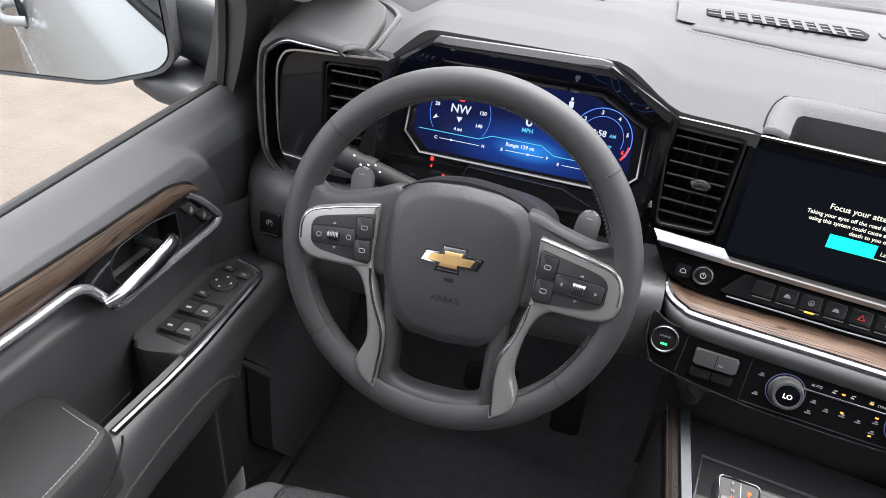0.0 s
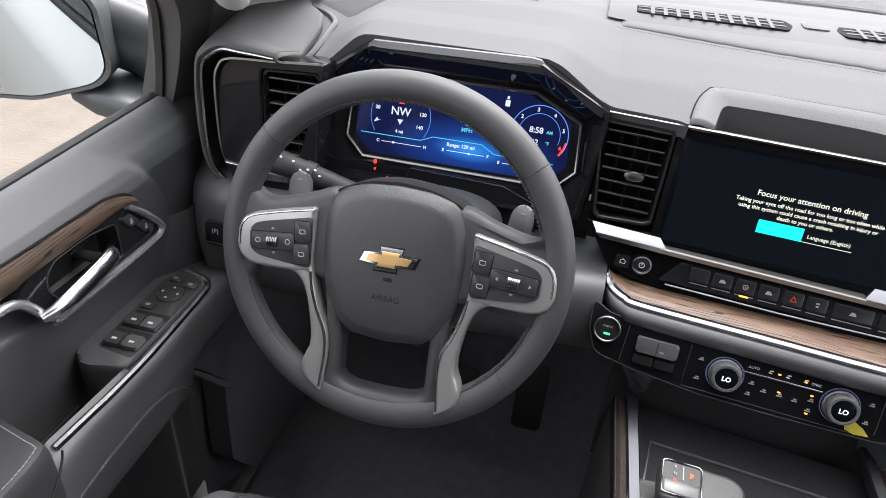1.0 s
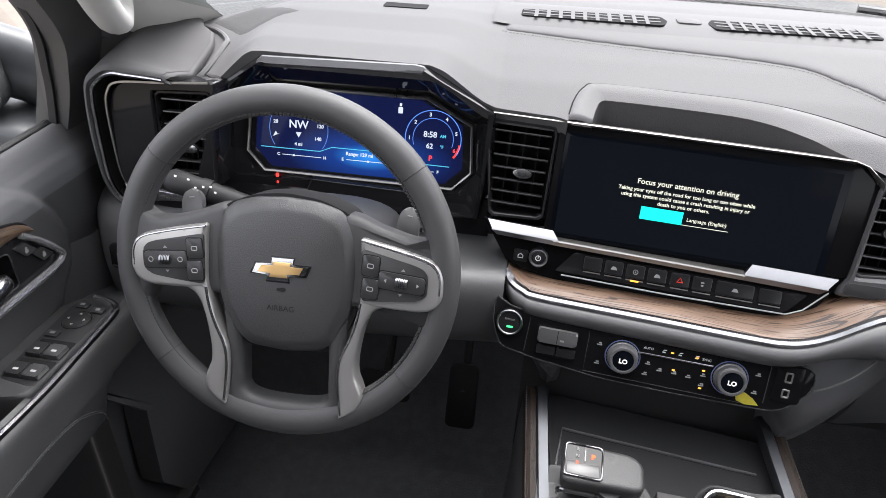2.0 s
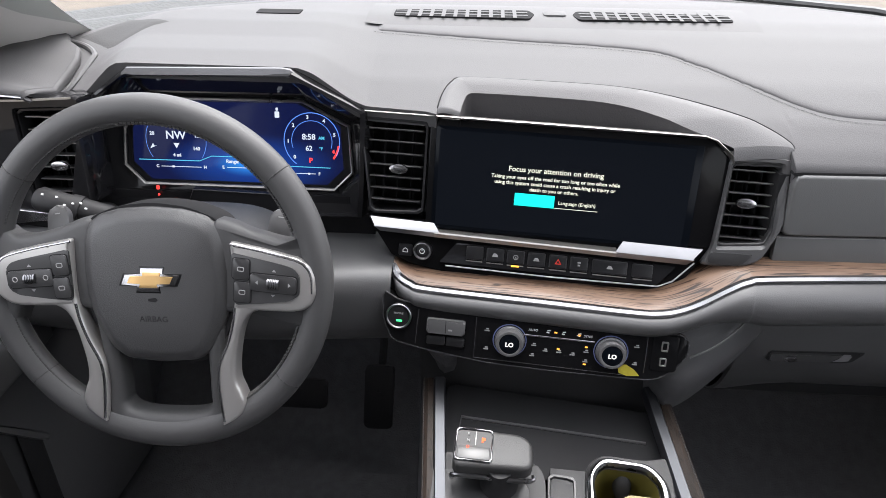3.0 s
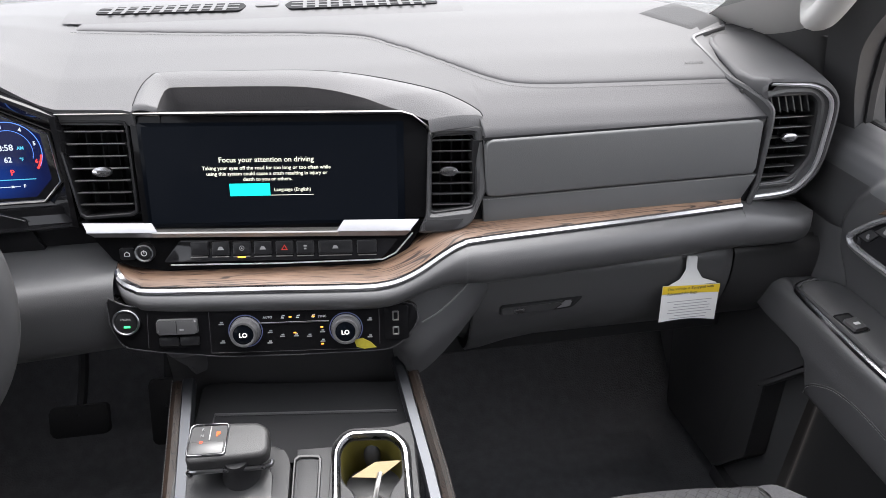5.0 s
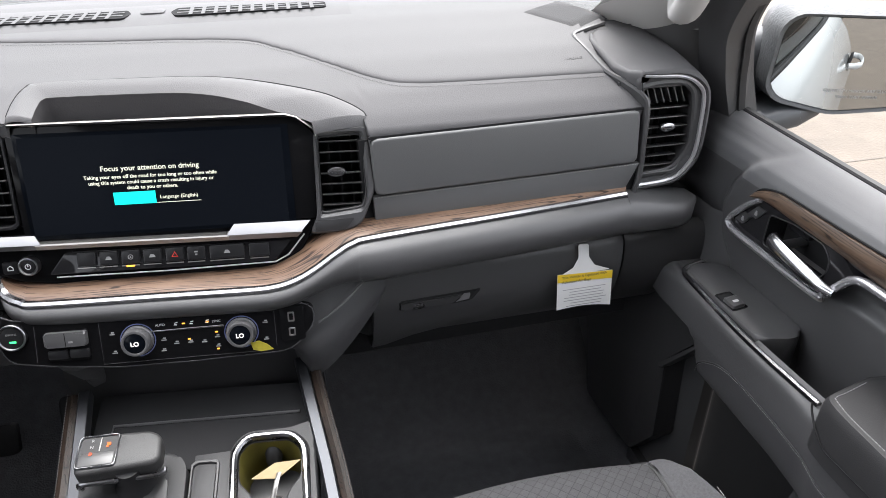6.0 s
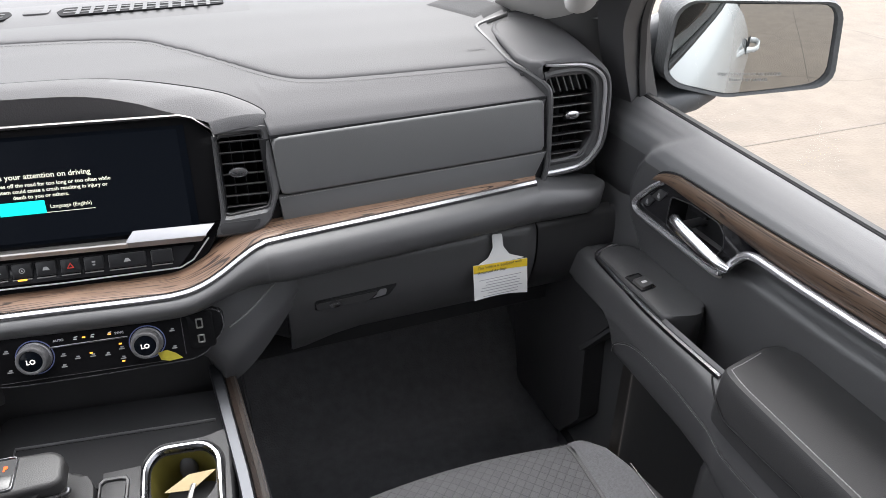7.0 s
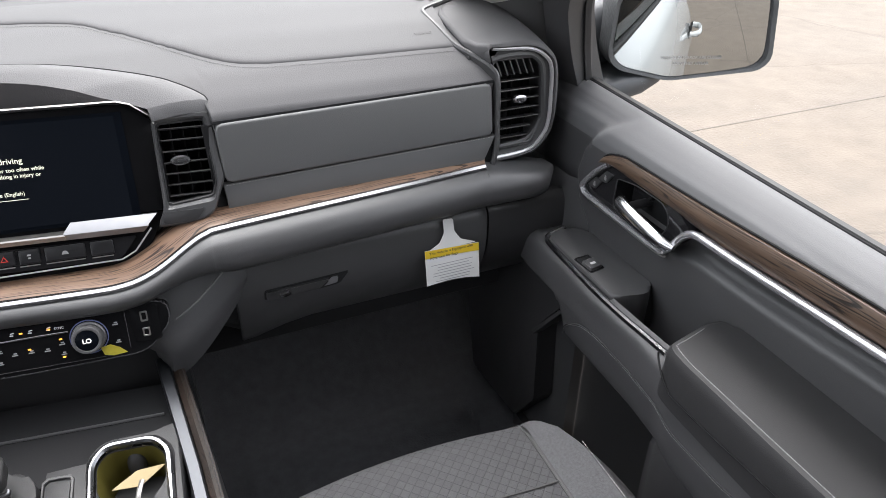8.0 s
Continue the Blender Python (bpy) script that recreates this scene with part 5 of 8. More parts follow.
# ---- end pods with the outer vents ----
def pod(s):
    F = basis((0, 0.615, 0.82), (1, 0, 0), (0, 0.10, 1))
    ring_o = [(0.595, 0.0915), (0.640, 0.0875), (0.698, 0.084), (0.715, 0.072), (0.722, 0.050), (0.724, -0.040), (0.716, -0.062), (0.700, -0.078), (0.650, -0.085)]
    if s > 0:
        ring_o = [(0.630, 0.070), (0.650, 0.074), (0.712, 0.073), (0.732, 0.062), (0.742, 0.040), (0.749, -0.030), (0.742, -0.055), (0.716, -0.084), (0.652, -0.086)]
    pts = [(s * a, b) for a, b in ring_o]
    holder = thing("dash_end_pod", (s * 0.68, 0.63, 0.73), "charcoal dashboard end pod with a chrome outline", "dash pod", group="dash end pods")
    # moulded hood over the pod; its rolled lip follows the chrome outline
    if s < 0:
        lipo = [(0.634, 0.913), (0.655, 0.9145), (0.685, 0.916), (0.705, 0.9165), (0.724, 0.906), (0.736, 0.889), (0.741, 0.832), (0.742, 0.776), (0.734, 0.750), (0.719, 0.736)]
        ey, ex = (0.607, 0.612, 0.622, 0.640, 0.660, 0.700, 0.715, 0.730, 0.745, 0.79), (0.632, 0.628, 0.625, 0.622, 0.620, 0.616, 0.617, 0.624, 0.645, 0.67)
    else:
        lipo = [(0.630, 0.901), (0.660, 0.898), (0.700, 0.894), (0.725, 0.881), (0.737, 0.862), (0.740, 0.819), (0.740, 0.785), (0.733, 0.763), (0.709, 0.741), (0.652, 0.736)]
        ey, ex = (0.607, 0.612, 0.622, 0.640, 0.660, 0.700, 0.715, 0.730, 0.745, 0.79), (0.634, 0.631, 0.626, 0.617, 0.610, 0.600, 0.601, 0.610, 0.630, 0.67)
    if s < 0:
        sep = [(0.655, 0.760, 0.940), (0.625, 0.748, 0.936), (0.608, 0.733, 0.931), (0.606, 0.720, 0.926), (0.613, 0.674, 0.906), (0.622, 0.655, 0.897), (0.625, 0.642, 0.896)]
    else:
        sep = [(0.640, 0.750, 0.937), (0.600, 0.735, 0.932), (0.584, 0.727, 0.929), (0.582, 0.716, 0.925), (0.591, 0.687, 0.912), (0.602, 0.655, 0.896), (0.622, 0.630, 0.884), (0.638, 0.610, 0.872), (0.645, 0.603, 0.855), (0.647, 0.602, 0.80), (0.648, 0.602, 0.754), (0.640, 0.600, 0.722)]
    wall_y, wall_z = [q[1] for q in sep][::-1], [q[2] for q in sep][::-1]
    bm = bmesh.new()
    rows = []
    prof = curve([V(a, b, 0) for a, b in lipo], 5)
    mid_ = V(0.675, 0.83, 0)
    for dy, grow, up_ in ((0.006, 0.002, -0.002), (0.0, 0.0050, 0.0), (0.001, 0.0085, 0.0015), (0.006, 0.0105, 0.003), (0.02, 0.0125, 0.005), (0.045, 0.015, 0.009), (0.075, 0.017, 0.013), (0.10, 0.018, 0.016), (0.12, 0.019, 0.018), (0.14, 0.020, 0.020), (0.165, 0.022, 0.022)):
        y = 0.607 + dy
        row = []
        x0 = lerp1(y, ey, ex)
        for i, p in enumerate(prof):
            d = (p - mid_).normalized()
            top = smooth01(0.86, 0.90, p.y)
            q = V(p.x + max(d.x, 0) * grow, p.y + d.y * grow * 0.8 + up_ * top, 0)
            k = smooth01(0.72, lipo[0][0], p.x) * (1 if p.y > 0.85 else 0)
            q.x += (x0 - lipo[0][0]) * k
            if k > 0:
                q.y -= smooth01(-0.01, 0.050, dy) * k * max(q.y - lerp1(y, wall_y, wall_z) - (0.010 if s > 0 else 0.015), 0)
            row.append(V(s * q.x, y, q.y))
        e = row[0]
        hang = min(max(e.z - lerp1(y, wall_y, wall_z) + 0.006, 0.003), (0.0045 if s < 0 else 0.020) + 0.45 * dy)
        edge = [V(e.x + s * 0.003, e.y, e.z - hang), V(e.x, e.y, e.z - hang * 0.6), V(e.x - s * 0.0015, e.y, e.z - 0.005), V(e.x + s * 0.0005, e.y, e.z - 0.0015)]
        rows.append(edge + [V(row[0].x + s * 0.004, row[0].y, row[0].z)] + row[1:])
    grid(bm, rows)
    part("hood", bm, PAD, holder, sharp=60)
    bm = bmesh.new()
    out = loop(rounded([(s * (a - (0.0 if i not in (0, 8) else 0.02)), b) for i, (a, b) in enumerate(ring_o)], 0.01), 72)
    hole = [(0.648, 0.061), (0.719, 0.060), (0.731, 0.045), (0.735, -0.030), (0.714, -0.071), (0.654, -0.073)] if s > 0 else [(-0.662, 0.074), (-0.585, 0.078), (-0.590, -0.050), (-0.664, -0.045)]
    hole = loop(rounded(hole if s > 0 else hole[::-1], 0.004), 72)
    k = min(range(72), key=lambda j: (hole[j] - out[0]).length)
    ring(bm, out, hole[k:] + hole[:k], F, -0.08, 0.0 if s < 0 else -0.010, 0.002, -0.06)
    part("body", bm, GLOSS if s < 0 else DARK, holder)
    # chrome outline just inside the lip
    bm = bmesh.new()
    sweep(bm, [V(s * p.x, 0.611, p.y - 0.001) for p in prof if p.x > 0.636 or p.y < 0.80], [(-0.002, -0.003), (0.002, -0.003), (0.0025, 0.001), (0.0, 0.0025), (-0.0025, 0.001)], up=F.col[2].xyz)
    # Passenger's outline takes BRIGHT, so its reflection is painted, the driver's is not.
    part("chrome_outline", bm, CHROME if s < 0 else BRIGHT, holder, "slim chrome outline")
    # frame inside it, with a fine bright edge
    inn = [(0.580, 0.9125), (0.641, 0.9080), (0.697, 0.9045), (0.7145, 0.893), (0.7225, 0.865), (0.7245, 0.785), (0.716, 0.758)] if s < 0 else [(0.642, 0.882), (0.665, 0.886), (0.700, 0.885), (0.717, 0.877), (0.727, 0.860), (0.733, 0.81), (0.732, 0.785), (0.707, 0.753), (0.652, 0.747)]
    inn = curve([V(s * a, 0.617, b) for a, b in inn], 5)
    if s > 0:
        bm = bmesh.new()
        sweep(bm, inn, [(-0.005, -0.006), (0.005, -0.006), (0.005, 0.0), (0.002, 0.002), (-0.005, 0.001)], up=F.col[2].xyz)
        part("inner_frame", bm, PADLOW, holder)
        bm = bmesh.new()
        far = [p for p in prof if p.x > 0.652 or p.y < 0.80]
        grid(bm, [[V(p.x, 0.6165, p.z) for p in inn], [V(min(far, key=lambda q: (q.x - p.x) ** 2 + (q.y - p.z) ** 2).x, 0.6135, min(far, key=lambda q: (q.x - p.x) ** 2 + (q.y - p.z) ** 2).y) for p in inn]])
        part("frame_slope", bm, PADLOW, holder, "grey slope between vent and chrome outline")
    if s < 0:
        bm = bmesh.new()
        sweep(bm, [p + V(0, -0.0025, 0) for p in inn], [(-0.0012, -0.001), (0.0012, -0.001), (0.0012, 0.001), (-0.0012, 0.001)], up=F.col[2].xyz)
        part("fine_edge", bm, SILVER, holder, "fine silver edge")
    # edge of the dash pad beside the hood, and the floor of the channel
    bm = bmesh.new()
    sweep(bm, curve([V(s * a, b, c) for a, b, c in sep], 8), [(-0.0035, -0.010), (0.0035, -0.010), (0.0038, 0.003), (0.0015, 0.0055), (-0.0015, 0.0055), (-0.0038, 0.003)], up=(0, -0.5, 1))
    part("divider", bm, PADLOW, holder)
    bm = bmesh.new()
    floor_ = [q for q in curve([V(s * a, b, c) for a, b, c in sep], 4) if q.y > 0.636]
    grid(bm, [[q + V(s * d, 0, -0.002) for d in (0.0, 0.015, 0.03, 0.05)] for q in floor_])
    part("channel_floor", bm, PAD, holder)
    if s > 0:
        def fan(o, m):
            for i in range(6):
                x = 0.662 + 0.0105 * i
                bm = bmesh.new()
                slab(bm, [(x + 0.0012, 0.034), (x + 0.0032, 0.034), (x - 0.0048, 0.055), (x - 0.0068, 0.055)], m, -0.02, -0.002)
                part("vane", bm, PADLOW, o)
        vent("air_vent", F @ Matrix.Translation((0, 0, -0.006)), rounded([(0.648, 0.061), (0.719, 0.060), (0.731, 0.045), (0.735, -0.030), (0.714, -0.071), (0.654, -0.073)], 0.004), 7, (0.690, 0.000), "black end vent with thin bright slats and chrome lever", PADLOW, -0.066, 0.032, lambda v: (0.652, 0.728 if v > -0.035 else 0.714), fan)
    else:
        vent("air_vent", F @ Matrix.Translation((0, 0, -0.006)), rounded([(-0.662, 0.074), (-0.585, 0.078), (-0.590, -0.050), (-0.664, -0.045)], 0.004), 7, (-0.620, 0.004), "black end vent behind the steering wheel rim with chrome lever", GLOSS, -0.042, 0.070, lambda v: (-0.656, -0.592))
        bm = bmesh.new()
        slab(bm, [(-0.718, -0.052), (-0.640, -0.060), (-0.500, -0.058), (-0.500, -0.064), (-0.660, -0.070), (-0.705, -0.078)], F, -0.012, 0.004, 0.002)
        part("chrome_wedge", bm, CHROME, holder, "bright chrome wedge")


pod(-1)
pod(1)

# ---- steering wheel ----
FW = basis((-0.440, 0.457, 0.771), (1, 0, 0.0227), (0, 0.3256, 0.9455))
wheel = thing("steering_wheel", FW.translation, "black leather steering wheel with satin silver spokes", "steering wheel")
wheel_mid = 0.006
bm = bmesh.new()
rows = []
for i in range(120):
    a = 2 * math.pi * i / 120
    low = smooth01(0.55, 1.0, -math.sin(a))
    rr, rz = 0.0161 + 0.002 * low, 0.0152
    row = []
    for j in range(18):
        b = 2 * math.pi * j / 18
        r = 0.1768 + rr * math.cos(b)
        row.append(FW @ V(0.0012 + r * math.cos(a), r * math.sin(a), rz * math.sin(b)))
    rows.append(row)
grid(bm, rows, True, True)
rim = part("rim", bm, LEATHER, wheel, "smooth black leather rim")
for ang in (141, 39, 220, 322):
    bm = bmesh.new()
    a = radians(ang)
    d = FW.to_3x3() @ V(math.cos(a), math.sin(a), 0)
    pts = [FW @ V(0.0012 + (0.1768 + 0.0159 * math.cos(b)) * math.cos(a), (0.1768 + 0.0159 * math.cos(b)) * math.sin(a), 0.0150 * math.sin(b)) for b in np.linspace(0, 2 * math.pi, 25)[:-1]]
    sweep(bm, pts, oval(0.0007, 0.0007, 6), up=d, closed=True)
    part("seam", bm, STITCHDARK, rim, "dark seam in the leather")
for a0, a1 in ((50, 160), (190, 238), (300, 350), (20, 50)):
    arcp = [FW @ V((0.1768 - 0.0134) * math.cos(radians(a)), (0.1768 - 0.0134) * math.sin(radians(a)), 0.0085) for a in np.linspace(a0, a1, 30)]
    stitches(arcp, FW.col[2].xyz, rim, STITCHDARK, 0.0042, 0.0034, 0.0015)
    arcp = [FW @ V((0.1768 - 0.0154) * math.cos(radians(a)), (0.1768 - 0.0154) * math.sin(radians(a)), 0.005) for a in np.linspace(a0, a1, 30)]
    stitches(arcp, FW.col[2].xyz, rim, THREAD, 0.0042, 0.0022, 0.0007)


def mir(pts, s):
    return [(wheel_mid + s * (x - wheel_mid), y) for x, y in pts]


# hub carrier behind the cover
bm = bmesh.new()
slab(bm, rounded([(-0.060, 0.066), (-0.030, 0.078), (0.006, 0.082), (0.044, 0.078), (0.074, 0.066), (0.0845, 0.052), (0.0915, 0.010), (0.0885, -0.032), (0.073, -0.071), (0.053, -0.092), (-0.039, -0.092), (-0.059, -0.071), (-0.0745, -0.032), (-0.0775, 0.010), (-0.0705, 0.052)], 0.012), FW, -0.035, 0.0050, 0.002)
part("hub", bm, SHADOW, wheel)
# domed airbag cover
half = [(0.0, 0.0785), (0.036, 0.0760), (0.0615, 0.0690), (0.0735, 0.0580), (0.0795, 0.040), (0.0825, 0.012), (0.0812, -0.018), (0.0765, -0.042), (0.0590, -0.0760), (0.042, -0.0885), (0.0, -0.0925)]
shield = loop(rounded([(0.007 + 0.955 * x, y) for x, y in half] + [(0.007 - 0.955 * x, y) for x, y in half[-2:0:-1]], 0.006), 120)
c = Vector((wheel_mid + 0.003, -0.003))
bm = bmesh.new()
prof = ((1.0, -0.008), (1.0, 0.0040), (0.990, 0.0085), (0.965, 0.0112), (0.875, 0.0160), (0.85, 0.0172), (0.81, 0.0180), (0.5, 0.0200), (0.25, 0.0206), (0.02, 0.0208))
vs = grid(bm, [[FW @ V(*(c + (p - c) * k), h) for p in shield] for k, h in prof], close_v=True)
bmesh.ops.triangulate(bm, faces=[bm.faces.new(vs[-1])])
bag = part("airbag_cover", bm, BAGMAT, wheel, "grained charcoal airbag cover", sharp=60)
EM = FW @ Matrix.Translation((0.006, 0.003, 0.0204))
tie = [(-0.031, -0.0055), (-0.0125, -0.0055), (-0.015, -0.0120), (0.0095, -0.0120), (0.0085, -0.0055), (0.026, -0.0055), (0.031, 0.0055), (0.0125, 0.0055), (0.015, 0.0120), (-0.0095, 0.0120), (-0.0085, 0.0055), (-0.026, 0.0055)]
bm = bmesh.new()
slab(bm, [(x * 1.10, y * 1.20) for x, y in tie], EM, -0.003, 0.0004, 0.0002)
part("badge_shadow", bm, GLOSS, bag, "black badge outline")
bm = bmesh.new()
slab(bm, [(x * 1.02, y * 1.06) for x, y in tie], EM, -0.003, 0.0014, 0.0008)
part("badge_border", bm, CHROME, bag, "chrome badge border")
bm = bmesh.new()
slab(bm, [(x * 0.80, y * 0.70) for x, y in tie], EM, 0.0, 0.0020, 0.0004)
part("badge", bm, GOLD, bag, "gold coloured badge")
text("lettering", "AIRBAG", FW @ Matrix.Translation((0.006, -0.040, 0.0200)), 0.0088, SHADOW, bag)
bm = bmesh.new()
slab(bm, rounded([(0.002, -0.020), (0.010, -0.021), (0.0125, -0.0185), (0.010, -0.016), (0.002, -0.0175)], 0.0005, 2), FW, 0.018, 0.0211)
part("horn_symbol", bm, SHADOW, bag)
WSILVER = mat("satin_nickel_spoke", (0.34, 0.332, 0.322), 0.33, 0.6, vary=0.05, vary_size=0.03)


def inset(bm, pts, m, z0, steps):
    """A plate of any outline, its rings drawn in by each step's distance and set at its height."""
    p = [Vector(q[:2]) for q in pts]
    k = len(p)
    turn = sum(p[i - 1].x * p[i].y - p[i].x * p[i - 1].y for i in range(k))
    side = 1 if turn > 0 else -1
    nrm = []
    for i in range(k):
        t = (p[(i + 1) % k] - p[i - 1]) + (p[(i + 2) % k] - p[i - 2]) * 0.5
        nrm.append(Vector((-t.y, t.x)).normalized() * side)
    rows = [[m @ V(*q, z0) for q in p]] + [[m @ V(*(q + v * d), h) for q, v in zip(p, nrm)] for d, h in steps]
    vs = grid(bm, rows, close_v=True)
    bmesh.ops.triangulate(bm, faces=[bm.faces.new(vs[-1])], ngon_method="EAR_CLIP")


for s in (1, -1):
    # leather covered spoke root
    bm = bmesh.new()
    ln = curve([V(x, y, 0) for x, y in mir([(-0.176, 0.064), (-0.158, 0.054), (-0.146, 0.0455), (-0.128, 0.0455), (-0.098, 0.0535), (-0.058, 0.0635), (-0.052, 0.010), (-0.060, -0.034), (-0.104, -0.0290), (-0.136, -0.0300), (-0.148, -0.038), (-0.160, -0.062), (-0.176, -0.050), (-0.182, 0.010)], s)], 6, True)
    inset(bm, loop([q.xy * min(1.0, 0.183 / q.xy.length) for q in ln], 110), FW, -0.014, ((0, 0.001), (0.0012, 0.0055), (0.004, 0.0090), (0.009, 0.0102)))
    part("spoke", bm, LEATHER, wheel, sharp=60)
    bm = bmesh.new()
    inset(bm, loop(rounded(mir([(-0.0775, 0.0445), (-0.115, 0.0368), (-0.150, 0.0280), (-0.1625, 0.0200), (-0.1670, 0.008), (-0.1675, -0.010), (-0.1630, -0.0215), (-0.153, -0.0282), (-0.140, -0.0305), (-0.116, -0.0300), (-0.0900, -0.0290), (-0.0790, -0.0280), (-0.0800, -0.010), (-0.0790, 0.020)], s), 0.004), 140), FW, -0.004, ((0, 0.0120), (0.0008, 0.0148), (0.0020, 0.0166), (0.0036, 0.0174), (0.0050, 0.0176)))
    outer = curve([V(x, y, 0) for x, y in mir([(-0.118, -0.0265), (-0.104, -0.0298), (-0.0945, -0.0345), (-0.0875, -0.044), (-0.0825, -0.058), (-0.0788, -0.075), (-0.0762, -0.095), (-0.0767, -0.110), (-0.0812, -0.122), (-0.0845, -0.134), (-0.0815, -0.146), (-0.072, -0.1545), (-0.0610, -0.1600)], s)], 5)
    inner = curve([V(x, y, 0) for x, y in mir([(-0.081, 0.0), (-0.0805, -0.010), (-0.0795, -0.020), (-0.0775, -0.032), (-0.0735, -0.048), (-0.068, -0.067), (-0.0578, -0.090), (-0.0555, -0.110), (-0.0560, -0.120), (-0.0565, -0.130), (-0.0578, -0.143), (-0.0585, -0.152), (-0.0592, -0.1595)], s)], 5)
    grid(bm, [[FW @ V(*(a.lerp(b, k))[:2], h) for k, h in ((0, -0.004), (0, 0.0115), (0.05, 0.0146), (0.14, 0.0162), (0.28, 0.0169), (0.5, 0.0170), (0.72, 0.0168), (0.88, 0.0163), (0.97, 0.0145), (1, 0.0115), (1, -0.004))] for a, b in zip(outer, inner)])
    br = part("spoke_bezel", bm, WSILVER, wheel, "satin silver spoke bezel", sharp=60)
    # Chrome lines paint the highlights along the bezel's chamfers.
    for nm, ln in (("top_edge", [(-0.079, 0.0412), (-0.115, 0.0338), (-0.147, 0.0253), (-0.1575, 0.0185), (-0.1620, 0.008), (-0.1624, -0.009)]), ("arm_edge", [(-0.0802, -0.026), (-0.0772, -0.045), (-0.0702, -0.067), (-0.0602, -0.090), (-0.0578, -0.110), (-0.0587, -0.130), (-0.0606, -0.150), (-0.0615, -0.156)])):
        bm = bmesh.new()
        sweep(bm, curve([FW @ V(x, y, 0.0164) for x, y in mir(ln, s)], 6), oval(0.0015, 0.0015, 8), up=FW.col[2].xyz)
        part(nm, bm, CHROME, br, "chrome line standing in for the bezel edge's highlight")
    bm = bmesh.new()
    slab(bm, rounded(mir([(-0.1510, 0.0100), (-0.1455, 0.0175), (-0.135, 0.0212), (-0.0805, 0.0335), (-0.0812, -0.0222), (-0.107, -0.0205), (-0.139, -0.0172), (-0.1500, -0.0110)], s), 0.004), FW, 0.0, 0.0192, 0.001)
    pad = part("switch_pad", bm, DARK, wheel, "black multifunction switch pad")
    px = wheel_mid + s * (-0.1235 - wheel_mid)
    P = FW @ Matrix.Translation((px, 0.0015, 0.0192)) @ Matrix.Rotation(radians(5 * s), 4, "Z")
    bm = bmesh.new()
    slab(bm, rounded(rect(0.0485, 0.0180), 0.004), P, -0.002, 0.0018, 0.0008)
    part("rocker", bm, SWITCH, pad)
    # Larger dark slab draws the shadow line round the rocker.
    bm = bmesh.new()
    slab(bm, rounded(rect(0.0508, 0.0204), 0.005), P, -0.002, 0.0003)
    part("gap", bm, SHADOW, pad)
    for dx in (-0.0036, -0.0018, 0.0, 0.0018, 0.0036):
        bm = bmesh.new()
        sweep(bm, [P @ V(dx, 0.0053 * math.cos(a), 0.0005 + 0.0052 * math.sin(a)) for a in np.linspace(0.1, 3.04, 9)], oval(0.0003, 0.0004, 5))
        part("knurl", bm, SHADOW, pad)
    bm = bmesh.new()
    sweep(bm, [P @ V(-0.0060, 0, 0.0005), P @ V(0.0060, 0, 0.0005)], oval(0.0055, 0.0050, 18), up=P.col[2].xyz)
    part("roller", bm, RINGM, pad, "chrome thumb roller")
    for dx, dy in ((-0.017, 0), (0.017, 0), (0, 0.0135), (0, -0.0132)):
        bm = bmesh.new()
        if dy == 0 and s > 0:
            ring(bm, ngon(0.0030, 16, dx, dy), ngon(0.0022, 16, dx, dy), P, 0.0015, 0.0022, 0.0001)
        else:
            k = 1 if dx + dy > 0 else -1
            tri = [(dx, dy + 0.0014 * k), (dx - 0.0022, dy - 0.0012 * k), (dx + 0.0022, dy - 0.0012 * k)] if dy else [(dx + 0.0014 * k, dy), (dx - 0.0012 * k, dy - 0.0022), (dx - 0.0012 * k, dy + 0.0022)]
            slab(bm, tri, P, -0.001, 0.0021 if dy == 0 else 0.0004)
        part("symbol", bm, GREYPRINT, pad)
    for dy in (0.0165, -0.0080):
        B = FW @ Matrix.Translation((wheel_mid + s * (-0.0905 - wheel_mid), dy, 0.0192)) @ Matrix.Rotation(radians(5 * s), 4, "Z")
        bm = bmesh.new()
        slab(bm, rounded(rect(0.0175, 0.0215), 0.003), B, -0.002, 0.0014, 0.0008)
        b = part("button", bm, SWITCH, pad)
        # Shadow line round the button, as a dark slab beneath it.
        bm = bmesh.new()
        slab(bm, rounded(rect(0.0195, 0.0235), 0.004), B, -0.002, 0.0003)
        part("gap", bm, SHADOW, b)
        bm = bmesh.new()
        ring(bm, loop(rounded(rect(0.007, 0.005), 0.0015), 16), loop(rounded(rect(0.0055, 0.0035), 0.001), 16), B, 0.001, 0.0018, 0.0001)
        part("symbol", bm, GREYPRINT, b)
    # shift paddle behind the rim
    bm = bmesh.new()
    PD = FW @ Matrix.Translation((wheel_mid + s * -0.124, 0.052, -0.030)) @ Matrix.Rotation(radians(8 * s), 4, "Z") @ Matrix.Rotation(radians(-18), 4, "X")
    slab(bm, rounded([(-0.012, -0.018), (0.014, -0.018), (0.012, 0.012), (0.005, 0.020), (-0.006, 0.020), (-0.012, 0.010)], 0.005), PD, -0.004, 0.004, 0.003)
    pdl = part("paddle", bm, PADLOW, wheel, "grey shift paddle")
    bar("symbol", PD, 0.0, 0.010, 0.006, 0.0012, GREYPRINT, pdl, 0.0044)

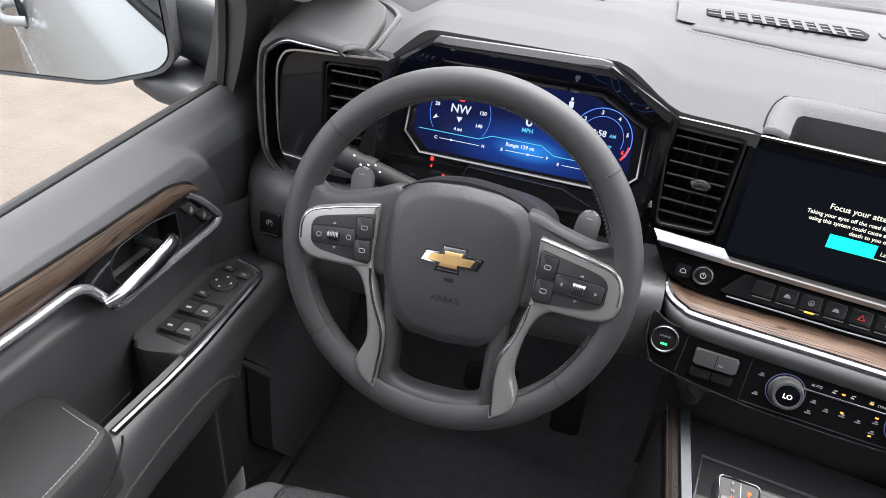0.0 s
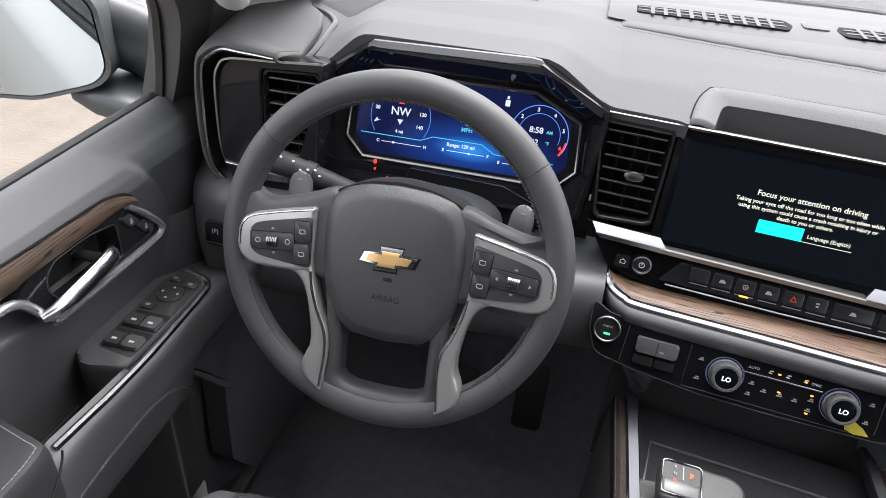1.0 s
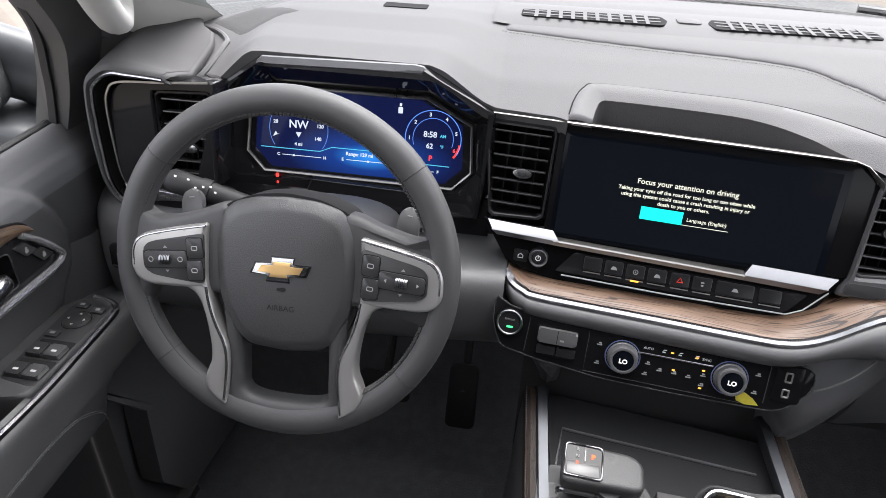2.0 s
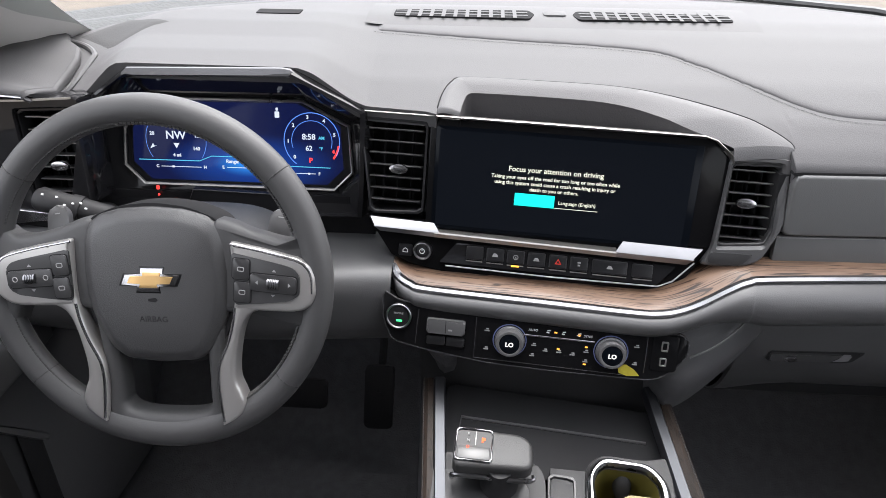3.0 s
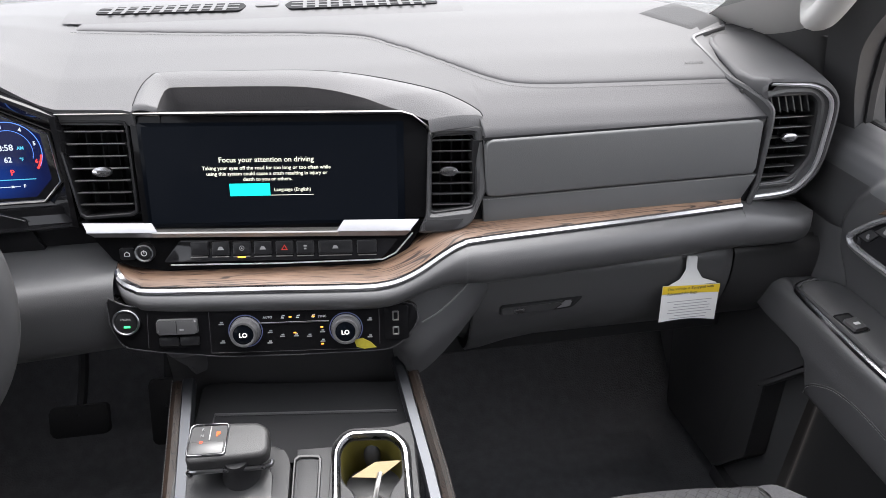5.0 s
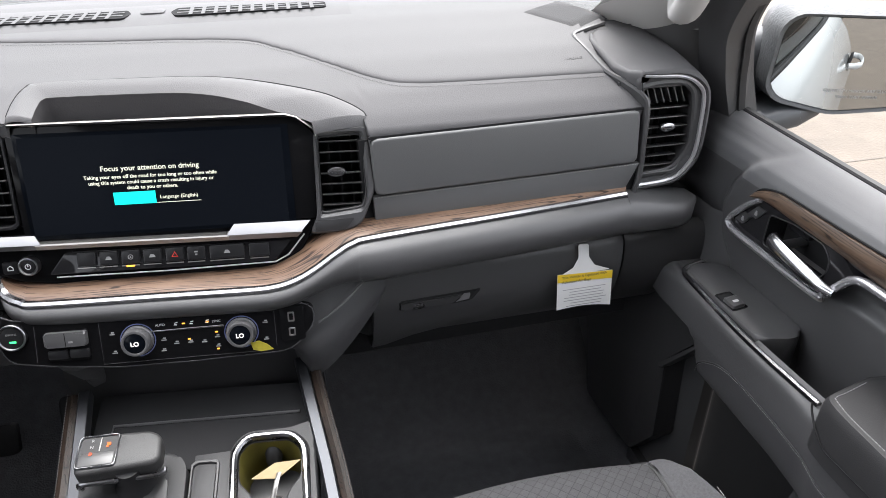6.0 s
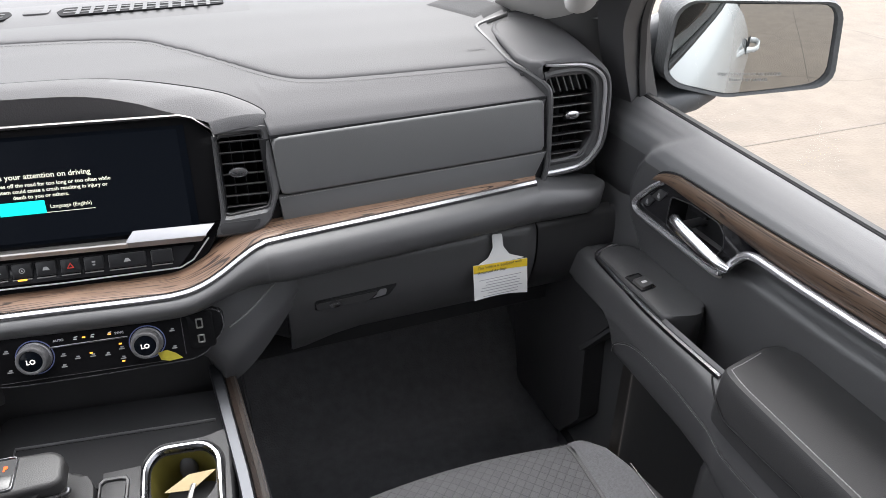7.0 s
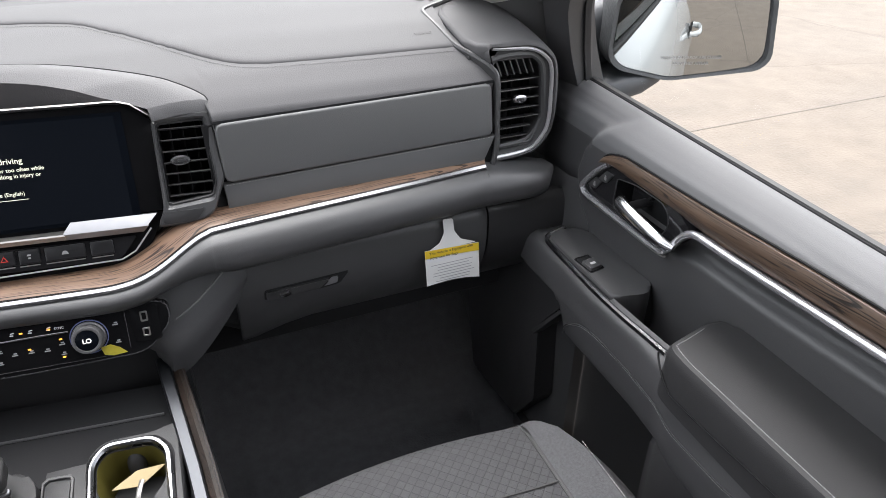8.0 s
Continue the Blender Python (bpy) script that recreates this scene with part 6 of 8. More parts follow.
# leather covered lower frame round the opening
bm = bmesh.new()
half_o = [(-0.066, -0.045), (-0.062, -0.080), (-0.058, -0.125), (-0.062, -0.160), (-0.038, -0.174), (0.004, -0.179)]
half_i = [(-0.040, -0.050), (-0.0420, -0.085), (-0.0425, -0.125), (-0.0410, -0.144), (-0.026, -0.1520), (0.004, -0.1540)]
outer = curve([V(x, y, 0) for x, y in half_o + mir(half_o[-2::-1], -1)], 8)
inner = curve([V(x, y, 0) for x, y in half_i + mir(half_i[-2::-1], -1)], 8)
grid(bm, [[FW @ V(*(a.lerp(b, k))[:2], h) for k, h in ((0, -0.014), (0, 0.003), (0.08, 0.0078), (0.25, 0.0098), (0.55, 0.0098), (0.75, 0.0088), (0.90, 0.0055), (0.98, 0.001), (1, -0.004), (1, -0.016))] for a, b in zip(outer, inner)])
part("lower_frame", bm, LEATHER, wheel, "black leather lower frame", sharp=60)

# column shroud and stalk
col = thing("steering_column", (-0.44, 0.60, 0.72), "charcoal steering column shroud", "steering column")
bm = bmesh.new()
rows = []
for k in np.linspace(0, 1, 9):
    y = 0.50 + 0.13 * k
    w, h, z = 0.068 + 0.026 * k, 0.048 + 0.002 * k, 0.724
    rows.append([V(-0.437 + w * math.copysign(abs(math.cos(a)) ** 0.7, math.cos(a)), y, z + h * math.copysign(abs(math.sin(a)) ** 0.7, math.sin(a))) for a in np.linspace(0, 2 * math.pi, 33)[:-1]])
vs = grid(bm, rows, close_v=True)
bm.faces.new(vs[0])
part("shroud", bm, PADLOW, col)
STALKM = mat("matt_black_stalk", (0.016, 0.016, 0.017), 0.55, vary=0.1, vary_size=0.02, spec=0.25)
stalk = thing("stalk", (-0.50, 0.55, 0.80), "black wiper and signal stalk with white symbols", "stalk")
bm = bmesh.new()
a, b = V(-0.495, 0.560, 0.775), V(-0.622, 0.560, 0.808)
sp = [a.lerp(b, k) for k in (0, 0.2, 0.4, 0.6, 0.8, 0.95, 1.0)]
sweep(bm, sp, oval(0.0140, 0.0115, 14), up=(0, -0.6, 0.8), scale=lambda k: 0.9 + 0.25 * k if k < 0.97 else 0.8)
part("lever", bm, STALKM, stalk)
bm = bmesh.new()
sweep(bm, [a.lerp(b, 0.58), a.lerp(b, 0.68)], oval(0.0160, 0.0132, 18), up=(0, -0.6, 0.8))
part("twist_ring", bm, STALKM, stalk, "knurled twist ring")
SF = basis(a.lerp(b, 0.80) + V(0, -0.010, 0.0115), (b - a) * -1, (0, 0.75, 0.6))
for x, y in ((-0.010, 0.002), (0.006, 0.003), (0.026, 0.0), (0.034, 0.003), (0.042, -0.002), (0.018, -0.004)):
    bm = bmesh.new()
    slab(bm, rounded(rect(0.0026, 0.002, x, y), 0.0006), SF, 0.0, 0.0020)
    part("symbol", bm, WHITEPRINT, stalk)
# brake and accelerator in the dark footwell
for x, w, h in ((-0.42, 0.10, 0.055), (-0.27, 0.055, 0.12)):
    o = thing("pedal", (x, 0.80, 0.25), "black rubber faced pedal in the footwell", "pedal", group="pedals")
    bm = bmesh.new()
    m = basis((x, 0.80, 0.28), (1, 0, 0), (0, 0.5, 0.86))
    slab(bm, rounded(rect(w, h), 0.01), m, -0.012, 0.0, 0.004)
    part("pad", bm, SHADOW, o)
    bm = bmesh.new()
    sweep(bm, curve([V(x, 0.81, 0.28), V(x, 0.90, 0.36), V(x, 0.97, 0.52)], 4), oval(0.008, 0.012, 8))
    part("arm", bm, SHADOW, o)

# ---- front doors ----
DZ = (0.10, 0.50, 0.58, 0.62, 0.66, 0.69, 0.72, 0.765, 0.785, 0.805, 0.822, 0.834, 0.842)
DX = (0.800, 0.795, 0.790, 0.783, 0.776, 0.7715, 0.769, 0.766, 0.765, 0.769, 0.779, 0.791, 0.802)
STITCHMID = mat("mid_grey_thread", (0.24, 0.24, 0.24), 0.8)
ARMPAD = mat("armrest_leatherette", (0.025, 0.025, 0.026), 0.58, grain=0.22, grain_size=0.0011, vary=0.08, vary_size=0.06, spec=0.3, leather=True)


def belt(y):
    """Height of the window sill, which falls towards the rear."""
    return 0.8045 + 0.040 * y


def door_x(y, z):
    """Inner face of the door lining; the front of it falls away ahead of the bolster."""
    front = lerp1(z, (0.15, 0.55, 0.64, 0.67, 0.712, 0.751, 0.80, 0.827, 0.85), (0.52, 0.52, 0.547, 0.566, 0.570, 0.555, 0.516, 0.488, 0.465))
    d = y - front
    x = lerp1(z, DZ, DX) + 0.014 * smooth01(-0.010, 0.012, d) * smooth01(0.850, 0.815, z)
    # cup under the chrome moulding, behind the handle
    lo = lerp1(y, (-0.35, 0.05, 0.19, 0.30, 0.345), (0.728, 0.7185, 0.708, 0.7055, 0.698))
    x += 0.017 * smooth01(0.352, 0.334, y) * smooth01(lo - 0.004, lo + 0.010, z) * smooth01(0.752, 0.744, z)
    # pocket behind the pull handle
    x += 0.034 * smooth01(0.340, 0.352, y) * smooth01(0.474, 0.464, y) * smooth01(0.700, 0.708, z) * smooth01(0.760, 0.752, z)
    return x


def stem_mesh(Q):
    """Short post that carries the pull handle."""
    bm = bmesh.new()
    sweep(bm, [Q(0.800, 0.425, 0.724), Q(0.752, 0.425, 0.723)], oval(0.007, 0.006, 10), up=(0, 0, 1))
    return bm


def arm_low(y):
    """Lower edge of the armrest body: high at the front, deeper behind the stitched seam."""
    return 0.486 + 0.062 * smooth01(0.465, 0.490, y)


def arm_face(y):
    """Inner face of the armrest body."""
    return lerp1(y, (-0.35, 0.10, 0.20, 0.24, 0.30, 0.46, 0.57, 0.62), (0.672, 0.676, 0.682, 0.694, 0.699, 0.700, 0.700, 0.705))


def front_door(s):
    side = "driver's" if s < 0 else "passenger's"
    door = thing("car_door", (s * 0.80, 0.1, 0.2), "closed charcoal %s door with oak strip and chrome pull" % side, "car door", group="front doors")
    oy, oz = (-0.018, 0.005) if s < 0 else (0.0, 0.0)

    def Q(x, y, z):
        return V(s * x, y + oy, z + oz)

    def K(x, y, z):
        return V(s * x, y, z + oz)

    def plane(x, y, z, up=(0, 0, 1)):
        # v up, the normal into the cabin
        return basis(Q(x, y, z), (0, -1, 0) if s > 0 else (0, 1, 0), up)

    def yz(pts, y0, z0):
        return [((-s) * (y - y0) if s > 0 else (y - y0), z - z0) for y, z in pts]

    def sill(z, y):
        return z if z < 0.785 else 0.785 + (z - 0.785) * (belt(y) - 0.785) / 0.057

    bm = bmesh.new()
    ys = list(np.linspace(0.72, 0.60, 8)) + list(np.linspace(0.592, 0.28, 66)) + list(np.linspace(0.27, -0.36, 26))
    zs = list(np.linspace(0.10, 0.62, 14)) + list(np.linspace(0.630, 0.842, 54))
    grid(bm, [[Q(door_x(y, z), y, sill(z, y)) for z in zs if z > 0.768] + [Q(0.810, y, belt(y) + 0.0025), Q(0.8165, y, belt(y) + 0.002), Q(0.8175, y, belt(y) - 0.006)] for y in ys])
    part("upper_lining", bm, DOORMAT, door, "soft-touch upper door lining with daylight painted into its tone", sharp=55)
    bm = bmesh.new()
    grid(bm, [[Q(door_x(y, z), y, z) for z in zs if 0.50 < z < 0.7725] for y in ys])
    part("lining", bm, DOORLOW, door, "charcoal moulded door lining", sharp=55)
    bm = bmesh.new()
    grid(bm, [[Q(door_x(y, z) - 0.001, y, z) for z in zs if z < 0.56] for y in ys if y < 0.60])
    part("lower_lining", bm, DARK, door, "black moulded lower door lining", sharp=55)
    # belt seal and window frame
    bm = bmesh.new()
    sweep(bm, [Q(0.8235, y, belt(y) + 0.0005) for y in np.linspace(0.66, -0.36, 14)], [(-0.0055, -0.008), (0.0055, -0.008), (0.0055, 0.001), (0.004, 0.003), (-0.002, 0.004), (-0.0055, 0.001)])
    part("belt_seal", bm, RUBBER, door, "black window seal")
    bm = bmesh.new()
    sweep(bm, [Q(0.8150, y, belt(y) + 0.0024) for y in np.linspace(0.64, -0.36, 14)], oval(0.0018, 0.0014, 6))
    part("belt_gap", bm, SHADOW, door, "dark gap beside the window seal")
    bm = bmesh.new()
    sweep(bm, curve([K(0.822, 0.656, 0.815), K(0.793, 0.655, 0.90), K(0.768, 0.625, 0.985), K(0.737, 0.49, 1.13), K(0.700, 0.28, 1.34), K(0.688, 0.12, 1.40), K(0.685, -0.10, 1.415), K(0.685, -0.36, 1.41)], 10), [(-0.022, -0.030), (0.022, -0.030), (0.026, 0.030), (-0.022, 0.040)], up=(0, 1, 0))
    part("window_frame", bm, PADLOW, door, "charcoal window frame", sharp=75)
    for nm, off, mt in (("frame_seal", 0.0, RUBBER), ("frame_lip", 0.012, SWITCH)):
        bm = bmesh.new()
        sweep(bm, curve([K(0.812 - off * 0.5, 0.628 + off, 0.830), K(0.799 - off * 0.5, 0.626 + off, 0.90), K(0.780 - off * 0.5, 0.597 + off, 0.985), K(0.749 - off * 0.5, 0.462 + off, 1.13), K(0.712 - off * 0.5, 0.25 + off, 1.34)], 10), [(-0.005, -0.006), (0.005, -0.006), (0.005, 0.005), (0.0, 0.007), (-0.005, 0.005)], up=(0, 1, 0))
        part(nm, bm, mt, door, "black rubber glass channel", sharp=75)
    bm = bmesh.new()
    rows = []
    for k in np.linspace(0, 1, 6):
        y1 = lerp1(0.845 + 0.55 * k, (0.845, 0.955, 1.12, 1.34, 1.40), (0.625, 0.612, 0.47, 0.25, 0.12))
        rows.append([K(0.818 - 0.120 * k ** 1.15, y1 * (1 - t) - 0.36 * t, belt(y1 * (1 - t) - 0.36 * t) * (1 - k) + 1.395 * k) for t in np.linspace(0, 1, 6)])
    grid(bm, rows)
    ob = part("window_glass", bm, SIDEPANE, door, "clear side window glass")
    ob.visible_shadow = False
    # outer skin
    bm = bmesh.new()
    rows = []
    for y in np.linspace(0.74, -0.42, 12):
        top = belt(y) - 0.83
        rows.append([K(0.822, y, 0.826 + top)] + [K(lerp1(z, (-0.28, 0.0, 0.30, 0.52, 0.56, 0.66, 0.75, 0.80, 0.82), (0.97, 1.005, 1.0, 0.985, 0.970, 0.945, 0.905, 0.858, 0.830)), y, z + top * smooth01(0.5, 0.8, z)) for z in (0.82, 0.80, 0.75, 0.66, 0.60, 0.56, 0.54, 0.52, 0.42, 0.30, 0.15, 0.0, -0.14, -0.28)])
    grid(bm, rows)
    skin = part("outer_skin", bm, WHITEPAINT, door, "white painted outer door skin")
    bm = bmesh.new()
    sweep(bm, curve([K(0.962, -0.245, 0.60), K(1.005, -0.265, 0.602), K(1.012, -0.33, 0.602), K(0.998, -0.385, 0.60), K(0.962, -0.395, 0.60)], 5), oval(0.010, 0.014, 12))
    part("outer_handle", bm, WHITEPAINT, skin, "white outer pull handle")
    bm = bmesh.new()
    lathe(bm, basis(K(0.955, -0.31, 0.60), (0, -s, 0) if s > 0 else (0, 1, 0), (0, 0, 1)) @ Matrix.Diagonal((1.4, 1, 1, 1)), [(0.040, -0.012), (0.034, -0.002)], 24)
    part("handle_cup", bm, SHADOW, skin)
    # oak strip: rounded nose, broad behind the handle
    bm = bmesh.new()
    up_e = curve([V(0.502, 0.757, 0), V(0.497, 0.7645, 0), V(0.484, 0.773, 0), V(0.4585, 0.7805, 0), V(0.434, 0.7825, 0), V(0.346, 0.7835, 0), V(0.254, 0.786, 0), V(0.178, 0.7885, 0), V(0.075, 0.791, 0), V(-0.35, 0.800, 0)], 6)
    lo_e = curve([V(0.500, 0.7555, 0), V(0.492, 0.7575, 0), V(0.477, 0.7610, 0), V(0.450, 0.7610, 0), V(0.426, 0.7600, 0), V(0.345, 0.7590, 0), V(0.262, 0.7545, 0), V(0.170, 0.7585, 0), V(0.075, 0.762, 0), V(-0.35, 0.775, 0)], 6)
    rows = []
    for a, b in zip(up_e, lo_e):
        y = (a.x + b.x) / 2
        rows.append([Q(door_x(y, a.y) + 0.003, a.x, a.y)] + [Q(0.7640 - 0.0065 * math.sin(math.pi * (0.14 + 0.74 * k)), a.x * (1 - k) + b.x * k, a.y * (1 - k) + b.y * k) for k in (0.02, 0.12, 0.28, 0.45, 0.62, 0.8, 0.98)] + [Q(0.772, b.x, b.y)])
    strip(bm, rows)
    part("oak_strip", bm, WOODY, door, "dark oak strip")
    bm = bmesh.new()
    sweep(bm, [Q(door_x(p.x, p.y) - 0.0002, p.x, p.y + 0.0014) for p in up_e], oval(0.0013, 0.0016, 6), up=Q(-1, 0, 0) - Q(0, 0, 0))
    part("oak_gap", bm, SHADOW, door, "dark gap above the oak")
    # chrome moulding: drops to the handle at its front, then runs back under the oak
    bm = bmesh.new()
    path = curve([Q(0.762, 0.346, 0.699), Q(0.760, 0.337, 0.709), Q(0.759, 0.324, 0.729), Q(0.758, 0.312, 0.7425), Q(0.758, 0.298, 0.749), Q(0.758, 0.275, 0.7500), Q(0.758, 0.2385, 0.7505), Q(0.758, 0.162, 0.7535), Q(0.758, 0.075, 0.757), Q(0.758, -0.35, 0.770)], 6)
    sweep(bm, path, oval(0.0052, 0.0050, 12), up=Q(-1, 0, 0) - Q(0, 0, 0), scale=lambda k: 0.55 + 0.45 * smooth01(0.0, 0.09, k))
    part("chrome_moulding", bm, DOORCHROME, door, "chrome moulding below the oak")
    # handle bezel: gloss black plate with a pocket, chrome round its front and foot
    F = plane(0.765, 0.44, 0.72)
    bm = bmesh.new()
    o = loop(rounded(yz([(0.484, 0.7590), (0.530, 0.711), (0.527, 0.699), (0.515, 0.697), (0.352, 0.696), (0.338, 0.710), (0.312, 0.742), (0.34, 0.760), (0.426, 0.761)], 0.44, 0.72), 0.003), 84)
    i = loop(rounded(yz([(0.462, 0.748), (0.462, 0.704), (0.366, 0.704), (0.352, 0.728), (0.354, 0.744), (0.368, 0.7555), (0.42, 0.7560)], 0.44, 0.72), 0.006), 84)
    k = min(range(84), key=lambda j: (i[j] - o[0]).length)
    i = i[k:] + i[:k]
    ring(bm, o, i, F, -0.02, 0.001, 0.0015, -0.03)
    bez = part("handle_bezel", bm, GLOSS, door, "piano black handle bezel")
    bm = bmesh.new()
    slab(bm, i, F, -0.036, -0.030)
    part("pocket", bm, SHADOW, bez)
    bm = bmesh.new()
    sweep(bm, [F @ V(*p, 0.0012) for p in i], oval(0.0009, 0.0009, 6), up=F.col[2].xyz, closed=True)
    part("pocket_rim", bm, SWITCH, bez, "thin satin pocket rim")
    bm = bmesh.new()
    slab(bm, rounded(yz([(0.404, 0.752), (0.440, 0.7535), (0.440, 0.738), (0.404, 0.738)], 0.44, 0.72), 0.002), F, -0.03, -0.012, 0.002)
    part("pocket_block", bm, GLOSS, bez)
    for nm, dx, r, dz in (("bezel_chrome", 0.0, 0.0042, 0.0), ("bezel_line", 0.004, 0.0016, -0.0085)):
        bm = bmesh.new()
        fr = curve([Q(0.762 + dx, 0.4826 + dz * 0.5, 0.7600 - abs(dz) * 0.3), Q(0.761 + dx, 0.506 - dz * 0.5, 0.7400), Q(0.760 + dx, 0.5315 - dz * 0.6, 0.7095), Q(0.760 + dx, 0.529 - dz, 0.700 + dz * 0.7), Q(0.760 + dx, 0.514, 0.6962 + dz), Q(0.760 + dx, 0.45, 0.6955 + dz), Q(0.761 + dx, 0.362, 0.6945 + dz), Q(0.762 + dx, 0.346, 0.699 + dz)], 6)
        sweep(bm, fr, oval(r, r * 1.15, 8), up=Q(-1, 0, 0) - Q(0, 0, 0))
        part(nm, bm, DOORCHROME if dz == 0 else SILVER, door, "chrome edge of the handle bezel")
    bm = bmesh.new()
    hp = curve([Q(0.7535, 0.436, 0.7275), Q(0.748, 0.428, 0.7290), Q(0.7455, 0.41, 0.7275), Q(0.7455, 0.375, 0.7225), Q(0.7475, 0.345, 0.7180), Q(0.754, 0.326, 0.7155)], 6)
    sweep(bm, hp, oval(0.0100, 0.0070, 16), up=Q(-1, 0, 0.35) - Q(0, 0, 0), scale=lambda k: 0.6 + 0.4 * smooth01(0.0, 0.04, k) - 0.45 * smooth01(0.65, 1.0, k))
    part("pull_handle", bm, CHROME, door, "chrome inner pull handle", sharp=50)
    part("handle_stem", stem_mesh(Q), DARK, door)
    for a in (0, 1):
        cy, cz = 0.4815 + 0.0225 * a, 0.7385 - 0.0190 * a
        bm = bmesh.new()
        slab(bm, rounded(yz([(cy - 0.0125, cz + 0.0105), (cy + 0.0035, cz + 0.0105), (cy + 0.0190, cz - 0.0075), (cy + 0.001, cz - 0.0075)], 0.44, 0.72), 0.0015), F, 0.0, 0.0035, 0.001)
        lb = part("lock_button", bm, SWITCH, door, "black lock button")
        bm = bmesh.new()
        u = yz([(cy + 0.003, cz - 0.001)], 0.44, 0.72)[0]
        slab(bm, rounded(rect(0.0050, 0.0042, *u), 0.001), F, 0.003, 0.0041)
        slab(bm, rounded(rect(0.003, 0.003, u[0], u[1] + 0.0035), 0.001), F, 0.003, 0.0041)
        part("symbol", bm, GREYPRINT, lb)
    # armrest body: shelf with switch panel, deep well, stitched inner face
    bm = bmesh.new()
    ysec = [0.625, 0.618, 0.60, 0.57, 0.53, 0.49, 0.482, 0.475, 0.465, 0.45, 0.40, 0.376, 0.372, 0.36, 0.30, 0.262, 0.254, 0.248, 0.236, 0.222, 0.21, 0.19, 0.1, 0.0, -0.15, -0.35]
    rows = []

    def chrome_x(y):
        return lerp1(y, (0.24, 0.34, 0.40, 0.507, 0.54, 0.56), (0.712, 0.7055, 0.7045, 0.709, 0.713, 0.716))

    for y in ysec:
        f = smooth01(0.628, 0.585, y)
        g = smooth01(0.262, 0.205, y)
        cx = chrome_x(y) * (1 - g) + 0.690 * g
        fx = arm_face(y)
        deep = 0.085 if 0.250 < y < 0.374 else 0.0
        lo, fall = arm_low(y), 0.022 * (1 - f)
        rows.append([Q(0.800, y, 0.606 - deep), Q(cx + 0.018, y, 0.613 - deep - fall), Q(cx + 0.014, y, 0.6125 - fall), Q(cx + 0.004, y, 0.6140 - fall), Q(cx - 0.004, y, 0.6115 - fall), Q(min(cx - 0.008, fx + 0.002), y, 0.603 - fall), Q(fx - 0.0005, y, 0.580), Q(fx, y, 0.557), Q(fx + 0.002, y, max(0.545, lo + 0.006)), Q(fx + 0.006, y, lo + 0.010 + 0.35 * (0.548 - lo)), Q(fx + 0.014, y, lo + 0.002), Q(fx + 0.028, y, lo - 0.003), Q(0.775, y, lo - 0.004)])
    grid(bm, [curve(r, 3) for r in rows])
    part("armrest_body", bm, DOORLOW, door, sharp=60)
    bm = bmesh.new()
    cs_ = curve([Q(0.757, 0.560, 0.6175), Q(0.738, 0.5565, 0.617), Q(0.722, 0.551, 0.6165), Q(0.714, 0.541, 0.616)] + [Q(chrome_x(y) + 0.0015, y, 0.6155) for y in (0.51, 0.46, 0.40, 0.34, 0.30, 0.258)], 6)
    sweep(bm, cs_, [(-0.0042, -0.002), (-0.0034, 0.0024), (0.0, 0.0036), (0.0034, 0.0024), (0.0042, -0.002)])
    part("armrest_chrome", bm, CHROME, door, "chrome line along the armrest", sharp=30)
    bm = bmesh.new()
    sweep(bm, [p + Q(0.0075, 0, 0) - Q(0, 0, 0) + V(0, 0, -0.001) for p in cs_ if p.y - oy < 0.53], oval(0.0012, 0.0012, 6))
    part("armrest_line", bm, SHADOW, door)
    # switch panel block ahead of the well
    T = basis(Q(0.75, 0.46, 0.615), (1, 0, 0), (0, 1, 0))

    def xy(pts):
        return [(s * (x - 0.75), y - 0.46) for x, y in pts]

    bm = bmesh.new()
    slab(bm, rounded(xy([(0.7145, 0.540), (0.729, 0.550), (0.757, 0.556), (0.786, 0.53), (0.786, 0.388), (0.774, 0.366), (0.757, 0.361), (0.7145, 0.372)]), 0.012), T, -0.06, 0.007, 0.005, 3)
    sw = part("switch_panel", bm, DOORLOW, door, "charcoal switch panel")
    if s > 0:
        bm = bmesh.new()
        ring(bm, loop(rounded(xy([(0.7155, 0.4715), (0.7415, 0.4735), (0.7445, 0.4340), (0.7185, 0.4300)]), 0.002), 24), loop(rounded(xy([(0.7175, 0.4690), (0.7395, 0.4710), (0.7420, 0.4365), (0.7205, 0.4330)]), 0.002), 24), T, 0.003, 0.0082, 0.0004)
        part("switch_surround", bm, GLOSS, sw)
        bm = bmesh.new()
        slab(bm, rounded(xy([(0.7180, 0.4685), (0.7390, 0.4705), (0.7400, 0.4560), (0.7195, 0.4535)]), 0.001), T, 0.0, 0.0076)
        part("switch_well", bm, SHADOW, sw)
        bm = bmesh.new()
        slab(bm, rounded(xy([(0.7190, 0.4560), (0.7405, 0.4585), (0.7415, 0.4370), (0.7208, 0.4340)]), 0.002), T, 0.0, 0.0125, 0.003, 3)
        b = part("window_switch", bm, PADLOW, sw, "grey window switch")
        bm = bmesh.new()
        slab(bm, rounded(xy([(0.7265, 0.4470), (0.7350, 0.4480), (0.7355, 0.4435), (0.7270, 0.4425)]), 0.001), T, 0.0115, 0.0130)
        part("symbol", bm, WHITEPRINT, b)
    else:
        bm = bmesh.new()
        slab(bm, rounded(xy([(0.7155, 0.536), (0.7300, 0.546), (0.7560, 0.551), (0.7690, 0.535), (0.7660, 0.392), (0.7155, 0.385)]), 0.008), T, 0.002, 0.0076, 0.0006)
        part("switch_plate", bm, DARK, sw, "black switch plate")
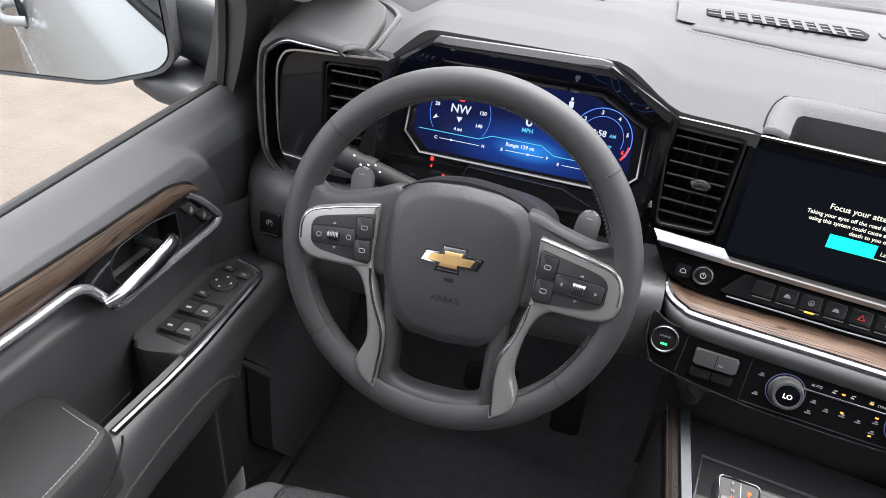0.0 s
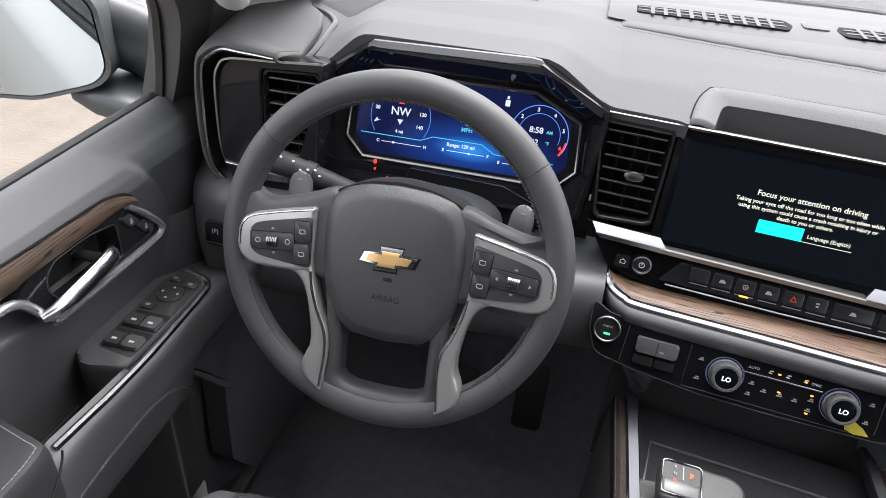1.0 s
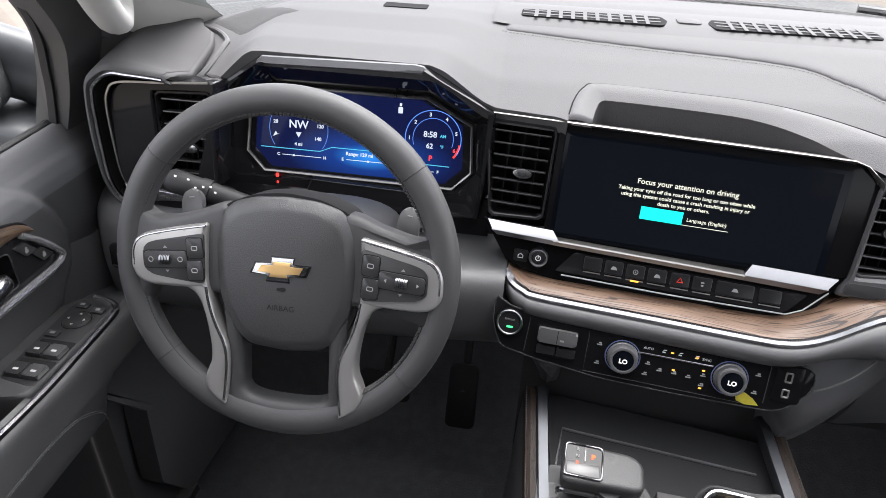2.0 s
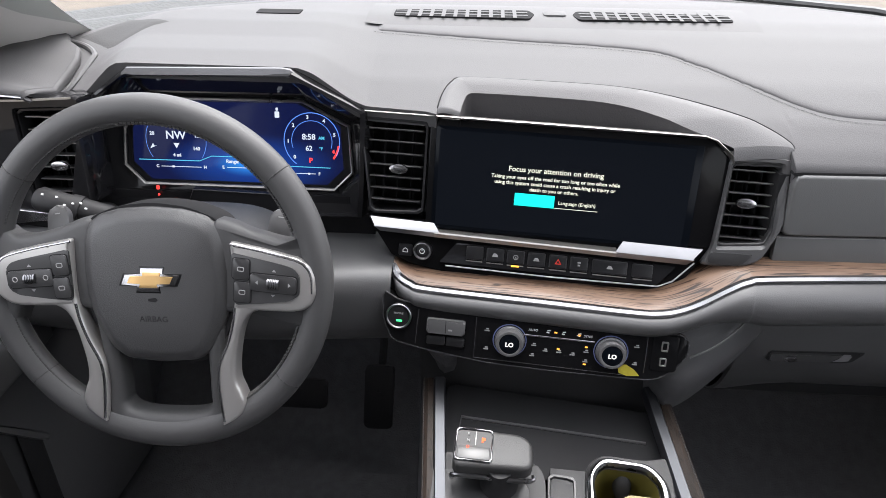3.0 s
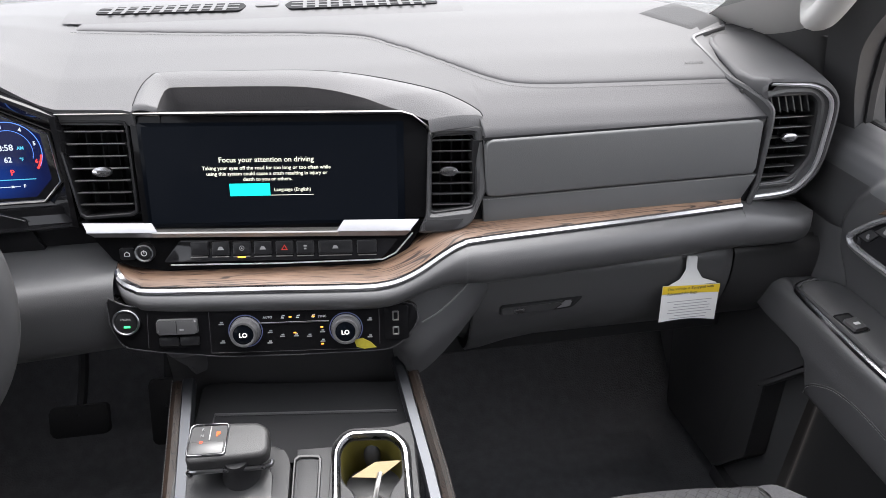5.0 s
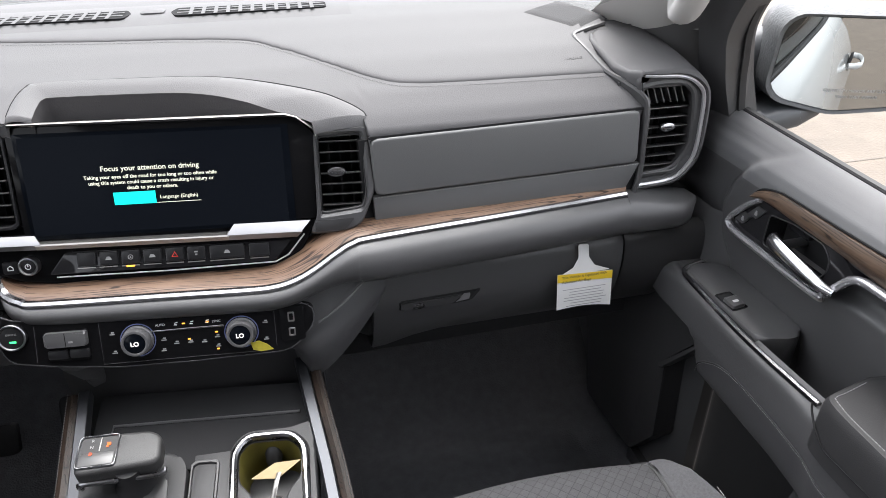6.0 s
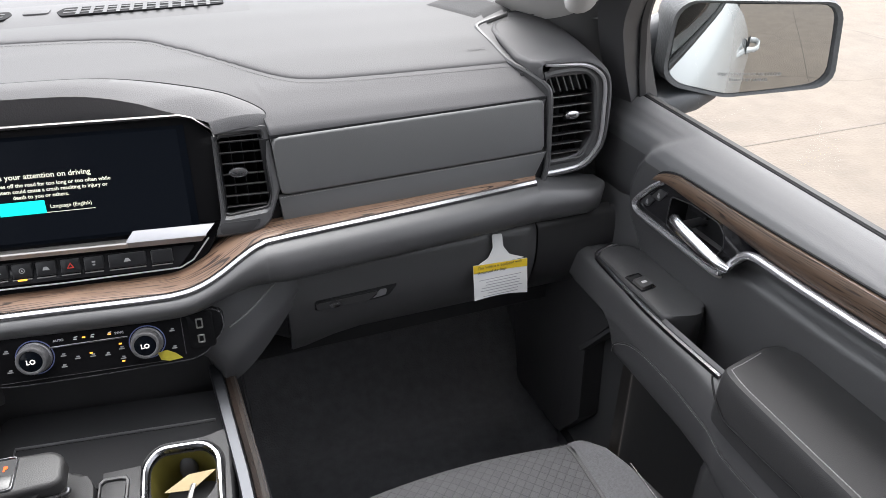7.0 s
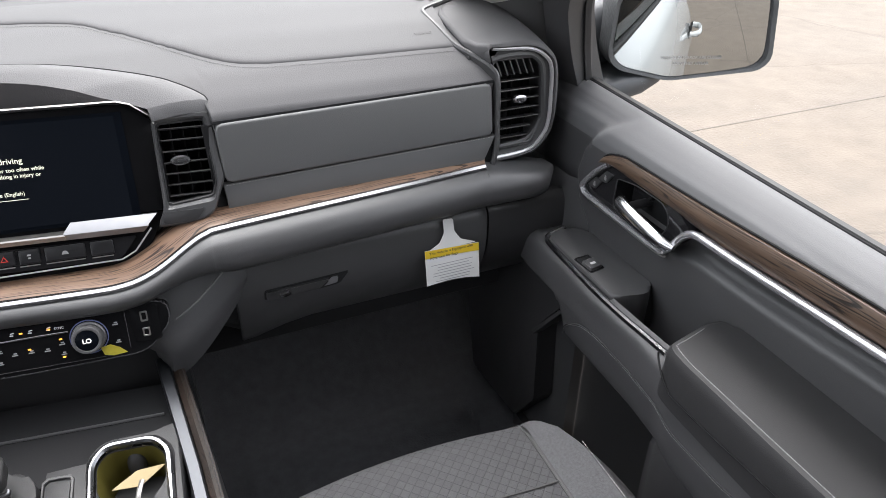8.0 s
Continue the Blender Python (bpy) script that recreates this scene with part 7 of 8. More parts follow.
        for y in (0.4440, 0.4080):
            bm = bmesh.new()
            slab(bm, rounded(xy([(0.7160, y + 0.019), (0.7620, y + 0.019), (0.7620, y - 0.0135), (0.7160, y - 0.0135)]), 0.002), T, 0.002, 0.0079)
            part("switch_well", bm, SHADOW, sw)
            for x in (0.7275, 0.7500):
                bm = bmesh.new()
                slab(bm, rounded(xy([(x - 0.0106, y + 0.0075), (x + 0.0106, y + 0.0075), (x + 0.0106, y - 0.0130), (x - 0.0106, y - 0.0130)]), 0.002), T, 0.002, 0.0135, 0.0035, 3)
                b = part("window_switch", bm, PADLOW if x < 0.74 else SWITCH, sw, "rocker window switch")
                bm = bmesh.new()
                slab(bm, rounded(xy([(x - 0.0032, y - 0.0030), (x + 0.0032, y - 0.0030), (x + 0.0032, y - 0.0062), (x - 0.0032, y - 0.0062)]), 0.0006, 2), T, 0.012, 0.0140)
                part("symbol", bm, WHITEPRINT, b)
        M = T @ Matrix.Translation((-(0.7430 - 0.75), 0.5030 - 0.46, 0.007))
        bm = bmesh.new()
        lathe(bm, M, [(0.0195, -0.004), (0.0195, 0.001), (0.0175, 0.0012), (0.0170, 0.002), (0.0155, 0.0035), (0.010, 0.0032), (0.006, 0.0022)], 32)
        mp = part("mirror_pad", bm, SWITCH, sw, "round mirror adjuster pad")
        bm = bmesh.new()
        ring(bm, ngon(0.0182, 32), ngon(0.0174, 32), M, 0.0, 0.0020, 0.0002)
        part("pad_groove", bm, SHADOW, mp)
        for k in range(4):
            a = math.pi / 2 * k
            bm = bmesh.new()
            slab(bm, [(0.0125 * math.cos(a), 0.0125 * math.sin(a)), (0.010 * math.cos(a + 0.2), 0.010 * math.sin(a + 0.2)), (0.010 * math.cos(a - 0.2), 0.010 * math.sin(a - 0.2))], M, 0.0025, 0.0042)
            part("symbol", bm, WHITEPRINT, mp)
        for x, y in ((0.7280, 0.5260), (0.7540, 0.5330), (0.7545, 0.4730)):
            bm = bmesh.new()
            slab(bm, rounded(xy([(x - 0.009, y + 0.006), (x + 0.009, y + 0.006), (x + 0.009, y - 0.006), (x - 0.009, y - 0.006)]), 0.003), T, 0.002, 0.0105, 0.002)
            b = part("button", bm, SWITCH, sw)
            bm = bmesh.new()
            slab(bm, rounded(xy([(x - 0.003, y + 0.002), (x + 0.003, y + 0.002), (x + 0.003, y - 0.002), (x - 0.003, y - 0.002)]), 0.0006, 2), T, 0.009, 0.0111)
            part("symbol", bm, GREYPRINT, b)
    # padded armrest with stitched rim
    roll = ((0.0, -0.050), (0.0, -0.028), (0.0, -0.010), (0.0003, 0.006), (0.0025, 0.0150), (0.0050, 0.0190), (0.0062, 0.0188), (0.0075, 0.0196), (0.011, 0.0212), (0.018, 0.0214), (0.030, 0.0200), (0.048, 0.0205), (0.066, 0.0225), (0.082, 0.0245), (0.105, 0.026))
    runs = roll[:11] + tuple((d, 0.0195) for d in (0.045, 0.07, 0.10, 0.14, 0.19, 0.25, 0.32, 0.40, 0.50, 0.60))
    RIM = 0.016

    def pad_point(i, k):
        d, v = roll[i][0], runs[k][0]
        h = min(roll[i][1], runs[k][1]) if min(d, v) < 0.02 else roll[i][1]
        if d < RIM and v < RIM:
            a, b = RIM - d, RIM - v
            r = max(a, b) / math.hypot(a, b)
            d, v = RIM - a * r, RIM - b * r
        x = d / 0.105
        y = 0.2345 + 0.021 * x - v - 0.008 * smooth01(0.9, 1.0, x)
        inner = lerp1(y, (-0.35, 0.10, 0.20, 0.24), (0.672, 0.6735, 0.675, 0.680))
        outer_ = lerp1(y, (-0.35, 0.05, 0.20, 0.25), (0.786, 0.781, 0.775, 0.771))
        return Q(inner + (outer_ - inner) * x, y, 0.640 + h)

    bm = bmesh.new()
    grid(bm, [[pad_point(i, k) for k in range(len(runs))] for i in range(len(roll))])
    ap = part("armrest_pad", bm, ARMPAD, door, "padded grey leatherette armrest", sharp=60)
    # Dark sweep paints the shade in the crease below the pad.
    bm = bmesh.new()
    low = curve([V(0.243, 0.640, 0), V(0.2385, 0.632, 0), V(0.222, 0.6205, 0), V(0.209, 0.6127, 0), V(0.195, 0.6105, 0), V(0.122, 0.6145, 0), V(0.05, 0.6195, 0), V(-0.34, 0.640, 0)], 6)
    sweep(bm, [Q(lerp1(p.x, (-0.35, 0.10, 0.20, 0.225, 0.245), (0.6715, 0.6725, 0.6735, 0.677, 0.684)), p.x, p.y) for p in low], oval(0.0010, 0.0013, 6), up=Q(-1, 0, 0) - Q(0, 0, 0))
    part("pad_crease_shade", bm, SHADOW, ap, "dark line standing in for the shade in the pad's crease")
    front_ = [pad_point(i, 8) + V(0, 0, 0.0002) for i in range(12, 7, -1)]
    side_ = [pad_point(8, k) + V(0, 0, 0.0002) for k in range(8, len(runs))]
    stitches(front_ + side_[1:], (0, 0, 1), ap, STITCHMID, 0.0046, 0.0032, 0.0005)
    # stitched seam along the inner face, arching down at its front end
    sy, sz = (0.464, 0.4605, 0.450, 0.436, 0.41, 0.3685, 0.30, 0.204, 0.115, 0.05, -0.34), (0.496, 0.508, 0.521, 0.532, 0.547, 0.5555, 0.5545, 0.554, 0.562, 0.568, 0.575)
    line = curve([V(y, z, 0) for y, z in zip(sy, sz)], 8)
    face = [Q(arm_face(p.x) + lerp1(p.y, (0.495, 0.53, 0.557), (0.0085, 0.0035, -0.0004)), p.x, p.y) for p in line]
    bm = bmesh.new()
    sweep(bm, face, oval(0.0010, 0.0010, 6), up=Q(-1, 0, 0) - Q(0, 0, 0))
    part("seam_groove", bm, STITCHDARK, door)
    stitches([p + V(0, 0, -0.0028) for p in face], Q(-1, 0, 0.3) - Q(0, 0, 0), door, STITCHMID, 0.0048, 0.0032, 0.0005)
    # deep dark map pocket below, with a raised bin at its rear
    bm = bmesh.new()
    rows = []
    for y in (0.262, 0.258, 0.25, 0.235, 0.20, 0.10, -0.05, -0.20, -0.35):
        e = smooth01(0.262, 0.225, y)
        rows.append([Q(0.790, y, 0.496), Q(0.742 - 0.016 * e, y, 0.4935), Q(0.728 - 0.018 * e, y, 0.482 - 0.03 * (1 - e)), Q(0.726 - 0.014 * e, y, 0.44), Q(0.728 - 0.008 * e, y, 0.32), Q(0.735, y, 0.20), Q(0.76, y, 0.14)])
    grid(bm, [curve(r, 3) for r in rows])
    part("map_pocket", bm, DOORLOW, door, "dark moulded map pocket")
    return door


front_door(-1)
front_door(1)

# ---- door mirrors ----
def door_mirror(s):
    o = thing("door_mirror", (s * 0.86, 0.62, 0.84), "dusty grey door mirror outside the side window", "door mirror", group="door mirrors")
    n = (V(-0.36, -0.93, -0.06) if s > 0 else V(0.45, -0.89, -0.06)).normalized()
    C = V(s * 0.932, 0.585, 0.926)
    u = V(0, 0, 1).cross(n).normalized()
    if s < 0:
        C -= u * 0.030
    M = basis(C, u, n.cross(u))
    pts = [(-0.092, 0.020), (-0.094, -0.059), (-0.077, -0.077), (-0.003, -0.093), (0.127, -0.079), (0.141, -0.064), (0.126, 0.019), (0.113, 0.033), (-0.075, 0.036)]
    if s < 0:
        pts = [(-a, b) for a, b in pts][::-1]
    ol = loop(rounded([(a * 1.09, -0.028 + (b + 0.028) * 1.12) for a, b in pts], 0.014), 72)
    cc = Vector((s * 0.022, -0.028))
    bm = bmesh.new()
    rows = [[M @ V(*(cc + (p - cc) * k), h) for p in ol] for k, h in ((0.90, -0.010), (0.935, 0.004), (0.985, 0.006), (1.0, -0.004), (1.03, -0.03), (1.0, -0.07), (0.85, -0.11), (0.5, -0.125))]
    vs = grid(bm, rows, close_v=True)
    bm.faces.new(vs[-1])
    part("housing", bm, mat("dusty_black_plastic", (0.06, 0.063, 0.066), 0.6, grain=0.6, grain_size=0.004, vary=0.5, vary_size=0.01), o)
    bm = bmesh.new()
    bow = 1.3 if s > 0 else 6.0
    gl_ = [[cc + (p - cc) * (0.915 * k) for p in ol] for k in (1.0, 0.85, 0.7, 0.55, 0.4, 0.25, 0.1, 0.01)]
    vs = grid(bm, [[M @ V(p.x, p.y, 0.004 - ((p - cc).length ** 2) / (2 * bow)) for p in r] for r in gl_], close_v=True)
    bm.faces.new(vs[-1])
    g = part("mirror_glass", bm, MIRROR, o, "silvered mirror glass")
    if s > 0:
        for w, y in (("OBJECTS IN MIRROR ARE CLOSER", -0.064), ("THAN THEY APPEAR", -0.073)):
            text("lettering", w, M @ Matrix.Translation((0.028, y, 0.0032)), 0.0062, GREYPRINT, g)
    bm = bmesh.new()
    sweep(bm, curve([V(s * 0.815, 0.705, 0.80), V(s * 0.832, 0.700, 0.845), V(s * 0.865, 0.690, 0.880), V(s * 0.91, 0.665, 0.905)], 5), oval(0.050, 0.036, 14), up=(0, 1, 0))
    rows = []
    for x, y, z, hy, hz in ((0.825, 0.665, 0.803, 0.050, 0.018), (0.860, 0.658, 0.812, 0.056, 0.022), (0.900, 0.655, 0.820, 0.056, 0.022), (0.935, 0.655, 0.828, 0.048, 0.018)):
        rows.append([V(s * x, y + hy * math.copysign(abs(math.cos(a)) ** 0.6, math.cos(a)), z + hz * math.copysign(abs(math.sin(a)) ** 0.6, math.sin(a))) for a in np.linspace(0, 2 * math.pi, 33)[:-1]])
    grid(bm, rows, close_v=True)
    part("foot", bm, mat("grey_foot", (0.045, 0.048, 0.052), 0.4, vary=0.2, vary_size=0.01), o, "grey mirror foot")
    return o


door_mirror(-1)
door_mirror(1)

# footwell side trims and sills
for s in (-1, 1):
    o = thing("kick_panel", (s * 0.76, 0.70, 0.2), "black moulded footwell side panel", "kick panel", group="kick panels", kind="structure")
    bm = bmesh.new()
    rows = []
    for y in np.linspace(0.515, 1.02, 9):
        k = smooth01(0.515, 0.56, y)
        rows.append([V(s * (0.775 - 0.03 * k + 0.02 * (z > 0.5)), y, z) for z in (0.13, 0.22, 0.34, 0.46, 0.56, 0.70)])
    grid(bm, rows)
    part("panel", bm, DOORLOW, o)
    bm = bmesh.new()
    d = 0.0 if s < 0 else 0.018
    # Driver's cover is paler than its twin: side light is painted into it.
    cover = mat("footwell_cover_sidelit", (0.064, 0.064, 0.066), 0.48, grain=0.5, grain_size=0.0010, vary=0.06, vary_size=0.1) if s < 0 else DARK
    SIDE = Matrix(((0, 0, -s, s * 0.728), (1, 0, 0, 0), (0, 1, 0, 0), (0, 0, 0, 1)))
    slab(bm, rounded([(0.459 + d, 0.545), (0.455 + d, 0.530), (0.533 + d, 0.432), (0.524 + d, 0.270), (0.585 + d, 0.174), (0.79, 0.15), (0.85, 0.40), (0.74, 0.552), (0.58 + d, 0.550)], 0.008), SIDE, -0.03, 0.008, 0.005, 3)
    part("speaker_cover", bm, cover, o, "black moulded cover")
    bm = bmesh.new()
    slab(bm, rounded([(0.455 + d, 0.538), (0.453 + d, 0.527), (0.529 + d, 0.426), (0.536 + d, 0.434)], 0.003), SIDE, 0.0, 0.020, 0.003, 2)
    part("cover_ledge", bm, cover, o, "moulded ledge on the cover")
    bm = bmesh.new()
    sweep(bm, [V(s * 0.765, y, FLOOR_Z + 0.012) for y in np.linspace(0.62, -0.5, 8)], [(-0.035, -0.012), (0.035, -0.012), (0.035, 0.02), (-0.02, 0.02), (-0.035, 0.006)])
    part("sill", bm, DARK, o, "black door sill trim")
    bm = bmesh.new()
    slab(bm, [(-0.40, 0.10), (-1.32, 0.10), (-1.32, 0.842), (-0.40, 0.842)], Matrix(((0, 0, -s, s * 0.81), (1, 0, 0, 0), (0, 1, 0, 0), (0, 0, 0, 1))), -0.03, 0.0)
    tagged(part("wall_side", bm, PADLOW), "charcoal rear side lining of the cab", "wall", kind="structure")
    bm = bmesh.new()
    sweep(bm, [V(s * 0.80, -0.41, 0.15), V(s * 0.79, -0.41, 0.84), V(s * 0.685, -0.41, 1.42)], [(-0.05, -0.03), (0.05, -0.03), (0.05, 0.03), (-0.05, 0.03)], up=(s, 0, 0))
    tagged(part("pillar", bm, LINER), "light grey pillar behind the front door", "pillar", kind="structure")

# ---- centre console ----
def con_z(y):
    return 0.545 + 0.2 * (y - 0.545)


CONS = mat("console_moulding", (0.027, 0.027, 0.028), 0.55, grain=0.5, grain_size=0.0010, vary=0.06, vary_size=0.1, spec=0.4)
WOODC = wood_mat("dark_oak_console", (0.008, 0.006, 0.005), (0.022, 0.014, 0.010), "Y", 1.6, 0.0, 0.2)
CT = basis((0, 0.46, con_z(0.46)), (1, -0.06, 0), (0, 1, 0.2))
cons = thing("centre_console", (0, 0.25, FLOOR_Z), "charcoal centre console with silver rails and oak flanks", "centre console")


def xyc(pts):
    return [(x, y - 0.46) for x, y in pts]


for s, xs in ((-1, (-0.1405, -0.1265, -0.118)), (1, (0.1395, 0.1630, 0.168))):
    bm = bmesh.new()
    path = [V(lerp1(k, (0, 0.33, 1), xs), 0.565 - 0.62 * k, con_z(0.565 - 0.62 * k)) for k in np.linspace(0, 1, 12)]
    sweep(bm, path, [(-0.0082, -0.010), (0.0082, -0.010), (0.0080, 0.001), (0.0058, 0.0042), (-0.0058, 0.0042), (-0.0080, 0.001)])
    part("rail", bm, mat("brushed_pewter", (0.048, 0.050, 0.055), 0.38, 0.85, vary=0.15, vary_size=0.03), cons, "brushed pewter side rail")
    bm = bmesh.new()
    sweep(bm, [p + V(s * 0.0158, 0, -0.004) for p in path], [(-0.0075, -0.016), (0.0075, -0.016), (0.0065, 0.002), (0.0, 0.0055), (-0.0075, 0.004)])
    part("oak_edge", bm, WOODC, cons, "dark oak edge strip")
    stitches([p + V(s * 0.0212, 0, 0.001) for p in path], (0, 0, 1), cons, STITCHDARK, 0.004, 0.003, 0.0006)
    bm = bmesh.new()
    rows = []
    for p in path:
        rows.append([p + V(s * 0.0225, 0, -0.012), p + V(s * 0.026, 0, -0.05), V(p.x + s * 0.034, p.y, 0.30), V(p.x + s * 0.034, p.y, FLOOR_Z)])
    grid(bm, rows)
    part("flank", bm, DARK, cons)

# deep tray under the fascia
bm = bmesh.new()
tray_o = loop(rounded(xyc([(-0.137, 0.575), (0.150, 0.555), (0.150, 0.470), (0.128, 0.462), (0.06, 0.466), (0.035, 0.448), (0.02, 0.443), (-0.137, 0.445)]), 0.008), 60)
slab(bm, tray_o, CT, -0.06, -0.030)
part("tray", bm, mat("tray_rubber", (0.018, 0.018, 0.019), 0.8, spec=0.15, grain=0.4, grain_size=0.001, vary=0.1, vary_size=0.05), cons, "dark rubber floored tray")
bm = bmesh.new()
sweep(bm, [CT @ V(x, y, -0.029) for x, y in xyc([(-0.118, 0.44), (-0.113, 0.522), (0.128, 0.508)])], oval(0.002, 0.002, 6))
part("tray_rim", bm, PADLOW, cons)
bm = bmesh.new()
slab(bm, [(-0.17, 0.40), (0.17, 0.40), (0.17, 0.575), (-0.17, 0.575)], basis((0, 0.585, 0), (1, -0.06, 0), (0, 0, 1)), -0.02, 0.0)
part("tray_back", bm, DARK, cons)

# top deck with the cup holder ring
deck_o = loop(rounded(xyc([(0.046, 0.452), (0.064, 0.470), (0.124, 0.466), (0.150, 0.476), (0.151, 0.25), (0.040, 0.25)]), 0.010), 80)
cup_o = rounded(xyc([(0.047, 0.440), (0.064, 0.463), (0.121, 0.460), (0.140, 0.438), (0.143, 0.33), (0.130, 0.305), (0.062, 0.305), (0.049, 0.33)]), 0.012, 6)
cup_i = rounded(xyc([(0.056, 0.437), (0.068, 0.453), (0.118, 0.450), (0.131, 0.434), (0.131, 0.400), (0.116, 0.382), (0.110, 0.360), (0.116, 0.345), (0.116, 0.325), (0.075, 0.325), (0.075, 0.345), (0.080, 0.360), (0.074, 0.382), (0.058, 0.400)]), 0.008, 4)


def ring_al(o, i, n):
    a, b = loop(o, n), loop(i, n)
    k = min(range(n), key=lambda j: (b[j] - a[0]).length)
    return a, b[k:] + b[:k]


bm = bmesh.new()
a, b = ring_al(deck_o, cup_o, 90)
ring(bm, a, b, CT, -0.05, -0.001, 0.003, -0.02)
part("deck", bm, CONS, cons)
bm = bmesh.new()
rim_i = rounded(xyc([(0.055, 0.438), (0.068, 0.455), (0.118, 0.452), (0.132, 0.435), (0.135, 0.335), (0.124, 0.314), (0.068, 0.314), (0.057, 0.335)]), 0.010, 6)
a, b = ring_al(cup_o, rim_i, 90)
ring(bm, a, b, CT, -0.012, 0.004, 0.003, -0.010)
part("cup_ring", bm, RINGM, cons, "polished chrome cup holder ring")
bm = bmesh.new()
a, b = ring_al(rim_i, cup_i, 90)
ring(bm, a, b, CT, -0.02, -0.004, 0.002, -0.075)
part("cup_liner", bm, CONS, cons, "grey cup holder liner")
OLIVE = mat("olive_lit_rubber", (0.10, 0.086, 0.014), 0.5, vary=0.2, vary_size=0.03)
bm = bmesh.new()
bi = loop(cup_i, 90)
cx = Vector((0.094, -0.07))
grid(bm, [[CT @ V(*(cx + (p - cx) * k), h) for p in bi] for k, h in ((1.0, -0.006), (0.985, -0.04), (0.95, -0.074))], close_v=True)
part("cup_wall", bm, OLIVE, cons, "olive rubber cup wall")
bm = bmesh.new()
slab(bm, [cx + (p - cx) * 0.96 for p in bi], CT, -0.080, -0.074)
part("cup_floor", bm, DARK, cons)
bm = bmesh.new()
lathe(bm, basis(CT @ V(0.094, -0.012, -0.035), (1, 0, 0), (0, 0.25, 1)) @ Matrix.Diagonal((0.8, 1.45, 1, 1)), [(0.014, -0.006), (0.013, 0.004), (0.009, 0.008), (0.004, 0.009)], 22)
part("cup_finger", bm, RUBBER, cons, "rubber grip finger")
# slot beside it
bm = bmesh.new()
slab(bm, xyc([(0.003, 0.446), (0.046, 0.446), (0.040, 0.25), (-0.002, 0.25)]), CT, -0.05, -0.004, 0.002)
part("slot_deck", bm, CONS, cons)
bm = bmesh.new()
ring(bm, loop(rounded(xyc([(0.0, 0.437), (0.034, 0.435), (0.032, 0.30), (0.0, 0.30)]), 0.005), 40), loop(rounded(xyc([(0.003, 0.433), (0.031, 0.431), (0.029, 0.304), (0.003, 0.304)]), 0.004), 40), CT, -0.01, -0.001, 0.001)
part("slot_rim", bm, DARK, cons)
bm = bmesh.new()
slab(bm, rounded(xyc([(0.004, 0.428), (0.030, 0.426), (0.028, 0.305), (0.004, 0.305)]), 0.003), CT, -0.01, -0.0015, 0.001)
part("slot_pad", bm, CONS, cons)
# rear of the console, out of sight below the camera
bm = bmesh.new()
slab(bm, rounded([(-0.165, -0.32), (0.175, -0.32), (0.175, 0.255), (-0.165, 0.255)], 0.03), Matrix.Translation((0, 0, 0.43)), -0.30, 0.03, 0.02, 3)
part("rear_body", bm, PADLOW, cons)

# ---- gear selector ----
gear = thing("gear_selector", CT @ V(-0.075, -0.03, 0), "grey electronic gear selector with a chrome framed key", "gear selector")
bm = bmesh.new()
slab(bm, rounded(xyc([(-0.137, 0.448), (-0.020, 0.452), (-0.003, 0.430), (-0.001, 0.25), (-0.137, 0.25)]), 0.014), CT, -0.05, 0.004, 0.006, 3)
base = part("base", bm, CONS, gear)
bm = bmesh.new()
slab(bm, rounded(xyc([(-0.128, 0.425), (-0.035, 0.425), (-0.022, 0.412), (-0.020, 0.26), (-0.128, 0.26)]), 0.008), CT, 0.0, 0.0055, 0.001)
part("base_plate", bm, DARK, base)
bm = bmesh.new()
lathe(bm, CT @ Matrix.Translation((-0.058, -0.046, 0.0)), [(0.026, 0.0), (0.020, 0.010), (0.016, 0.025), (0.015, 0.042)], 28)
part("stem", bm, STALKM, gear)
GH = basis((-0.068, 0.428, 0.561), (1, -0.05, -0.03), (0, 1, 0.18))
bm = bmesh.new()
pebble(bm, loop(rounded([(-0.047, 0.024), (0.031, 0.022), (0.044, 0.012), (0.045, -0.017), (0.038, -0.024), (-0.047, -0.028)], 0.010, 6), 64), GH, -0.005, 0.014, 0.006)
hd = part("handle", bm, mat("selector_wrap", (0.029, 0.029, 0.029), 0.46, spec=0.45, grain=0.4, grain_size=0.0010, vary=0.06, vary_size=0.03, leather=True), gear, "grey wrapped selector handle")
bm = bmesh.new()
sweep(bm, curve([GH @ V(-0.047, -0.020, -0.026), GH @ V(-0.045, -0.027, -0.009), GH @ V(-0.02, -0.028, -0.0065), GH @ V(0.040, -0.027, -0.0060), GH @ V(0.047, -0.020, -0.0055)], 5), oval(0.0022, 0.0035, 8), up=GH.col[2].xyz)
part("handle_trim", bm, RINGM, gear)
bm = bmesh.new()
ring(bm, loop(rounded(rect(0.0440, 0.0425, -0.0240, -0.0005), 0.005), 48), loop(rounded(rect(0.0400, 0.0385, -0.0240, -0.0005), 0.004), 48), GH, 0.008, 0.0165, 0.001)
part("key_frame", bm, RINGM, hd, "chrome key frame")
bm = bmesh.new()
slab(bm, rounded(rect(0.0405, 0.0390, -0.0240, -0.0005), 0.004), GH, 0.006, 0.0145)
part("key_plate", bm, mat("satin_black", (0.01, 0.01, 0.011), 0.38, spec=0.3), hd, "glossy black gear display")
bm = bmesh.new()
slab(bm, rect(0.037, 0.0165, -0.0240, -0.0105), GH, 0.012, 0.0152, 0.0008)
part("lower_key", bm, mat("pale_grey_key", (0.055, 0.055, 0.055), 0.3), hd, "pale grey key")
GR = glow("gear_red", (1.0, 0.12, 0.02), 2.0)
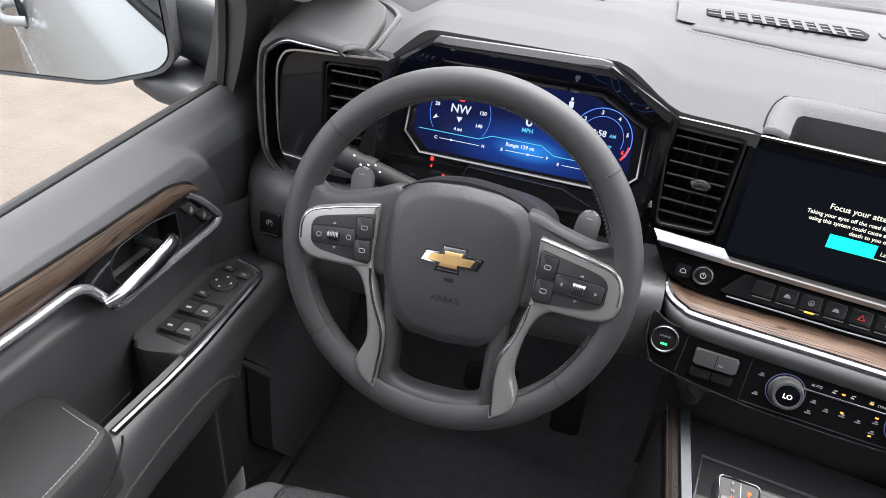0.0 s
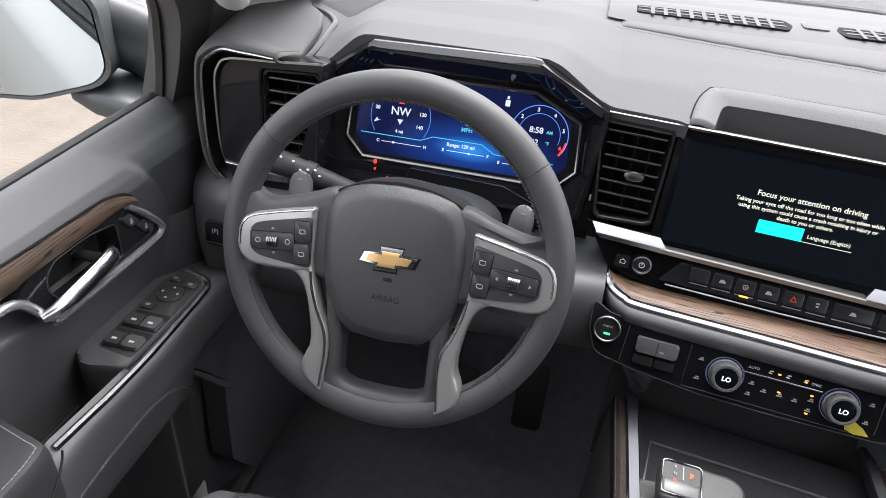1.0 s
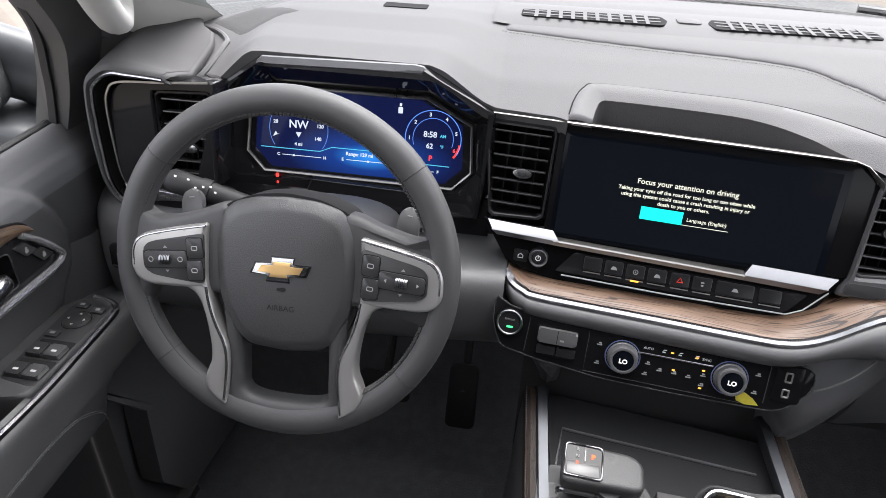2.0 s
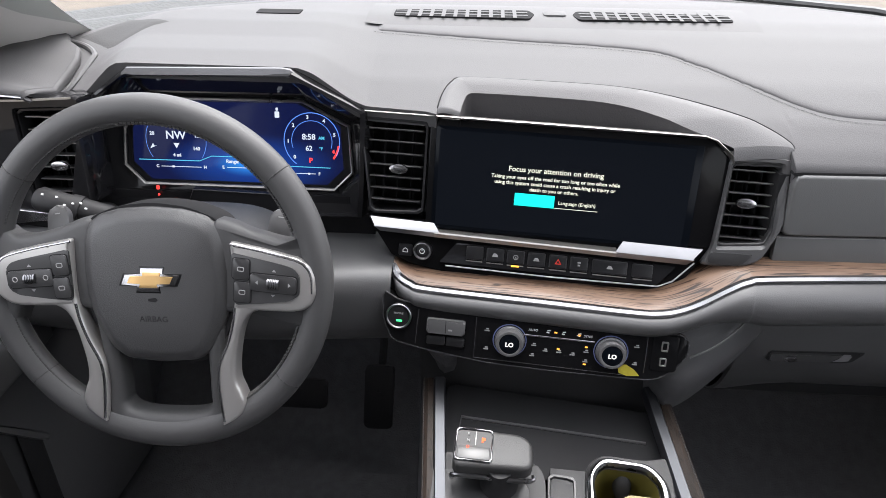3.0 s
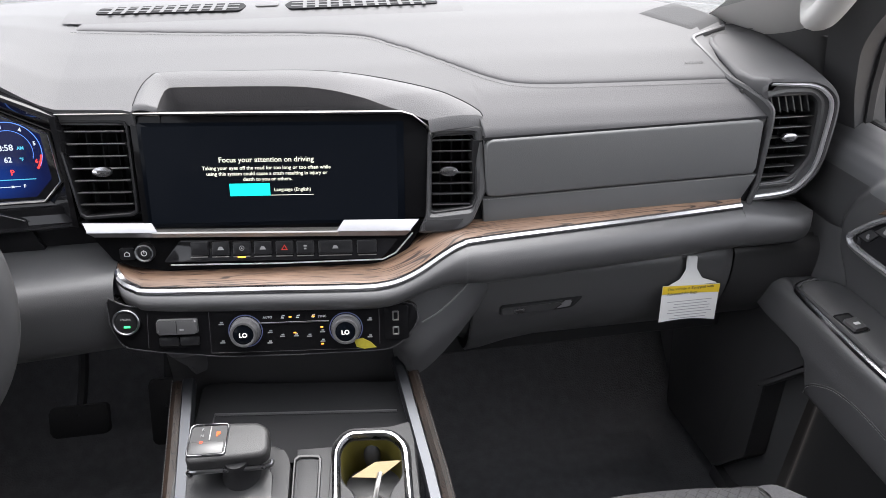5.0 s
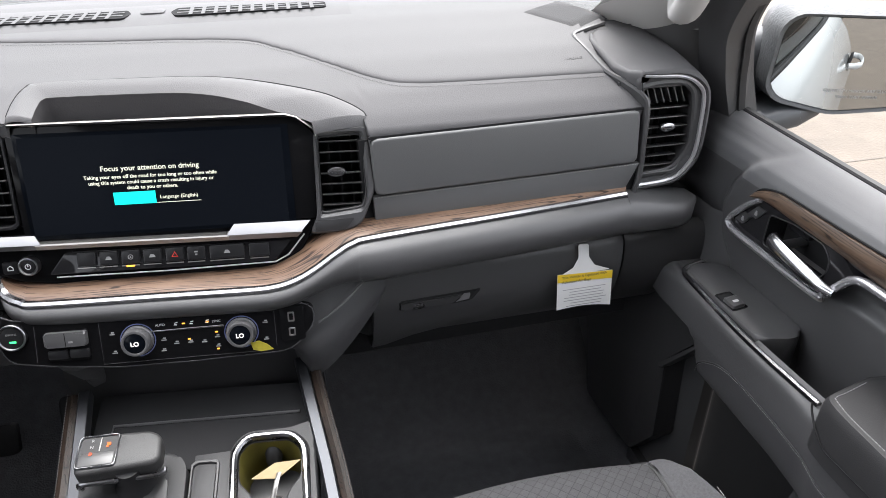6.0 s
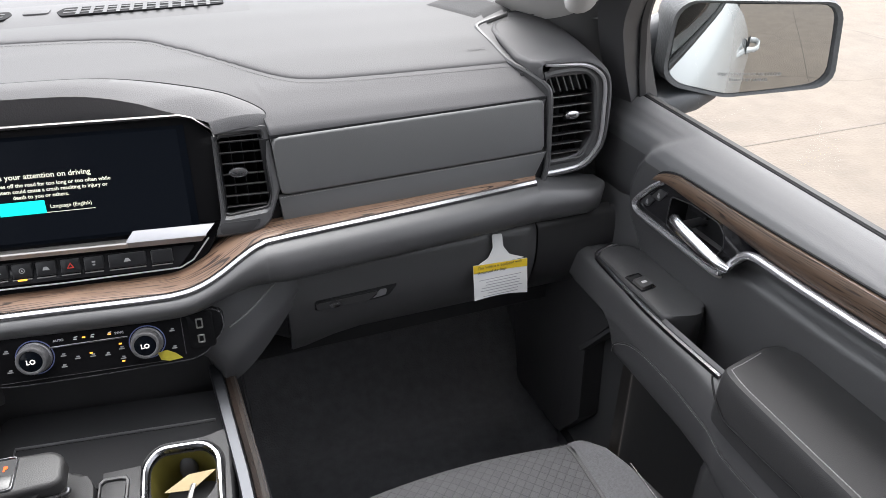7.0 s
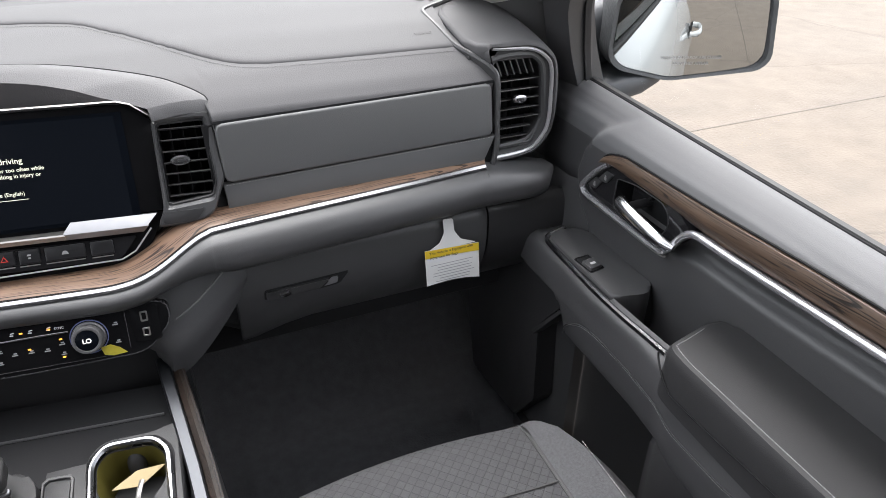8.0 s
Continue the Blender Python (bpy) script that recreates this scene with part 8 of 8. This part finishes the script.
text("lettering", "P", GH @ Matrix.Translation((-0.0135, 0.0065, 0.0147)), 0.0075, GR, hd, bold=0.0006)
for i, w in enumerate("RND"):
    text("lettering", w, GH @ Matrix.Translation((-0.0310, 0.0130 - 0.0085 * i, 0.0155)), 0.0052, GREYPRINT if i < 2 else GR, hd)
bm = bmesh.new()
slab(bm, rect(0.0012, 0.0185, -0.0225, 0.0085), GH, 0.012, 0.0156, 0.0004)
part("key_divider", bm, SILVER, hd)

# ---- what lies in the cup holder ----
tag2 = thing("paper_tag", CT @ V(0.10, -0.06, -0.03), "tan cardboard key tag in the cup holder", "tag")
bm = bmesh.new()
slab(bm, rounded([(-0.030, -0.004), (0.000, 0.0115), (0.033, 0.0085), (0.004, -0.0105)], 0.002), CT @ Matrix.Translation((0.0985, -0.046, -0.014)) @ Matrix.Rotation(radians(-8), 4, "Y"), 0, 0.0008)
part("card", bm, mat("kraft_card", (0.30, 0.235, 0.13), 0.8, vary=0.1, vary_size=0.01), tag2)
bm = bmesh.new()
sweep(bm, curve([CT @ V(0.104, -0.050, -0.011), CT @ V(0.100, -0.068, -0.010), CT @ V(0.094, -0.090, -0.022)], 5), oval(0.003, 0.0012, 8))
part("clip", bm, SILVER, tag2)
fob = thing("key_fob", CT @ V(0.094, -0.10, -0.05), "black key fob with a steel ring in the cup holder", "key fob")
bm = bmesh.new()
slab(bm, rounded(rect(0.034, 0.052, 0, 0), 0.012), basis(CT @ V(0.096, -0.095, -0.040), (1, 0.2, 0), (0, 0.9, 0.35)), -0.007, 0.007, 0.004, 3)
part("shell", bm, DARK, fob)
bm = bmesh.new()
rp = [CT @ V(0.093 + 0.011 * math.cos(a), -0.098 + 0.004 * math.sin(a), -0.022 + 0.011 * math.sin(a)) for a in np.linspace(0, 2 * math.pi, 21)[:-1]]
sweep(bm, rp, oval(0.0011, 0.0011, 6), up=(0, 1, 0.3), closed=True)
part("ring", bm, CHROME, fob)

# ---- safety tag below the glove box lid ----
TG = basis((0.564, 0.572, 0.618), (1, 0.0, 0), (0, 0.10, 1))
tag = thing("airbag_tag", (0.572, 0.575, 0.56), "white and yellow airbag notice tag hanging from the dash", "tag")
bm = bmesh.new()
rows = []
for k in np.linspace(0, 1, 10):
    v = 0.008 - 0.0600 * k
    rows.append([TG @ V(-0.0440 + 0.0875 * t + 0.001 * k, v - 0.004 * t + 0.006 * k * math.sin(math.pi * t), 0.003 * math.sin(math.pi * t) * k + 0.006) for t in np.linspace(0, 1, 12)])
cardm = mat("white_card", (0.74, 0.74, 0.73), 0.7)
grid(bm, rows)
grid(bm, [[p + V(0, 0.0006, 0) for p in r] for r in rows])
card = part("card", bm, cardm, tag)
bm = bmesh.new()
rows2 = [[p + V(0, -0.0006, 0) for p in r] for r in rows[:3]]
grid(bm, rows2)
part("yellow_band", bm, mat("yellow_print", (0.80, 0.56, 0.03), 0.6), card, "yellow heading band")
bm = bmesh.new()
slab(bm, rounded([(-0.0122, 0.055), (0.004, 0.054), (0.0052, 0.034), (0.0150, 0.019), (0.040, 0.009), (-0.040, 0.008), (-0.019, 0.019), (-0.011, 0.034)], 0.003), basis((0.564, 0.5665, 0.615), (1, 0, 0), (0, 0.16, 1)), -0.0003, 0.0004)
part("hanger", bm, cardm, tag, "white hanging neck")
TM = TG @ Matrix.Translation((-0.040, 0, 0.0085))
INK = mat("dark_ink", (0.04, 0.04, 0.04), 0.7)
text("lettering", "This Vehicle is Equipped with", TM @ Matrix.Translation((0.002, 0.0030, 0)), 0.0060, INK, card, "LEFT")
text("lettering", "Advanced Air Bags", TM @ Matrix.Translation((0.002, -0.0040, 0.001)), 0.0060, INK, card, "LEFT")
for i in range(7):
    bar("text_bar", TM @ Matrix.Rotation(radians(4), 4, "X"), 0.037 + 0.002 * (i % 3), -0.0155 - 0.0046 * i, 0.068 - 0.006 * (i * 3 % 4), 0.0010, mat("grey_ink", (0.35, 0.35, 0.36), 0.7) if i == 0 else bpy.data.materials["grey_ink"], card, 0.0045 + 0.0004 * i)

# ---- front seats ----
def fabric():
    m = mat("grey_diamond_fabric", (0.046, 0.046, 0.048), 0.85, spec=0.2)
    n, l = m.node_tree.nodes, m.node_tree.links
    b = n["Principled BSDF"]
    co = n.new("ShaderNodeTexCoord")
    mp = n.new("ShaderNodeMapping")
    mp.inputs["Rotation"].default_value = (0, 0, radians(45))
    mp.inputs["Scale"].default_value = (96, 96, 0)
    l.new(co.outputs["Object"], mp.inputs["Vector"])
    vo = n.new("ShaderNodeTexBrick")
    vo.offset = 0.0
    vo.inputs["Scale"].default_value = 1.0
    vo.inputs["Mortar Size"].default_value = 0.05
    vo.inputs["Mortar Smooth"].default_value = 0.6
    vo.inputs["Brick Width"].default_value, vo.inputs["Row Height"].default_value = 1.0, 1.0
    vo.inputs["Color1"].default_value = (0.050, 0.050, 0.052, 1)
    vo.inputs["Color2"].default_value = (0.044, 0.044, 0.046, 1)
    vo.inputs["Mortar"].default_value = (0.031, 0.031, 0.032, 1)
    l.new(mp.outputs["Vector"], vo.inputs["Vector"])
    w = n.new("ShaderNodeTexNoise")
    w.inputs["Scale"].default_value = 900
    l.new(co.outputs["Object"], w.inputs["Vector"])
    sc = n.new("ShaderNodeMapRange")
    sc.inputs["To Min"].default_value, sc.inputs["To Max"].default_value = 0.7, 1.3
    l.new(w.outputs["Fac"], sc.inputs["Value"])
    x = n.new("ShaderNodeVectorMath")
    x.operation = "SCALE"
    l.new(vo.outputs["Color"], x.inputs[0])
    l.new(sc.outputs["Result"], x.inputs["Scale"])
    l.new(x.outputs["Vector"], b.inputs["Base Color"])
    bp = n.new("ShaderNodeBump")
    bp.inputs["Strength"].default_value, bp.inputs["Distance"].default_value = 0.6, 0.002
    bp.invert = True
    l.new(vo.outputs["Fac"], bp.inputs["Height"])
    l.new(bp.outputs["Normal"], b.inputs["Normal"])
    return m


FABRIC = fabric()
SUEDE = mat("heathered_grey_cloth", (0.066, 0.066, 0.069), 0.9, grain=0.8, grain_size=0.0015, vary=0.4, vary_size=0.003, spec=0.15)


def front_seat(cx):
    o = thing("front_seat", (cx, 0.1, FLOOR_Z), "grey cloth front seat cushion with vinyl side bolsters", "seat", group="front seats")

    def top(u, y):
        # u across (-1 to 1), y along
        edge = smooth01(0.392, 0.335, y)
        return 0.423 + 0.06 * edge ** 0.6 - 0.012 * smooth01(0.28, -0.1, y) + 0.022 * smooth01(0.60, 0.92, abs(u)) * edge

    def front(u):
        return 0.388 - 0.030 * u * u - 0.120 * smooth01(0.70, 1.02, abs(u)) ** 1.5

    half = 0.228
    bm = bmesh.new()
    rows = []
    for u in np.linspace(-0.66, 0.66, 21):
        f = front(u)
        ys = [f + 0.004, f + 0.006, f] + [f - 0.02 * k - 0.001 * k * k for k in range(1, 19)]
        rows.append([V(cx + half * u, y, (0.30 if i == 0 else 0.36 if i == 1 else top(u, y + (0.392 - f)))) for i, y in enumerate(ys)])
    grid(bm, rows)
    part("cushion_centre", bm, FABRIC, o, "diamond quilted grey cloth centre", sharp=60)
    for s in (-1, 1):
        bm = bmesh.new()
        rows = []
        for u in np.linspace(0.66, 1.0, 14):
            f = front(u)
            ys = [f + 0.004, f + 0.006, f] + [f - 0.02 * k - 0.001 * k * k for k in range(1, 19)]
            rows.append([V(cx + s * half * u, y, (0.30 if i == 0 else 0.36 if i == 1 else top(u, y + (0.392 - f))) - (0.03 * ((u - 0.86) / 0.14) ** 2 if u > 0.86 else 0)) for i, y in enumerate(ys)])
        rows.append([V(cx + s * half * 1.01, p.y, p.z - 0.04) for p in rows[-1]])
        rows.append([V(cx + s * half * 0.99, p.y, 0.28) for p in rows[-1]])
        grid(bm, rows)
        part("bolster", bm, mat("grey_seat_vinyl", (0.024, 0.024, 0.025), 0.46, grain=0.5, grain_size=0.001, vary=0.06, spec=0.42, leather=True), o, "smooth grey vinyl bolster", sharp=60)
        bm = bmesh.new()
        rows = []
        for u in np.linspace(0.675, 0.865, 10):
            f = front(u) - 0.040 - 0.030 * smooth01(0.80, 0.865, u)
            rows.append([V(cx + s * half * u, y, top(u, y + (0.392 - front(u))) + 0.0015) for y in [f - 0.018 * k for k in range(0, 22)]])
        grid(bm, rows)
        part("bolster_inset", bm, SUEDE, o, "heathered grey cloth inset", sharp=60)
        sp = [V(cx + s * half * 0.875, y, top(0.875, y + (0.392 - front(0.875))) + 0.001) for y in np.linspace(front(0.875) - 0.055, -0.1, 30)]
        stitches(sp, (0, 0, 1), o, STITCHMID, 0.005, 0.0035, 0.0005)
        for u in (0.66,):
            bm = bmesh.new()
            sweep(bm, [V(cx + s * half * u, y, top(u, y + (0.392 - front(u))) - 0.0005) for y in np.linspace(front(u), -0.1, 24)], oval(0.0018, 0.0016, 6))
            part("piping", bm, STITCHDARK, o)
    bm = bmesh.new()
    sweep(bm, [V(cx + half * u, 0.245 - 0.02 * abs(u), top(u, 0.26) + 0.0008) for u in np.linspace(-0.66, 0.66, 13)], oval(0.0014, 0.0012, 6))
    part("cross_seam", bm, STITCHDARK, o)
    bm = bmesh.new()
    slab(bm, rounded(rect(0.44, 0.60, cx, 0.03), 0.05), Matrix.Translation((0, 0, FLOOR_Z)), 0.0, 0.17, 0.02)
    part("base", bm, DARK, o, "black seat base")
    return o


front_seat(-0.43)
front_seat(0.41)
